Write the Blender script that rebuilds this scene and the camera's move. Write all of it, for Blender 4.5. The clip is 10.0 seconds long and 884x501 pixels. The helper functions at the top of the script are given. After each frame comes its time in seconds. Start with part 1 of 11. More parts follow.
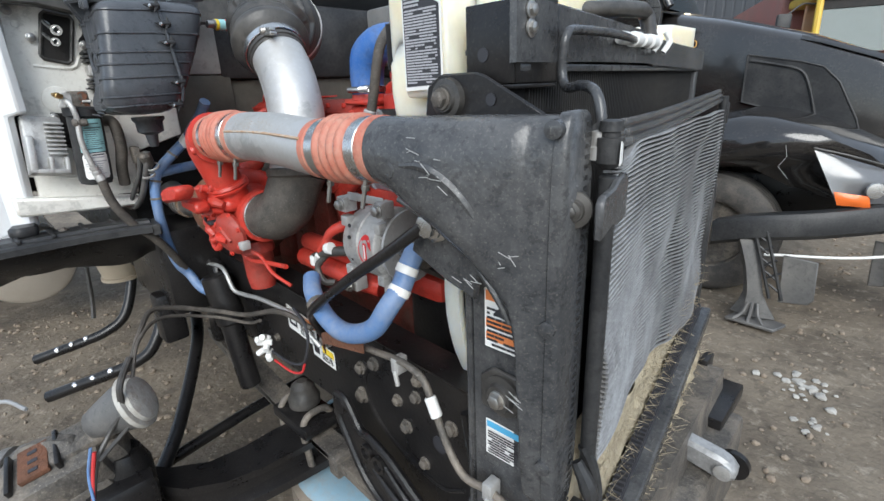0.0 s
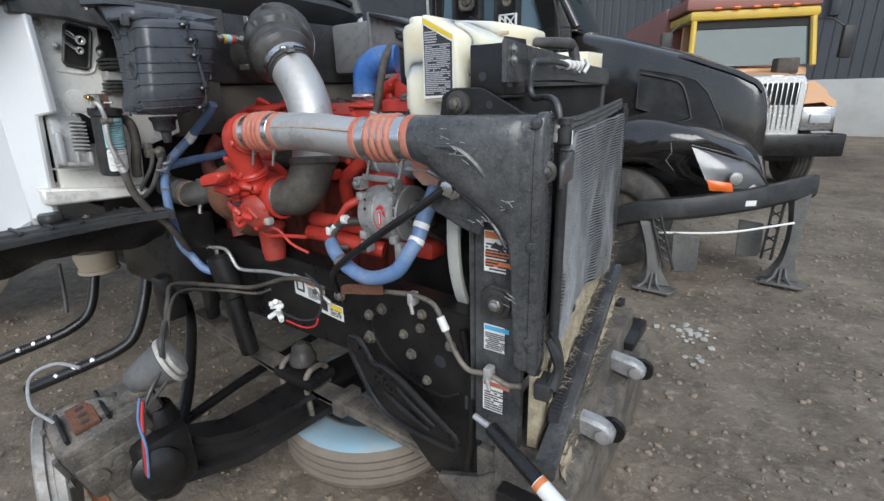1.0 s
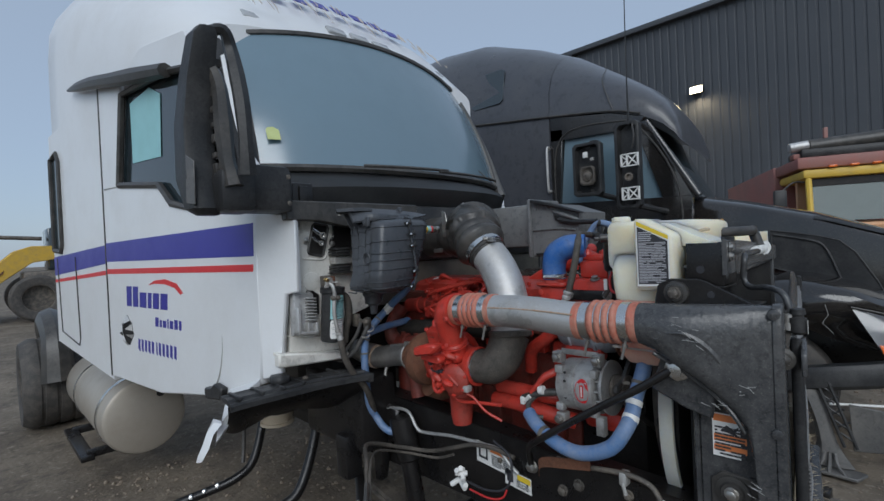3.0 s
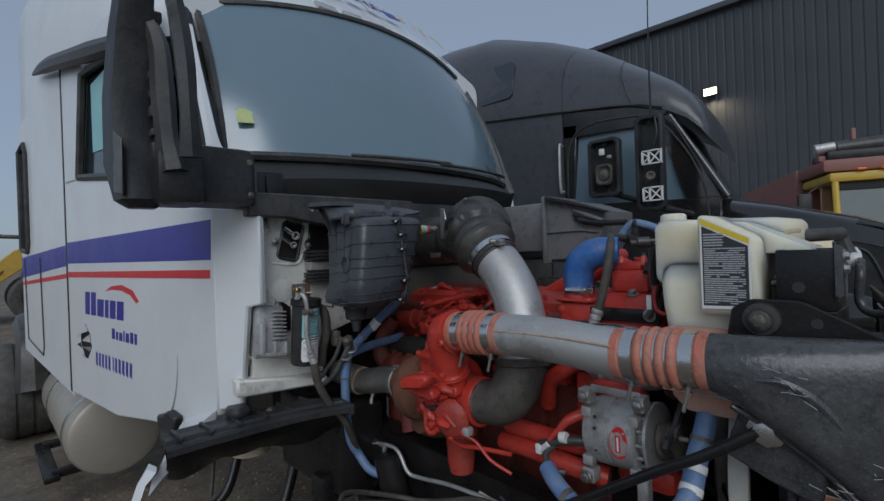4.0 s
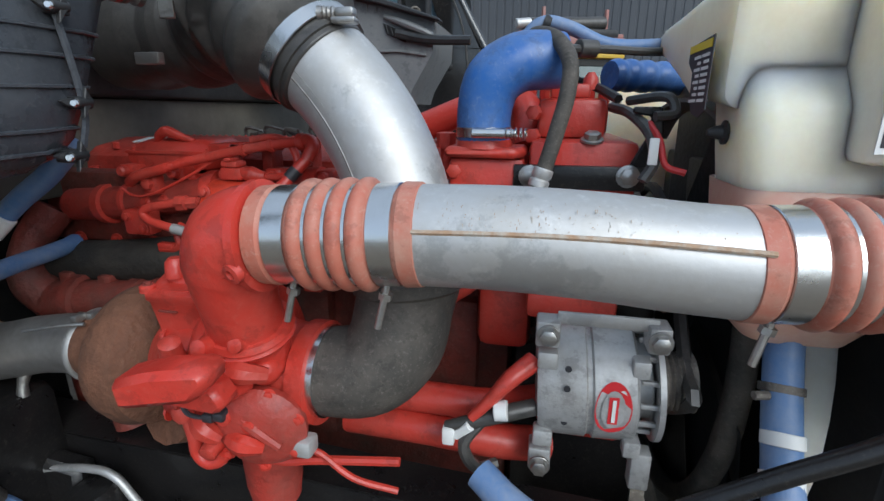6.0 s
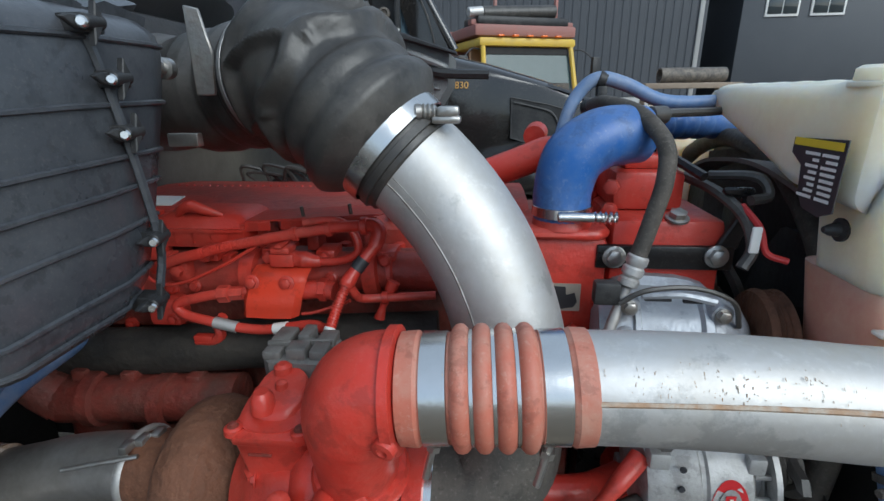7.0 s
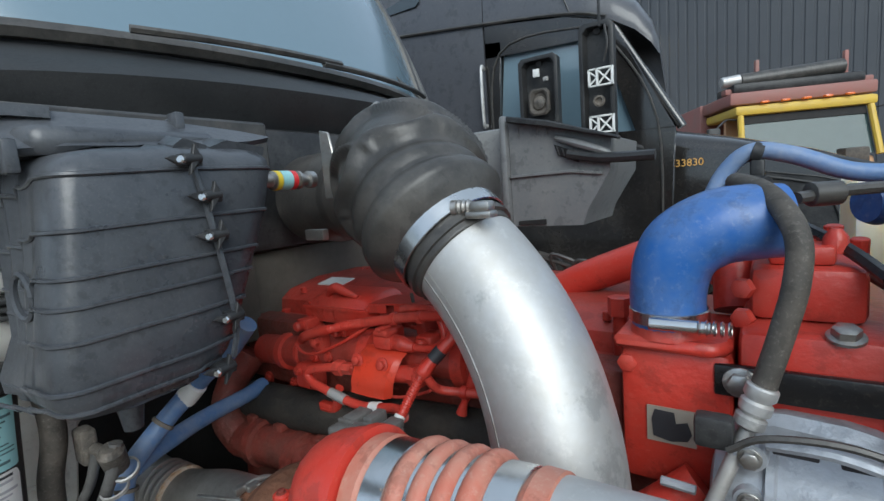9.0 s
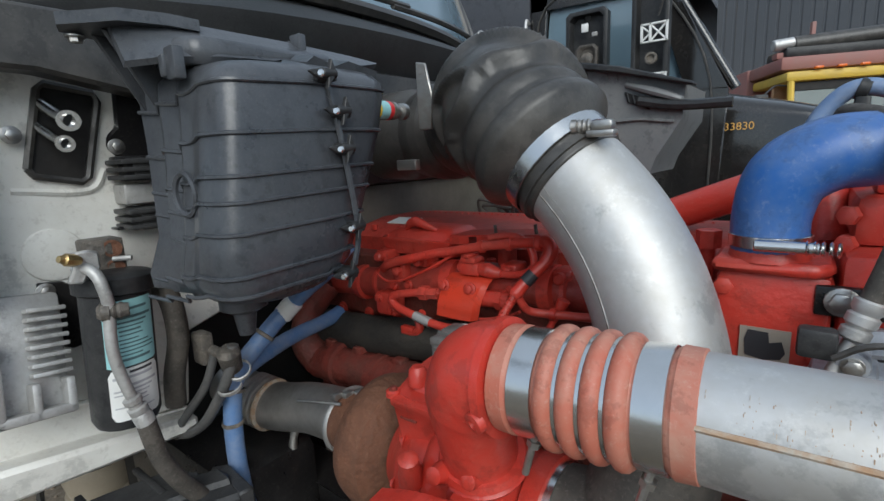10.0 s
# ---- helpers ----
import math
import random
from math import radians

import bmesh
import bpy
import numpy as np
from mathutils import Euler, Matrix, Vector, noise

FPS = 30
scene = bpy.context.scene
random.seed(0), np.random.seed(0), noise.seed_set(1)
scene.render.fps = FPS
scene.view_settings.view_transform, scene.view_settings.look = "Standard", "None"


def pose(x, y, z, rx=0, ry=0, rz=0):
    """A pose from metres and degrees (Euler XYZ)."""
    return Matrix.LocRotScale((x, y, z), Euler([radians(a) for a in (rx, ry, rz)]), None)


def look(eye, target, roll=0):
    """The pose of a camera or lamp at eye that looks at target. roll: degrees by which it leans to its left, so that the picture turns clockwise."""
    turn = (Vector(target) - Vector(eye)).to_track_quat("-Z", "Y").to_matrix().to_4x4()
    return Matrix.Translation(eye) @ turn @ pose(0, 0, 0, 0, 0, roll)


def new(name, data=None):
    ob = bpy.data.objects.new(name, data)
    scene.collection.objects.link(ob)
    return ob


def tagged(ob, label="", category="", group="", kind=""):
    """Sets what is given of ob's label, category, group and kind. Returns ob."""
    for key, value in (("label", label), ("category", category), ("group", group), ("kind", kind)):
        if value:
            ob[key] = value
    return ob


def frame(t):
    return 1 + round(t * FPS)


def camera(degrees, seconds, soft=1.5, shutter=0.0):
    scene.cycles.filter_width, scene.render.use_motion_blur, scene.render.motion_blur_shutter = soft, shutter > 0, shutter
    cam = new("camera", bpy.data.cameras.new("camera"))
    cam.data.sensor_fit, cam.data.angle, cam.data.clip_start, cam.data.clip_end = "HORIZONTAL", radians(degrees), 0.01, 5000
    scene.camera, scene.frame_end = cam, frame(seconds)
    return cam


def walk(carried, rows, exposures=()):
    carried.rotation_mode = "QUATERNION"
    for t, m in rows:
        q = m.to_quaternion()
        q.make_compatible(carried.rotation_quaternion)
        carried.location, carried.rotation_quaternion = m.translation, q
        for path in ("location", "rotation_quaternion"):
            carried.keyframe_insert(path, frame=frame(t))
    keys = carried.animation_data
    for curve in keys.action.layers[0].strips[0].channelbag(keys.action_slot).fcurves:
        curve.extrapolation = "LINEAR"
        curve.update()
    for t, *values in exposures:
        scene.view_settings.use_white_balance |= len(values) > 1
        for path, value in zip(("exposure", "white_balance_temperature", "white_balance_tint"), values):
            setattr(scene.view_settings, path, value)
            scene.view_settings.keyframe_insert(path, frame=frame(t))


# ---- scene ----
cam = camera(86.0, 10.0)
PATH = [
    (0, (0.109, 0.134, 1.753), (-1.224, 1.476, 1.104), -2.4),
    (0.4, (0.217, -0.04, 1.75), (-1.032, 1.391, 1.124), -2.0),
    (0.5, (0.232, -0.092, 1.754), (-0.985, 1.365, 1.126), -2.2),
    (1, (0.218, -0.333, 1.773), (-0.866, 1.22, 1.128), -1.6),
    (1.5, (0.102, -0.532, 1.729), (-0.914, 1.054, 1.056), -0.7),
    (2, (0.059, -0.633, 1.786), (-1.085, 0.931, 1.293), -1.5),
    (2.5, (0.049, -0.691, 1.869), (-1.248, 0.815, 1.645), -2.5),
    (2.7, (0.04, -0.71, 1.897), (-1.31, 0.759, 1.763), -2.8),
    (3.8, (-0.143, -0.468, 1.903), (-1.633, 0.86, 2.033), -1.4),
    (4, (-0.231, -0.391, 1.901), (-1.665, 1.003, 1.898), -2.1),
    (4.5, (-0.561, -0.312, 1.824), (-1.678, 1.318, 1.516), -1.0),
    (5, (-0.714, -0.165, 1.746), (-1.439, 1.637, 1.271), 0.9),
    (5.2, (-0.719, -0.057, 1.728), (-1.406, 1.759, 1.248), 0.2),
    (6.3, (-1.043, 0.183, 1.843), (-1.332, 2.073, 1.255), 0.4),
    (6.5, (-1.101, 0.2, 1.881), (-1.346, 2.094, 1.289), 0.1),
    (7, (-1.164, 0.225, 1.943), (-1.355, 2.115, 1.316), -0.7),
    (7.5, (-1.124, 0.263, 1.956), (-1.402, 2.134, 1.308), -1.6),
    (8, (-0.995, 0.313, 1.951), (-1.543, 2.148, 1.372), -2.9),
    (8.5, (-0.931, 0.342, 1.946), (-1.854, 2.076, 1.566), -4.3),
    (9, (-0.931, 0.334, 1.945), (-2.063, 1.964, 1.694), -4.4),
    (9.5, (-0.943, 0.323, 1.913), (-2.159, 1.89, 1.657), -4.0),
    (10, (-1.006, 0.218, 1.893), (-2.205, 1.77, 1.505), -2.8),
]
EXPOSURES = [(0.0, 0.7, 5850, 5), (1.0, 0.36, 5800, 6), (1.6, 0.16, 5850, 6), (2.0, 0.40, 5700, 4), (2.5, -0.05, 5600, 3), (2.7, -0.2, 5600, 4), (3.8, -1.0, 5550, 6), (4.5, -0.22, 5600, 6), (5.0, 0.45, 5600, 6), (5.2, 0.5, 5600, 6), (6.5, 0.15, 5550, 2), (9.3, 0.3, 5700, 1), (10.0, 0.12, 5800, 3)]
walk(cam, [(t, look(eye, target, roll)) for t, eye, target, roll in PATH], EXPOSURES)


# world and light
world = bpy.data.worlds.new("world")
scene.world = world
world.use_nodes = True
wn = world.node_tree.nodes
sky = wn.new("ShaderNodeTexSky")
sky.sky_type = "NISHITA"
sky.sun_disc = False
sky.sun_elevation = radians(34.0)
sky.sun_rotation = radians(138)
sky.air_density, sky.dust_density, sky.ozone_density = 1.0, 1.5, 1.6
wn["Background"].inputs["Strength"].default_value = 0.091
haze = wn.new("ShaderNodeMix")
haze.data_type = "RGBA"
haze.inputs["Factor"].default_value = 0.55
haze.inputs["B"].default_value = (9.2, 9.7, 10.6, 1)
world.node_tree.links.new(sky.outputs[0], haze.inputs["A"])
world.node_tree.links.new(haze.outputs["Result"], wn["Background"].inputs["Color"])
sun_data = bpy.data.lights.new("sun", "SUN")
sun_data.energy, sun_data.angle, sun_data.color = 2.2, radians(42), (1.0, 0.92, 0.83)
sun = new("sun", sun_data)
sun.matrix_basis = look((5.4, -6, 5.4), (0, 0, 0))


# ---- materials ----
def mat(name, col, rough=0.5, metal=0.0, dirt=None, amount=0.4, scale=6.0, grain=80.0, bump=0.15, rvar=0.15, coat=0.0, trans=0.0, spec=0.5, sss=0.0, ior=1.5, speck=0.0, speck_col=(0.42, 0.38, 0.33), speck_scale=140.0):
    """A surface of one paint or stuff, with stains of a second colour at two sizes and a fine relief."""
    m = bpy.data.materials.new(name)
    m.use_nodes = True
    t = m.node_tree
    n, l = t.nodes, t.links
    p = n["Principled BSDF"]
    co = n.new("ShaderNodeTexCoord")
    big, fine = n.new("ShaderNodeTexNoise"), n.new("ShaderNodeTexNoise")
    big.inputs["Scale"].default_value, big.inputs["Detail"].default_value, big.inputs["Roughness"].default_value = scale, 6, 0.65
    fine.inputs["Scale"].default_value, fine.inputs["Detail"].default_value = grain, 4
    for q in (big, fine):
        l.new(co.outputs["Object"], q.inputs["Vector"])
    ramp = n.new("ShaderNodeMapRange")
    ramp.inputs["From Min"].default_value, ramp.inputs["From Max"].default_value = 0.42, 0.72
    ramp.inputs["To Max"].default_value = amount
    l.new(big.outputs["Fac"], ramp.inputs["Value"])
    mul = n.new("ShaderNodeMath")
    mul.operation = "MULTIPLY_ADD"
    l.new(fine.outputs["Fac"], mul.inputs[0])
    mul.inputs[1].default_value = amount * 0.5
    l.new(ramp.outputs[0], mul.inputs[2])
    mix = n.new("ShaderNodeMix")
    mix.data_type = "RGBA"
    mix.inputs["A"].default_value = (*col, 1)
    mix.inputs["B"].default_value = (*(dirt or [c * 0.6 for c in col]), 1)
    l.new(mul.outputs[0], mix.inputs["Factor"])
    out = mix.outputs["Result"]
    if speck:
        sp, cut, on = n.new("ShaderNodeTexNoise"), n.new("ShaderNodeMapRange"), n.new("ShaderNodeMix")
        sp.inputs["Scale"].default_value, sp.inputs["Detail"].default_value, sp.inputs["Roughness"].default_value = speck_scale, 5, 0.75
        l.new(co.outputs["Object"], sp.inputs["Vector"])
        cut.inputs["From Min"].default_value, cut.inputs["From Max"].default_value = 0.55, 0.70
        cut.inputs["To Max"].default_value = speck
        l.new(sp.outputs["Fac"], cut.inputs["Value"])
        on.data_type = "RGBA"
        l.new(out, on.inputs["A"])
        on.inputs["B"].default_value = (*speck_col, 1)
        l.new(cut.outputs[0], on.inputs["Factor"])
        out = on.outputs["Result"]
        # stains with sharp borders
        st, edge, dull = n.new("ShaderNodeTexNoise"), n.new("ShaderNodeMapRange"), n.new("ShaderNodeMix")
        st.inputs["Scale"].default_value, st.inputs["Detail"].default_value, st.inputs["Roughness"].default_value = max(6.0, speck_scale * 0.2), 7, 0.7
        l.new(co.outputs["Object"], st.inputs["Vector"])
        edge.inputs["From Min"].default_value, edge.inputs["From Max"].default_value = 0.545, 0.600
        edge.inputs["To Max"].default_value = 0.34
        l.new(st.outputs["Fac"], edge.inputs["Value"])
        dull.data_type = "RGBA"
        l.new(out, dull.inputs["A"])
        dull.inputs["B"].default_value = (*[c * 0.35 for c in col], 1)
        l.new(edge.outputs[0], dull.inputs["Factor"])
        out = dull.outputs["Result"]
    l.new(out, p.inputs["Base Color"])
    rr = n.new("ShaderNodeMapRange")
    rr.inputs["To Min"].default_value, rr.inputs["To Max"].default_value = max(0.03, rough - rvar), min(1, rough + rvar)
    l.new(big.outputs["Fac"], rr.inputs["Value"])
    l.new(rr.outputs[0], p.inputs["Roughness"])
    p.inputs["Metallic"].default_value = metal
    p.inputs["Coat Weight"].default_value = coat
    p.inputs["Coat Roughness"].default_value = 0.08
    p.inputs["Transmission Weight"].default_value = trans
    p.inputs["Specular IOR Level"].default_value = spec
    p.inputs["IOR"].default_value = ior
    if sss:
        p.inputs["Subsurface Weight"].default_value = sss
        p.inputs["Subsurface Radius"].default_value = (1.0, 0.85, 0.6)
        p.inputs["Subsurface Scale"].default_value = 0.12
    if bump:
        b = n.new("ShaderNodeBump")
        b.inputs["Strength"].default_value, b.inputs["Distance"].default_value = bump, 0.01
        l.new(fine.outputs["Fac"], b.inputs["Height"])
        l.new(b.outputs[0], p.inputs["Normal"])
    return m


DUST = (0.30, 0.25, 0.20)
M = dict(
    white=mat("white_paint", (0.74, 0.75, 0.76), 0.35, dirt=(0.55, 0.53, 0.50), amount=0.25, scale=2.5, bump=0.02, coat=0.3),
    inner=mat("cream_primer", (0.80, 0.79, 0.74), 0.5, dirt=(0.45, 0.40, 0.33), amount=0.34, scale=6, bump=0.06, speck=0.3, speck_col=(0.34, 0.30, 0.25), speck_scale=60),
    navy=mat("blue_stripe", (0.035, 0.03, 0.30), 0.35, dirt=(0.06, 0.06, 0.26), amount=0.3, bump=0.02),
    redstripe=mat("red_stripe", (0.62, 0.03, 0.035), 0.35, amount=0.2, bump=0.02),
    plastic=mat("black_plastic", (0.016, 0.017, 0.019), 0.42, dirt=(0.075, 0.073, 0.071), amount=0.5, scale=5, bump=0.12, speck=0.05, speck_scale=260, spec=0.3),
    tank=mat("dusty_black_plastic", (0.022, 0.024, 0.028), 0.24, dirt=(0.155, 0.153, 0.150), amount=0.55, scale=3.5, bump=0.12, speck=0.18, speck_scale=220),
    frame=mat("black_frame_paint", (0.006, 0.006, 0.007), 0.30, dirt=(0.030, 0.027, 0.025), amount=0.5, scale=8, bump=0.07, speck=0.16, speck_col=(0.20, 0.17, 0.14), speck_scale=160, spec=0.4),
    rubber=mat("black_rubber", (0.028, 0.027, 0.026), 0.40, dirt=(0.110, 0.101, 0.090), amount=0.55, scale=9, bump=0.08, speck=0.06, spec=0.5),
    rubber_grey=mat("dusty_rubber", (0.045, 0.042, 0.038), 0.65, dirt=(0.14, 0.12, 0.10), amount=0.6, scale=12, bump=0.15, speck=0.2, speck_scale=200, spec=0.3),
    red=mat("red_engine_paint", (0.52, 0.034, 0.020), 0.40, dirt=(0.30, 0.055, 0.038), amount=0.6, scale=9, grain=60, bump=0.25, speck=0.22, speck_col=(0.46, 0.17, 0.13)),
    redpipe=mat("red_engine_paint_clean", (0.50, 0.030, 0.018), 0.38, dirt=(0.40, 0.085, 0.06), amount=0.5, scale=7, bump=0.14, speck=0.2, speck_col=(0.50, 0.20, 0.15)),
    silicone=mat("red_silicone", (0.44, 0.115, 0.070), 0.55, dirt=(0.44, 0.27, 0.20), amount=0.6, scale=10, bump=0.08, speck=0.35, speck_col=(0.55, 0.40, 0.32)),
    alu=mat("dull_aluminium", (0.55, 0.55, 0.55), 0.54, 0.72, dirt=(0.42, 0.39, 0.34), amount=0.5, scale=5, bump=0.04, speck=0.35, speck_col=(0.74, 0.73, 0.70), speck_scale=45, rvar=0.10),
    cast=mat("cast_aluminium", (0.52, 0.52, 0.51), 0.5, 0.45, dirt=(0.28, 0.255, 0.23), amount=0.6, scale=14, grain=160, bump=0.12, speck=0.2, speck_col=(0.6, 0.59, 0.56)),
    steel=mat("bright_steel", (0.66, 0.66, 0.65), 0.25, 1.0, amount=0.25, bump=0.03),
    zinc=mat("zinc_bolt", (0.45, 0.45, 0.44), 0.4, 0.9, dirt=(0.22, 0.17, 0.12), amount=0.5, scale=30),
    rust=mat("rusty_iron", (0.16, 0.066, 0.034), 0.8, dirt=(0.07, 0.034, 0.02), amount=0.7, scale=12, bump=0.5, speck=0.3, speck_col=(0.30, 0.15, 0.08)),
    yellow_metal=mat("brass", (0.62, 0.45, 0.20), 0.35, 0.9, dirt=(0.2, 0.15, 0.08), amount=0.5, scale=40),
    teal_ink=mat("faded_teal_print", (0.09, 0.16, 0.17), 0.6),
    # black paint lifted to charcoal: the sky's reflection is in the colour
    sky_greyed_black=mat("sky_greyed_paint", (0.050, 0.053, 0.064), 0.34, dirt=(0.085, 0.083, 0.085), amount=0.45, scale=1.4, bump=0.02, coat=0.3, speck=0.08, speck_scale=60),
    cast_bright=mat("bright_cast_aluminium", (0.47, 0.50, 0.55), 0.42, 0.35, dirt=(0.24, 0.25, 0.27), amount=0.5, scale=9, grain=90, bump=0.16, speck=0.12, speck_scale=120),
    sticker_paper=mat("yellow_green_paper", (0.58, 0.64, 0.26), 0.6),
    exhaust=mat("heat_stained_steel", (0.58, 0.57, 0.55), 0.42, 0.85, dirt=(0.22, 0.19, 0.16), amount=0.6, scale=8, bump=0.1),
    blue=mat("blue_silicone", (0.010, 0.095, 0.36), 0.38, dirt=(0.15, 0.20, 0.29), amount=0.5, scale=9, bump=0.06, speck=0.28, speck_col=(0.30, 0.34, 0.42), speck_scale=90),
    blue_dusty=mat("dusty_blue_hose", (0.075, 0.165, 0.36), 0.5, dirt=(0.27, 0.30, 0.36), amount=0.6, scale=10, bump=0.08),
    poly=mat("milky_plastic", (0.88, 0.79, 0.60), 0.40, dirt=(0.70, 0.56, 0.36), amount=0.45, scale=5, bump=0.05, sss=0.9),
    coolant=mat("coolant_red_plastic", (0.62, 0.27, 0.20), 0.42, dirt=(0.76, 0.58, 0.44), amount=0.6, scale=6, bump=0.05, sss=0.6),
    fins=mat("fin_grey", (0.42, 0.42, 0.42), 0.42, 0.35, dirt=(0.12, 0.115, 0.11), amount=0.75, scale=5, speck=0.3, speck_col=(0.55, 0.54, 0.52), speck_scale=60),
    # fins made near-black, the shade of the gaps included in the colour
    fin_shaded=mat("fin_shade", (0.014, 0.014, 0.015), 0.7, dirt=(0.045, 0.042, 0.038), amount=0.6, scale=6, spec=0.3),
    # near-black for dark parts, and for blocks that stand in for shade
    dark_and_shade=mat("dark_and_shade", (0.009, 0.009, 0.010), 0.7, dirt=(0.04, 0.036, 0.032), amount=0.5, spec=0.3),
    label=mat("label_white", (0.74, 0.74, 0.72), 0.45, dirt=(0.55, 0.53, 0.50), amount=0.3, scale=20, bump=0.0),
    print_grey=mat("label_print", (0.40, 0.40, 0.42), 0.5, amount=0.1, bump=0),
    ink=mat("label_ink", (0.03, 0.03, 0.035), 0.5, amount=0.1, bump=0),
    orange=mat("label_orange", (0.62, 0.20, 0.06), 0.5, amount=0.2, bump=0),
    yellow=mat("label_yellow", (0.75, 0.55, 0.03), 0.5, amount=0.2, bump=0),
    cyan=mat("label_blue", (0.10, 0.38, 0.62), 0.5, amount=0.2, bump=0),
    teal=mat("label_teal", (0.32, 0.58, 0.60), 0.5, amount=0.2, bump=0),
    black_paint=mat("black_truck_paint", (0.009, 0.009, 0.010), 0.13, dirt=(0.060, 0.053, 0.045), amount=0.36, scale=2.5, bump=0.02, coat=0.6, speck=0.14, speck_col=(0.18, 0.15, 0.12), speck_scale=50),
    glass=mat("dark_glass", (0.020, 0.030, 0.036), 0.06, amount=0.1, bump=0.0, rvar=0.03, spec=0.5, ior=1.8),
    ot_orange=mat("faded_orange_paint", (0.60, 0.31, 0.13), 0.5, dirt=(0.46, 0.34, 0.24), amount=0.6, scale=2),
    ot_yellow=mat("yellow_paint", (0.62, 0.42, 0.04), 0.5, dirt=(0.42, 0.30, 0.10), amount=0.5, scale=3),
    ot_red=mat("faded_red_paint", (0.30, 0.11, 0.09), 0.6, dirt=(0.22, 0.15, 0.13), amount=0.6, scale=2),
    chrome=mat("chrome_plastic", (0.50, 0.50, 0.50), 0.25, 0.9, dirt=(0.45, 0.43, 0.40), amount=0.35, bump=0.02),
    lamp_orange=mat("orange_lens", (0.75, 0.16, 0.03), 0.2, amount=0.2, bump=0),
    lens=mat("headlight_lens", (0.42, 0.43, 0.44), 0.12, amount=0.3, bump=0.0, spec=0.8),
    siding=mat("dark_siding", (0.050, 0.055, 0.064), 0.5, 0.2, dirt=(0.075, 0.08, 0.088), amount=0.4, scale=0.6, grain=12, bump=0.05),
    concrete=mat("concrete", (0.40, 0.40, 0.39), 0.85, dirt=(0.28, 0.27, 0.25), amount=0.5, scale=1.2, bump=0.2),
    tyre=mat("worn_tyre", (0.040, 0.039, 0.038), 0.75, dirt=(0.16, 0.14, 0.12), amount=0.5, scale=10, bump=0.3),
    tyre_dusty=mat("dusty_tyre", (0.17, 0.145, 0.115), 0.85, dirt=(0.24, 0.20, 0.16), amount=0.6, scale=8, bump=0.3),
    rim_blue=mat("pale_blue_paint", (0.22, 0.36, 0.46), 0.6, dirt=(0.30, 0.29, 0.26), amount=0.6, scale=10, bump=0.1),
    mud=mat("packed_mud_grass", (0.50, 0.43, 0.30), 0.95, dirt=(0.30, 0.245, 0.165), amount=0.8, scale=25, grain=200, bump=0.8, speck=0.4, speck_col=(0.62, 0.56, 0.42)),
    iron=mat("dirty_iron", (0.060, 0.058, 0.056), 0.55, 0.2, dirt=(0.25, 0.215, 0.175), amount=0.75, scale=9, bump=0.4, speck=0.45, spec=0.3),
    tan=mat("tan_plastic", (0.45, 0.38, 0.28), 0.6, dirt=(0.33, 0.27, 0.2), amount=0.4),
    yellow_loader=mat("loader_yellow", (0.60, 0.38, 0.03), 0.5, dirt=(0.35, 0.25, 0.10), amount=0.5),
    wire_red=mat("red_wire", (0.50, 0.03, 0.03), 0.5, amount=0.3, bump=0),
    wood=mat("weathered_wood", (0.30, 0.24, 0.18), 0.8, dirt=(0.2, 0.16, 0.12), amount=0.5),
    leaf=mat("autumn_leaf", (0.16, 0.10, 0.03), 0.7, dirt=(0.07, 0.08, 0.03), amount=0.9, scale=3),
    bark=mat("bark", (0.10, 0.08, 0.06), 0.9, amount=0.5),
    soil=mat("gravel_soil", (0.090, 0.071, 0.052), 0.92, dirt=(0.250, 0.208, 0.155), amount=0.8, scale=1.1, grain=30, bump=1.0, speck=0.6, speck_col=(0.40, 0.35, 0.275), speck_scale=13),
    stone=mat("pale_stone", (0.25, 0.205, 0.155), 0.9, dirt=(0.22, 0.17, 0.125), amount=0.7, scale=9, bump=0.3),
    head_lens=mat("clouded_lens", (0.13, 0.13, 0.135), 0.14, amount=0.4, bump=0.0, ior=1.8),
    grey_plastic=mat("sun_greyed_plastic", (0.075, 0.075, 0.076), 0.5, dirt=(0.19, 0.18, 0.165), amount=0.6, scale=4, bump=0.1, speck=0.15, speck_scale=200),
    box_plastic=mat("weathered_black_plastic", (0.036, 0.040, 0.048), 0.29, dirt=(0.098, 0.102, 0.110), amount=0.6, scale=5, grain=140, bump=0.05, speck=0.10, speck_scale=300, rvar=0.12),
    # opaque glass; its pale blue base paints in part of the sky's reflection
    windshield=mat("sky_painted_glass", (0.140, 0.205, 0.250), 0.17, amount=0.1, bump=0.0, rvar=0.03, spec=0.5, ior=1.95),
    # cream primer darkened to paint in deep shade under the cowl
    inner_shaded=mat("shaded_primer", (0.11, 0.10, 0.08), 0.7, dirt=(0.05, 0.045, 0.038), amount=0.6, scale=8, bump=0.1),
    tank_alu=mat("dusty_aluminium", (0.46, 0.42, 0.36), 0.45, 0.45, dirt=(0.36, 0.31, 0.25), amount=0.5, scale=3, bump=0.05),
    disc_steel=mat("worn_disc_steel", (0.36, 0.35, 0.335), 0.5, 0.4, dirt=(0.15, 0.125, 0.10), amount=0.6, scale=10, bump=0.2, speck=0.3),
    shield_red=mat("orange_red_paint", (0.60, 0.045, 0.018), 0.36, dirt=(0.42, 0.06, 0.035), amount=0.4, scale=9, bump=0.1, speck=0.1, speck_col=(0.5, 0.2, 0.15)),
    # grimy red, deepened further to paint the dark gaps between engine parts
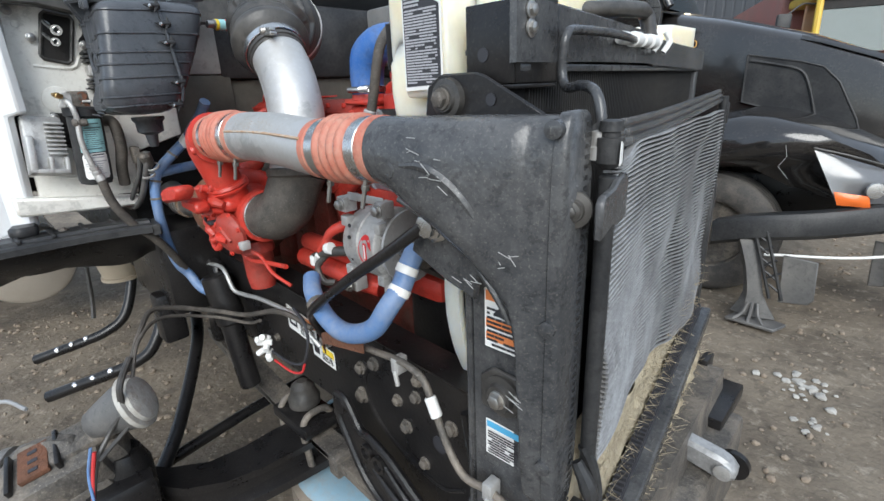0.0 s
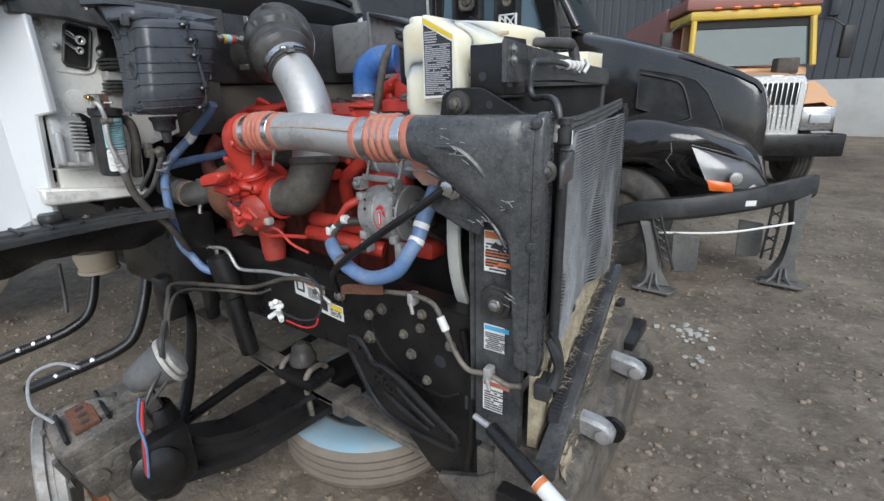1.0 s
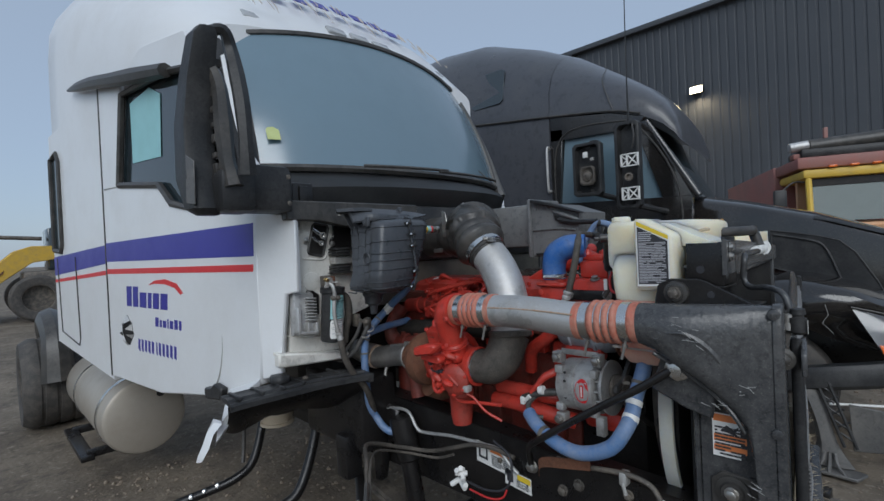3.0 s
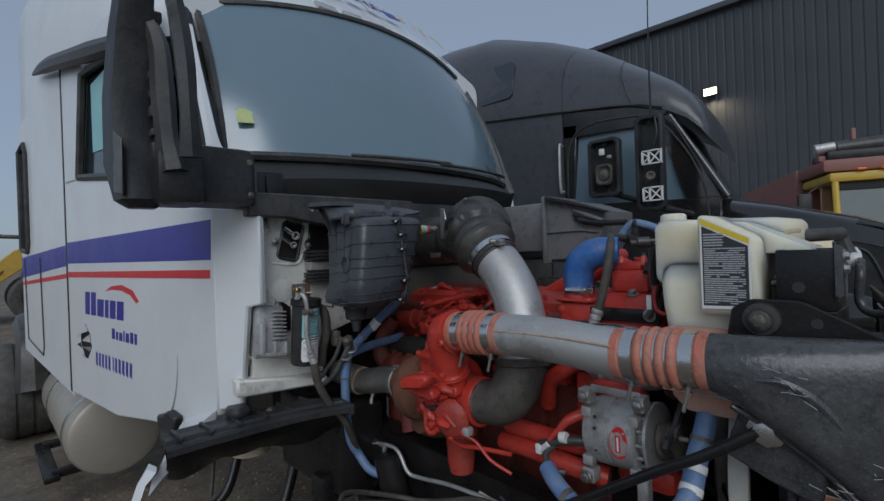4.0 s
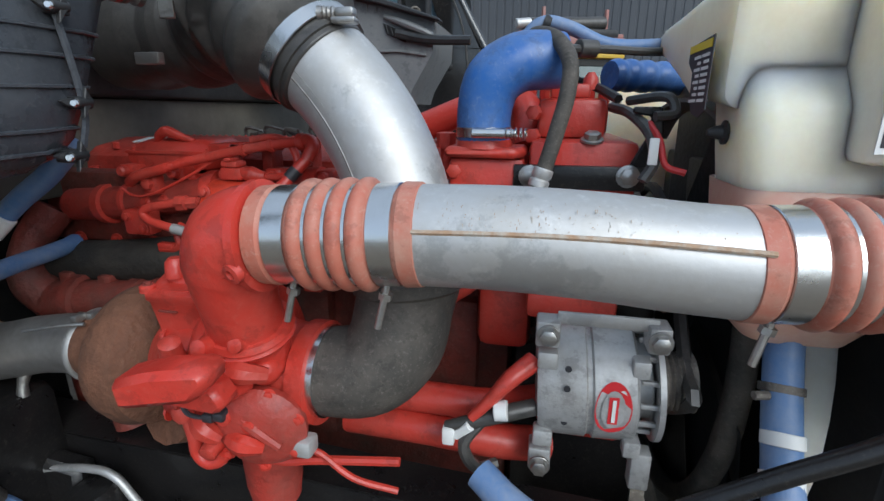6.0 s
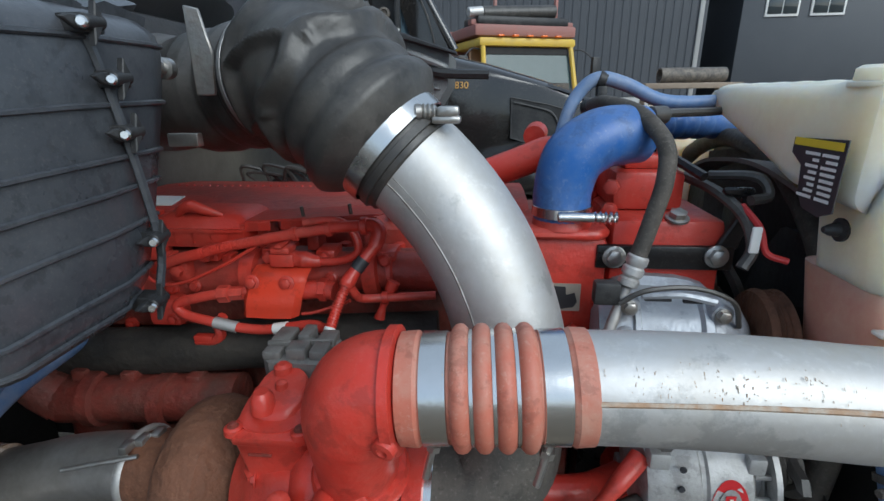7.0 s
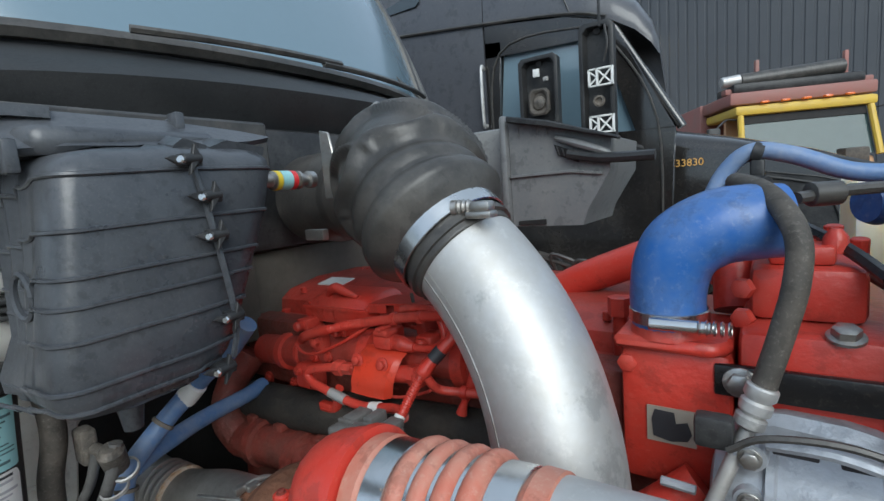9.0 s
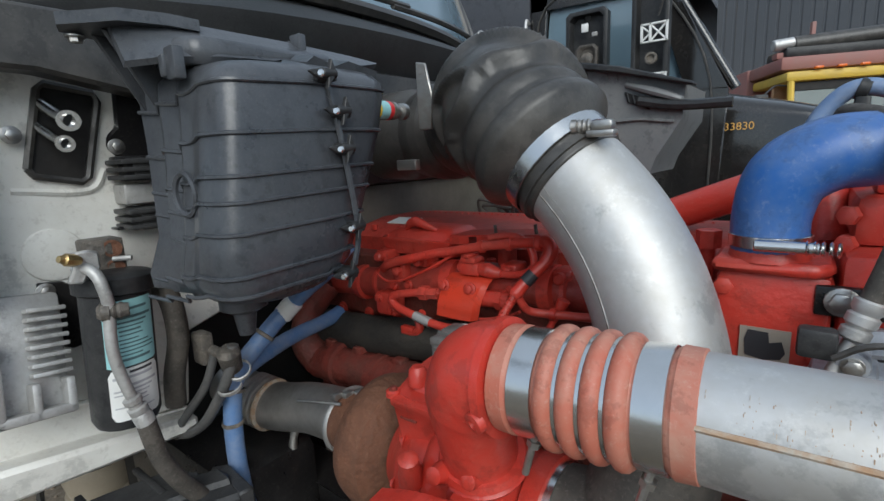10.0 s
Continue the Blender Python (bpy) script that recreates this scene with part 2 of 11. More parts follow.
    red_grime_shade=mat("grimy_shaded_red", (0.22, 0.030, 0.019), 0.6, dirt=(0.075, 0.042, 0.032), amount=0.8, scale=8, grain=70, bump=0.4, speck=0.35, speck_col=(0.30, 0.14, 0.10)),
    cab_glass=mat("greenish_glass", (0.055, 0.085, 0.085), 0.15, amount=0.2, bump=0.0, rvar=0.04, spec=0.4, ior=1.45),
    seam_rust=mat("light_rust", (0.34, 0.19, 0.09), 0.8, dirt=(0.46, 0.42, 0.36), amount=0.9, scale=60, bump=0.3),
    housing_grey=mat("faded_grey_plastic", (0.13, 0.135, 0.14), 0.42, dirt=(0.24, 0.235, 0.22), amount=0.5, scale=4, bump=0.06, speck=0.1),
    number=mat("yellow_decal", (0.66, 0.36, 0.08), 0.5, amount=0.3, bump=0),
    red_dull=mat("dull_red_casting", (0.40, 0.034, 0.022), 0.5, dirt=(0.20, 0.055, 0.04), amount=0.7, scale=8, grain=70, bump=0.3, speck=0.22, speck_col=(0.36, 0.15, 0.11)),
    orange_rust=mat("orange_rust", (0.30, 0.12, 0.045), 0.85, dirt=(0.14, 0.06, 0.03), amount=0.7, scale=20, bump=0.4, speck=0.3, speck_col=(0.42, 0.22, 0.12)),
    cowl_plastic=mat("matt_black_cowl", (0.012, 0.013, 0.014), 0.52, dirt=(0.034, 0.034, 0.035), amount=0.6, scale=5, grain=140, bump=0.06, speck=0.06, speck_scale=300),
    # half-dark copy of the cream primer, shade put into the colour
    inner_half_shaded=mat("half_shaded_primer", (0.34, 0.34, 0.32), 0.5, dirt=(0.20, 0.19, 0.17), amount=0.5, scale=6, bump=0.06, speck=0.3, speck_col=(0.18, 0.16, 0.14), speck_scale=60),
    seam_alu=mat("seam_aluminium", (0.40, 0.40, 0.39), 0.6, 0.5, dirt=(0.20, 0.18, 0.15), amount=0.8, scale=60, bump=0.1),
    # iron darkened to paint in the shade around the exhaust-gas pipe
    pipe_shade=mat("shaded_iron", (0.020, 0.019, 0.018), 0.7, dirt=(0.065, 0.055, 0.045), amount=0.6, scale=10, bump=0.3, spec=0.3),
    streak=mat("dried_streak", (0.44, 0.38, 0.31), 0.8, dirt=(0.6, 0.56, 0.5), amount=0.6, scale=40, bump=0.0),
    scratch=mat("scraped_plastic", (0.34, 0.34, 0.33), 0.6, dirt=(0.2, 0.2, 0.2), amount=0.4, scale=30, bump=0.0),
    lime=mat("white_debris", (0.44, 0.43, 0.40), 0.9, dirt=(0.28, 0.25, 0.21), amount=0.6, scale=30, bump=0.4),
)


# ---- building blocks ----
def absorb(bm, src):
    """Copies the geometry of src into bm, and frees src."""
    seen = {v: bm.verts.new(v.co) for v in src.verts}
    for f in src.faces:
        try:
            bm.faces.new([seen[v] for v in f.verts])
        except ValueError:
            pass
    src.free()


def bevelled(b, width, segments=2):
    if width:
        bmesh.ops.bevel(b, geom=b.edges[:], offset=width, segments=segments, profile=0.5, affect="EDGES", clamp_overlap=True)
    return b


def box(bm, lo, hi, bev=0.004, m=None):
    b = bmesh.new()
    bmesh.ops.create_cube(b, size=1)
    c, s = (Vector(lo) + Vector(hi)) / 2, Vector(hi) - Vector(lo)
    for v in b.verts:
        v.co = Vector((v.co.x * s.x + c.x, v.co.y * s.y + c.y, v.co.z * s.z + c.z))
    bevelled(b, min(bev, 0.45 * min(abs(q) for q in s)))
    if m is not None:
        bmesh.ops.transform(b, matrix=m, verts=b.verts)
    absorb(bm, b)


def basis(axis):
    """Two directions square to axis."""
    a = Vector(axis).normalized()
    u = a.cross(Vector((0, 0, 1)))
    if u.length < 0.1:
        u = a.cross(Vector((0, 1, 0)))
    u.normalize()
    return a, u, a.cross(u).normalized()


def ring_faces(bm, rings, closed=True, caps=True):
    vs = [[bm.verts.new(p) for p in r] for r in rings]
    n = len(vs[0])
    for a, b in zip(vs, vs[1:]):
        for i in range(n if closed else n - 1):
            j = (i + 1) % n
            bm.faces.new((a[i], a[j], b[j], b[i]))
    if caps and closed:
        bm.faces.new(vs[0][::-1])
        bm.faces.new(vs[-1])


def lathe(bm, origin, axis, profile, seg=28, caps=True):
    """Turns (distance, radius) pairs round axis through origin."""
    a, u, w = basis(axis)
    o = Vector(origin)
    ring_faces(bm, [[o + a * d + (u * math.cos(q) + w * math.sin(q)) * max(r, 1e-4) for q in (2 * math.pi * i / seg for i in range(seg))] for d, r in profile], caps=caps)


def cyl(bm, a, b, r, seg=20, bev=0.15):
    a, b = Vector(a), Vector(b)
    d = (b - a).length
    e = min(r, d / 2) * bev
    lathe(bm, a, b - a, [(0, r - e), (e, r), (d - e, r), (d, r - e)], seg)


def spline(pts, per=6):
    """A smooth line through pts."""
    p = [Vector(q) for q in pts]
    if len(p) < 3:
        return [p[0].lerp(p[-1], i / per) for i in range(per + 1)]
    e = [p[0] * 2 - p[1], *p, p[-1] * 2 - p[-2]]
    out = []
    for i in range(1, len(e) - 2):
        a, b, c, d = e[i - 1:i + 3]
        for k in range(per):
            t = k / per
            out.append(0.5 * ((2 * b) + (c - a) * t + (2 * a - 5 * b + 4 * c - d) * t * t + (3 * b - a - 3 * c + d) * t ** 3))
    out.append(p[-1])
    return out


def tube(bm, pts, r, seg=14, per=6, caps=True, smooth=True):
    """A hose or bent pipe along pts. r: a radius, radii spread evenly, or a function of 0..1."""
    line = spline(pts, per) if smooth else [Vector(p) for p in pts]
    n = len(line)
    rings, u = [], None
    for i, p in enumerate(line):
        d = (line[min(i + 1, n - 1)] - line[max(i - 1, 0)]).normalized()
        if u is None:
            _, u, _ = basis(d)
        u = (u - d * u.dot(d)).normalized()
        w = d.cross(u)
        f = i / (n - 1)
        if callable(r):
            q = r(f)
        elif isinstance(r, (list, tuple)):
            k = f * (len(r) - 1)
            j = min(int(k), len(r) - 2)
            q = r[j] + (r[j + 1] - r[j]) * (k - j)
        else:
            q = r
        rings.append([p + (u * math.cos(a) + w * math.sin(a)) * q for a in (2 * math.pi * s / seg for s in range(seg))])
    ring_faces(bm, rings, caps=caps)


def prism(bm, poly, o, u, v, depth, bev=0.003):
    """A plate: the outline poly in the plane through o along u and v, made depth thick along u x v."""
    b = bmesh.new()
    o, u, v = Vector(o), Vector(u), Vector(v)
    n = u.cross(v).normalized() * depth
    lo = [b.verts.new(o + u * x + v * y) for x, y in poly]
    hi = [b.verts.new(o + u * x + v * y + n) for x, y in poly]
    k = len(poly)
    b.faces.new(lo[::-1])
    b.faces.new(hi)
    for i in range(k):
        b.faces.new((lo[i], lo[(i + 1) % k], hi[(i + 1) % k], hi[i]))
    bmesh.ops.recalc_face_normals(b, faces=b.faces)
    bevelled(b, bev, 1)
    bmesh.ops.triangulate(b, faces=[f for f in b.faces if len(f.verts) > 4])
    absorb(bm, b)


def hexbolt(bm, at, axis, r=0.011, washer=1.6):
    a = Vector(axis).normalized()
    o = Vector(at)
    lathe(bm, o, a, [(0, r * washer), (r * 0.25, r * washer), (r * 0.3, r * washer * 0.95)], 16)
    lathe(bm, o, a, [(r * 0.25, r), (r * 0.95, r), (r * 1.05, r * 0.85)], 6)


WHOLE = {"scuff", "streak", "seam_bead", "lattice_bracket", "print", "comb_strip", "plate_print", "condenser", "condenser_fin", "charge_core_fin", "packed_mud", "rubble", "harness", "knuckle", "breather", "pitting"}


LOOSE = {"engine", "end_bracket", "air_fitting", "caliper", "wire_loom", "gear_housing", "intake_manifold", "ac_compressor", "lower_manifold", "cab_side", "dusty_tube", "module_bracket", "alternator"}


def islands(bm, loose=False):
    """Groups of faces that hang together or whose bounds overlap."""
    left, groups = set(bm.verts), []
    while left:
        stack, seen = [left.pop()], []
        while stack:
            v = stack.pop()
            seen.append(v)
            for e in v.link_edges:
                w = e.other_vert(v)
                if w in left:
                    left.discard(w)
                    stack.append(w)
        lo = [min(v.co[k] for v in seen) - 0.001 for k in range(3)]
        hi = [max(v.co[k] for v in seen) + 0.001 for k in range(3)]
        apart = []
        for g in groups:
            if not loose and all(lo[k] <= g[1][k] and g[0][k] <= hi[k] for k in range(3)):
                lo, hi, seen = [min(lo[k], g[0][k]) for k in range(3)], [max(hi[k], g[1][k]) for k in range(3)], seen + g[2]
            else:
                apart.append(g)
        groups = apart + [(lo, hi, seen)]
    return groups


def part(name, bm, material, parent=None, label="", sharp=38):
    """Links bm as one mesh under a thing or a part; pieces that stand apart become parts of their own."""
    if parent is not None and name not in WHOLE:
        groups = islands(bm, name in LOOSE)
        if 1 < len(groups) <= 40:
            groups.sort(key=lambda g: -len(g[2]))
            first = None
            for g in groups:
                sub, keep = bmesh.new(), {}
                for v in g[2]:
                    keep[v] = sub.verts.new(v.co)
                for f in bm.faces:
                    if f.verts[0] in keep:
                        sub.faces.new([keep[v] for v in f.verts])
                ob = one_part(name, sub, material, parent, label, sharp)
                first = first or ob
            bm.free()
            return first
    return one_part(name, bm, material, parent, label, sharp)


def one_part(name, bm, material, parent=None, label="", sharp=38):
    bmesh.ops.recalc_face_normals(bm, faces=bm.faces)
    me = bpy.data.meshes.new(name)
    bm.to_mesh(me)
    bm.free()
    me.materials.append(M[material] if isinstance(material, str) else material)
    for p in me.polygons:
        p.use_smooth = True
    me.set_sharp_from_angle(angle=radians(sharp))
    ob = new(name, me)
    if parent is not None:
        ob.parent = parent
        if parent.type == "EMPTY":
            ob.matrix_parent_inverse = parent.matrix_basis.inverted()
    if label:
        ob["label"] = label
    return ob


def thing(name, at, label, category, group="", kind=""):
    ob = new(name)
    ob.empty_display_size = 0.2
    ob.matrix_basis = Matrix.Translation(at)
    return tagged(ob, label, category, group, kind)


def shape(fn, *args, **kw):
    b = bmesh.new()
    fn(b, *args, **kw)
    return b


def lerp(a, b, t):
    return a + (b - a) * t


def bars(bm, o, u, v, rows, x0, x1, y0, y1, thick=0.0012, seed=1, lift=0.0008):
    """Rows of unreadable writing as raised bars on a plate."""
    rnd = random.Random(seed)
    o, u, v = Vector(o), Vector(u), Vector(v)
    n = u.cross(v).normalized()
    h = (y1 - y0) / rows
    for i in range(rows):
        y = y1 - (i + 0.5) * h
        x = x0
        while x < x1 - 0.004:
            w = min(rnd.uniform(0.06, 0.3) * (x1 - x0), x1 - x)
            if rnd.random() < 0.9:
                a = o + u * x + v * (y - h * 0.28) + n * lift
                b = bmesh.new()
                q = [b.verts.new(a + u * sx * w * 0.94 + v * sy * h * 0.56 + n * sz * thick * 0.2) for sz in (0, 1) for sx, sy in ((0, 0), (1, 0), (1, 1), (0, 1))]
                b.faces.new((q[4], q[5], q[6], q[7]))
                for k in range(4):
                    b.faces.new((q[k], q[(k + 1) % 4], q[4 + (k + 1) % 4], q[4 + k]))
                absorb(bm, b)
            x += w


def plate(name, o, u, v, w, h, material, parent, label="", t=0.0015):
    """A thin sticker of w by h metres with its lower left corner at o."""
    return part(name, shape(prism, [(0, 0), (w, 0), (w, h), (0, h)], o, u, v, t, 0), material, parent, label)


# ---- ground, buildings, distance ----
def graded(lo, hi, mid0, mid1, fine):
    """Steps that are fine between mid0 and mid1 and widen outwards."""
    out = list(np.arange(mid0, mid1 + fine / 2, fine))
    s, x = fine, mid1
    while x < hi:
        s *= 1.25
        x = min(hi, x + s)
        out.append(x)
    s, x = fine, mid0
    while x > lo:
        s *= 1.25
        x = max(lo, x - s)
        out.insert(0, x)
    return out


def ground_height(x, y):
    near = 1.0 if -8 < x < 6 and -3 < y < 14 else 0.4
    p = Vector((x, y, 0.0))
    return near * (0.035 * noise.noise(p * 0.7) + 0.018 * noise.noise(p * 2.3) + 0.007 * noise.noise(p * 9.0)) - 0.012


def build_ground():
    xs, ys = graded(-600, 600, -5.0, 2.5, 0.045), graded(-600, 600, -0.6, 6.0, 0.05)
    nx = len(xs)
    verts = [(x, y, ground_height(x, y)) for y in ys for x in xs]
    faces = [(j * nx + i, j * nx + i + 1, (j + 1) * nx + i + 1, (j + 1) * nx + i) for j in range(len(ys) - 1) for i in range(nx - 1)]
    me = bpy.data.meshes.new("ground")
    me.from_pydata(verts, [], faces)
    me.materials.append(M["soil"])
    for p in me.polygons:
        p.use_smooth = True
    tagged(new("ground", me), "brown packed dirt yard strewn with fine gravel", "ground", kind="structure")


build_ground()


def build_gravel():
    rnd = random.Random(4)
    b = bmesh.new()
    bmesh.ops.create_icosphere(b, subdivisions=1, radius=1)
    base = [tuple(v.co) for v in b.verts]
    fs = [tuple(v.index for v in f.verts) for f in b.faces]
    b.free()
    verts, faces = [], []
    for _ in range(15000):
        x, y = rnd.uniform(-5.0, 2.6), -0.4 + 8.4 * rnd.random() ** 1.3
        s = 0.003 + 0.019 * rnd.random() ** 5
        o, z = len(verts), ground_height(x, y)
        k = [rnd.uniform(0.6, 1.3) * s for _ in range(3)]
        for v in base:
            j = rnd.uniform(0.8, 1.15)
            verts.append((x + v[0] * k[0] * j, y + v[1] * k[1] * j, z + 0.3 * s + v[2] * k[2] * 0.7 * j))
        faces += [tuple(o + q for q in f) for f in fs]
    me = bpy.data.meshes.new("gravel")
    me.from_pydata(verts, [], faces)
    me.materials.append(M["stone"])
    tagged(new("gravel", me), "scattered small stones and gravel on the dirt", "gravel", kind="stuff")


build_gravel()


def rubble(at, size, seed, material, label, n=14):
    rnd = random.Random(seed)
    b = bmesh.new()
    for _ in range(n):
        q = bmesh.new()
        bmesh.ops.create_icosphere(q, subdivisions=1, radius=1)
        s = size * rnd.uniform(0.05, 0.22)
        dx, dy = rnd.gauss(0, size * 0.5), rnd.gauss(0, size * 0.45)
        for v in q.verts:
            f = 1 + 0.45 * noise.noise(v.co * 2.1 + Vector((seed, dx * 40, dy * 40)))
            v.co = Vector((v.co.x * s * f + dx, v.co.y * s * f + dy, v.co.z * s * 0.5 * f + s * 0.25))
        absorb(b, q)
    o = part("rubble", b, material)
    o.matrix_basis = Matrix.Translation((at[0], at[1], ground_height(*at)))
    tagged(o, label, "rubble", "white rubble on the ground")


rubble((-0.05, 3.28), 0.14, 3, "lime", "patch of crumbled white plaster on the dirt", 34)
rubble((0.02, 2.95), 0.10, 5, "lime", "pale broken stones lying on the dirt", 12)

WALL_Y = 20.0


def build_hall():
    """The dark ribbed hall behind the trucks."""
    b = bmesh.new()
    x0, x1, z0, z1 = -60.0, 6.3, 1.75, 10.6
    step, deep = 0.30, 0.022
    x = x0
    line = []
    while x < x1:
        line += [(x, 0), (x + 0.20, 0), (x + 0.225, deep), (x + 0.275, deep)]
        x += step
    line.append((x1, 0))
    lo = [b.verts.new((px, WALL_Y - 0.02 + d, z0)) for px, d in line]
    hi = [b.verts.new((px, WALL_Y - 0.02 + d, z1)) for px, d in line]
    for i in range(len(line) - 1):
        b.faces.new((lo[i], lo[i + 1], hi[i + 1], hi[i]))
    hall = part("wall_hall", b, "siding", sharp=20)
    tagged(hall, "dark grey ribbed metal wall of a large hall", "wall", kind="structure")
    part("hall_core", shape(box, (x0, WALL_Y + 0.06, 0), (x1, WALL_Y + 18, z1 - 0.1), 0.0), "siding", hall)
    part("concrete_base", shape(box, (x0, WALL_Y - 0.05, -0.1), (x1 + 0.02, WALL_Y + 0.05, z0 - 0.01), 0.01), "concrete", hall, "pale concrete base of the wall")
    part("eave", shape(box, (x0, WALL_Y - 0.28, z1), (x1 + 0.2, WALL_Y + 18.2, z1 + 0.22), 0.02), "siding", hall, "dark metal roof edge")
    part("corner_trim", shape(box, (x1 - 0.02, WALL_Y - 0.07, z0), (x1 + 0.14, WALL_Y + 0.05, z1 - 0.004), 0.01), "concrete", hall, "pale metal corner trim")
    for wx in (-5.4, 1.1):
        b = bmesh.new()
        box(b, (wx - 0.12, WALL_Y - 0.2, 3.6), (wx + 0.12, WALL_Y - 0.03, 4.4), 0.02)
        if wx > 0:
            part("meter_box", b, "siding", hall)
        else:
            b.free()


build_hall()


def build_wall_lamp():
    at = Vector((-5.92, WALL_Y - 0.3, 7.55))
    lamp = thing("wall_lamp", at, "lit floodlight on the dark hall wall", "lamp")
    b = bmesh.new()
    box(b, at + Vector((-0.24, 0, -0.14)), at + Vector((0.24, 0.12, 0.16)), 0.02)
    box(b, at + Vector((-0.05, 0.1, -0.04)), at + Vector((0.05, 0.32, 0.06)), 0.01)
    part("housing", b, "plastic", lamp)
    e = bpy.data.materials.new("lamp_glow")
    e.use_nodes = True
    p = e.node_tree.nodes["Principled BSDF"]
    p.inputs["Emission Color"].default_value = (1.0, 0.72, 0.36, 1)
    p.inputs["Emission Strength"].default_value = 14
    part("lens", shape(box, at + Vector((-0.22, -0.02, -0.12)), at + Vector((0.22, 0.0, 0.13)), 0.005), e, lamp, "glowing warm lens")
    d = bpy.data.lights.new("flood", "SPOT")
    d.energy, d.color, d.spot_size, d.spot_blend, d.shadow_soft_size = 420, (1.0, 0.72, 0.40), radians(150), 0.8, 0.2
    o = new("flood", d)
    o.matrix_basis = look(at + Vector((0, -0.12, 0)), at + Vector((0.1, -0.25, -1.5)))


build_wall_lamp()


def build_office():
    """A dark two-storey house past the hall's corner."""
    house = thing("office_building", (14.0, 22.0, 0), "dark grey two-storey building with white-framed windows", "building")
    x0, x1, y0, y1, z1 = 8.2, 24.0, 21.0, 30.0, 5.9
    part("wall", shape(box, (x0, y0, 0), (x1, y1, z1), 0.03), "siding", house)
    part("roof", shape(box, (x0 - 0.5, y0 - 0.5, z1), (x1 + 0.5, y1 + 0.5, z1 + 0.25), 0.03), "siding", house, "flat overhanging roof edge")
    for i, wx in enumerate((9.0, 10.6, 13.4)):
        w = part("window", shape(box, (wx, y0 - 0.06, 4.55), (wx + 1.2, y0 + 0.02, 5.55), 0.02), "label", house, "white-framed window")
        for k in range(2):
            part("pane", shape(box, (wx + 0.08 + k * 0.54, y0 - 0.075, 4.64), (wx + 0.58 + k * 0.54, y0 - 0.05, 5.46), 0.004), "glass", w)


build_office()


def build_tree(at, height, seed):
    rnd = random.Random(seed)
    tree = thing("tree", (*at, 0), "autumn tree with thin brown and green foliage", "tree")
    b = bmesh.new()
    o = Vector((*at, 0))
    tube(b, [o, o + Vector((0.1, 0, height * 0.4)), o + Vector((-0.1, 0.1, height * 0.85))], [0.22, 0.15, 0.05], 10)
    tips = []
    for i in range(16):
        z = height * rnd.uniform(0.35, 0.8)
        a, r = rnd.uniform(0, 6.28), height * rnd.uniform(0.15, 0.32)
        tip = o + Vector((r * math.cos(a), r * math.sin(a), z + height * 0.15))
        tube(b, [o + Vector((0, 0, z)), o.lerp(tip, 0.5) + Vector((0, 0, z * 0.55)), tip], [0.07, 0.04, 0.015], 6, 3)
        tips.append(tip)
    part("trunk", b, "bark", tree)
    b = bmesh.new()
    for _ in range(5000):
        t = rnd.choice(tips) + Vector([rnd.gauss(0, height * 0.07) for _ in range(3)])
        q = Euler([rnd.uniform(0, 6.28) for _ in range(3)]).to_matrix()
        s = rnd.uniform(0.06, 0.13)
        vs = [b.verts.new(t + q @ (Vector(p) * s)) for p in ((-1, 0, 0), (0, -0.5, 0.1), (1, 0, 0), (0, 0.5, 0.1))]
        b.faces.new(vs)
    part("crown", b, "leaf", tree)


build_tree((9.5, 27.0), 6.5, 2)
build_tree((12.0, 34.0), 8.0, 7)


def build_rack():
    """Timber stand with a length of pipe on it."""
    rack = thing("timber_rack", (3.2, 12.2, 0), "weathered timber stand holding a grey pipe", "rack")
    for i, (px, py) in enumerate(((2.5, 12.0), (4.2, 12.0), (2.5, 12.7), (4.2, 12.7))):
        part("leg", shape(box, (px - 0.05, py - 0.05, 0), (px + 0.05, py + 0.05, 2.0), 0.006), "wood", rack)
    part("deck", shape(box, (2.3, 11.9, 2.0), (4.4, 12.8, 2.12), 0.008), "wood", rack)
    pipe = thing("pipe", (3.2, 12.3, 2.12), "short grey plastic pipe lying on a timber stand", "pipe")
    b = bmesh.new()
    lathe(b, (2.7, 12.3, 2.29), (1, 0.1, 0), [(0, 0.13), (0, 0.17), (1.5, 0.17), (1.5, 0.13), (0, 0.13)], 20, caps=False)
    part("wall", b, "iron", pipe)


build_rack()


def wheel(parent, c, r, w, axis=(0, 1, 0), name="wheel"):
    """A truck wheel: tyre with grooves, rim and hub."""
    a = Vector(axis)
    o = Vector(c) - a * w / 2
    prof = [(0.02, r * 0.58), (0.0, r * 0.64), (0.0, r * 0.90), (w * 0.10, r * 0.975), (w * 0.14, r)]
    for g in (0.28, 0.5, 0.72):
        prof += [(w * (g - 0.03), r), (w * (g - 0.025), r * 0.975), (w * (g + 0.025), r * 0.975), (w * (g + 0.03), r)]
    prof += [(w * 0.86, r), (w * 0.90, r * 0.975), (w, r * 0.90), (w, r * 0.64), (w - 0.02, r * 0.58)]
    tyre = part(name, shape(lathe, o, a, prof, 44, False), "tyre", parent)
    rim = bmesh.new()
    lathe(rim, o, a, [(0.02, r * 0.60), (0.03, r * 0.56), (0.08, r * 0.54), (0.10, r * 0.20), (0.05, r * 0.18), (0.05, 0.01)], 32, False)
    lathe(rim, o, a, [(w - 0.02, r * 0.60), (w - 0.03, r * 0.56), (w * 0.5, r * 0.54), (w * 0.5, 0.01)], 32, False)
    part("rim", rim, "iron", tyre)
    return tyre


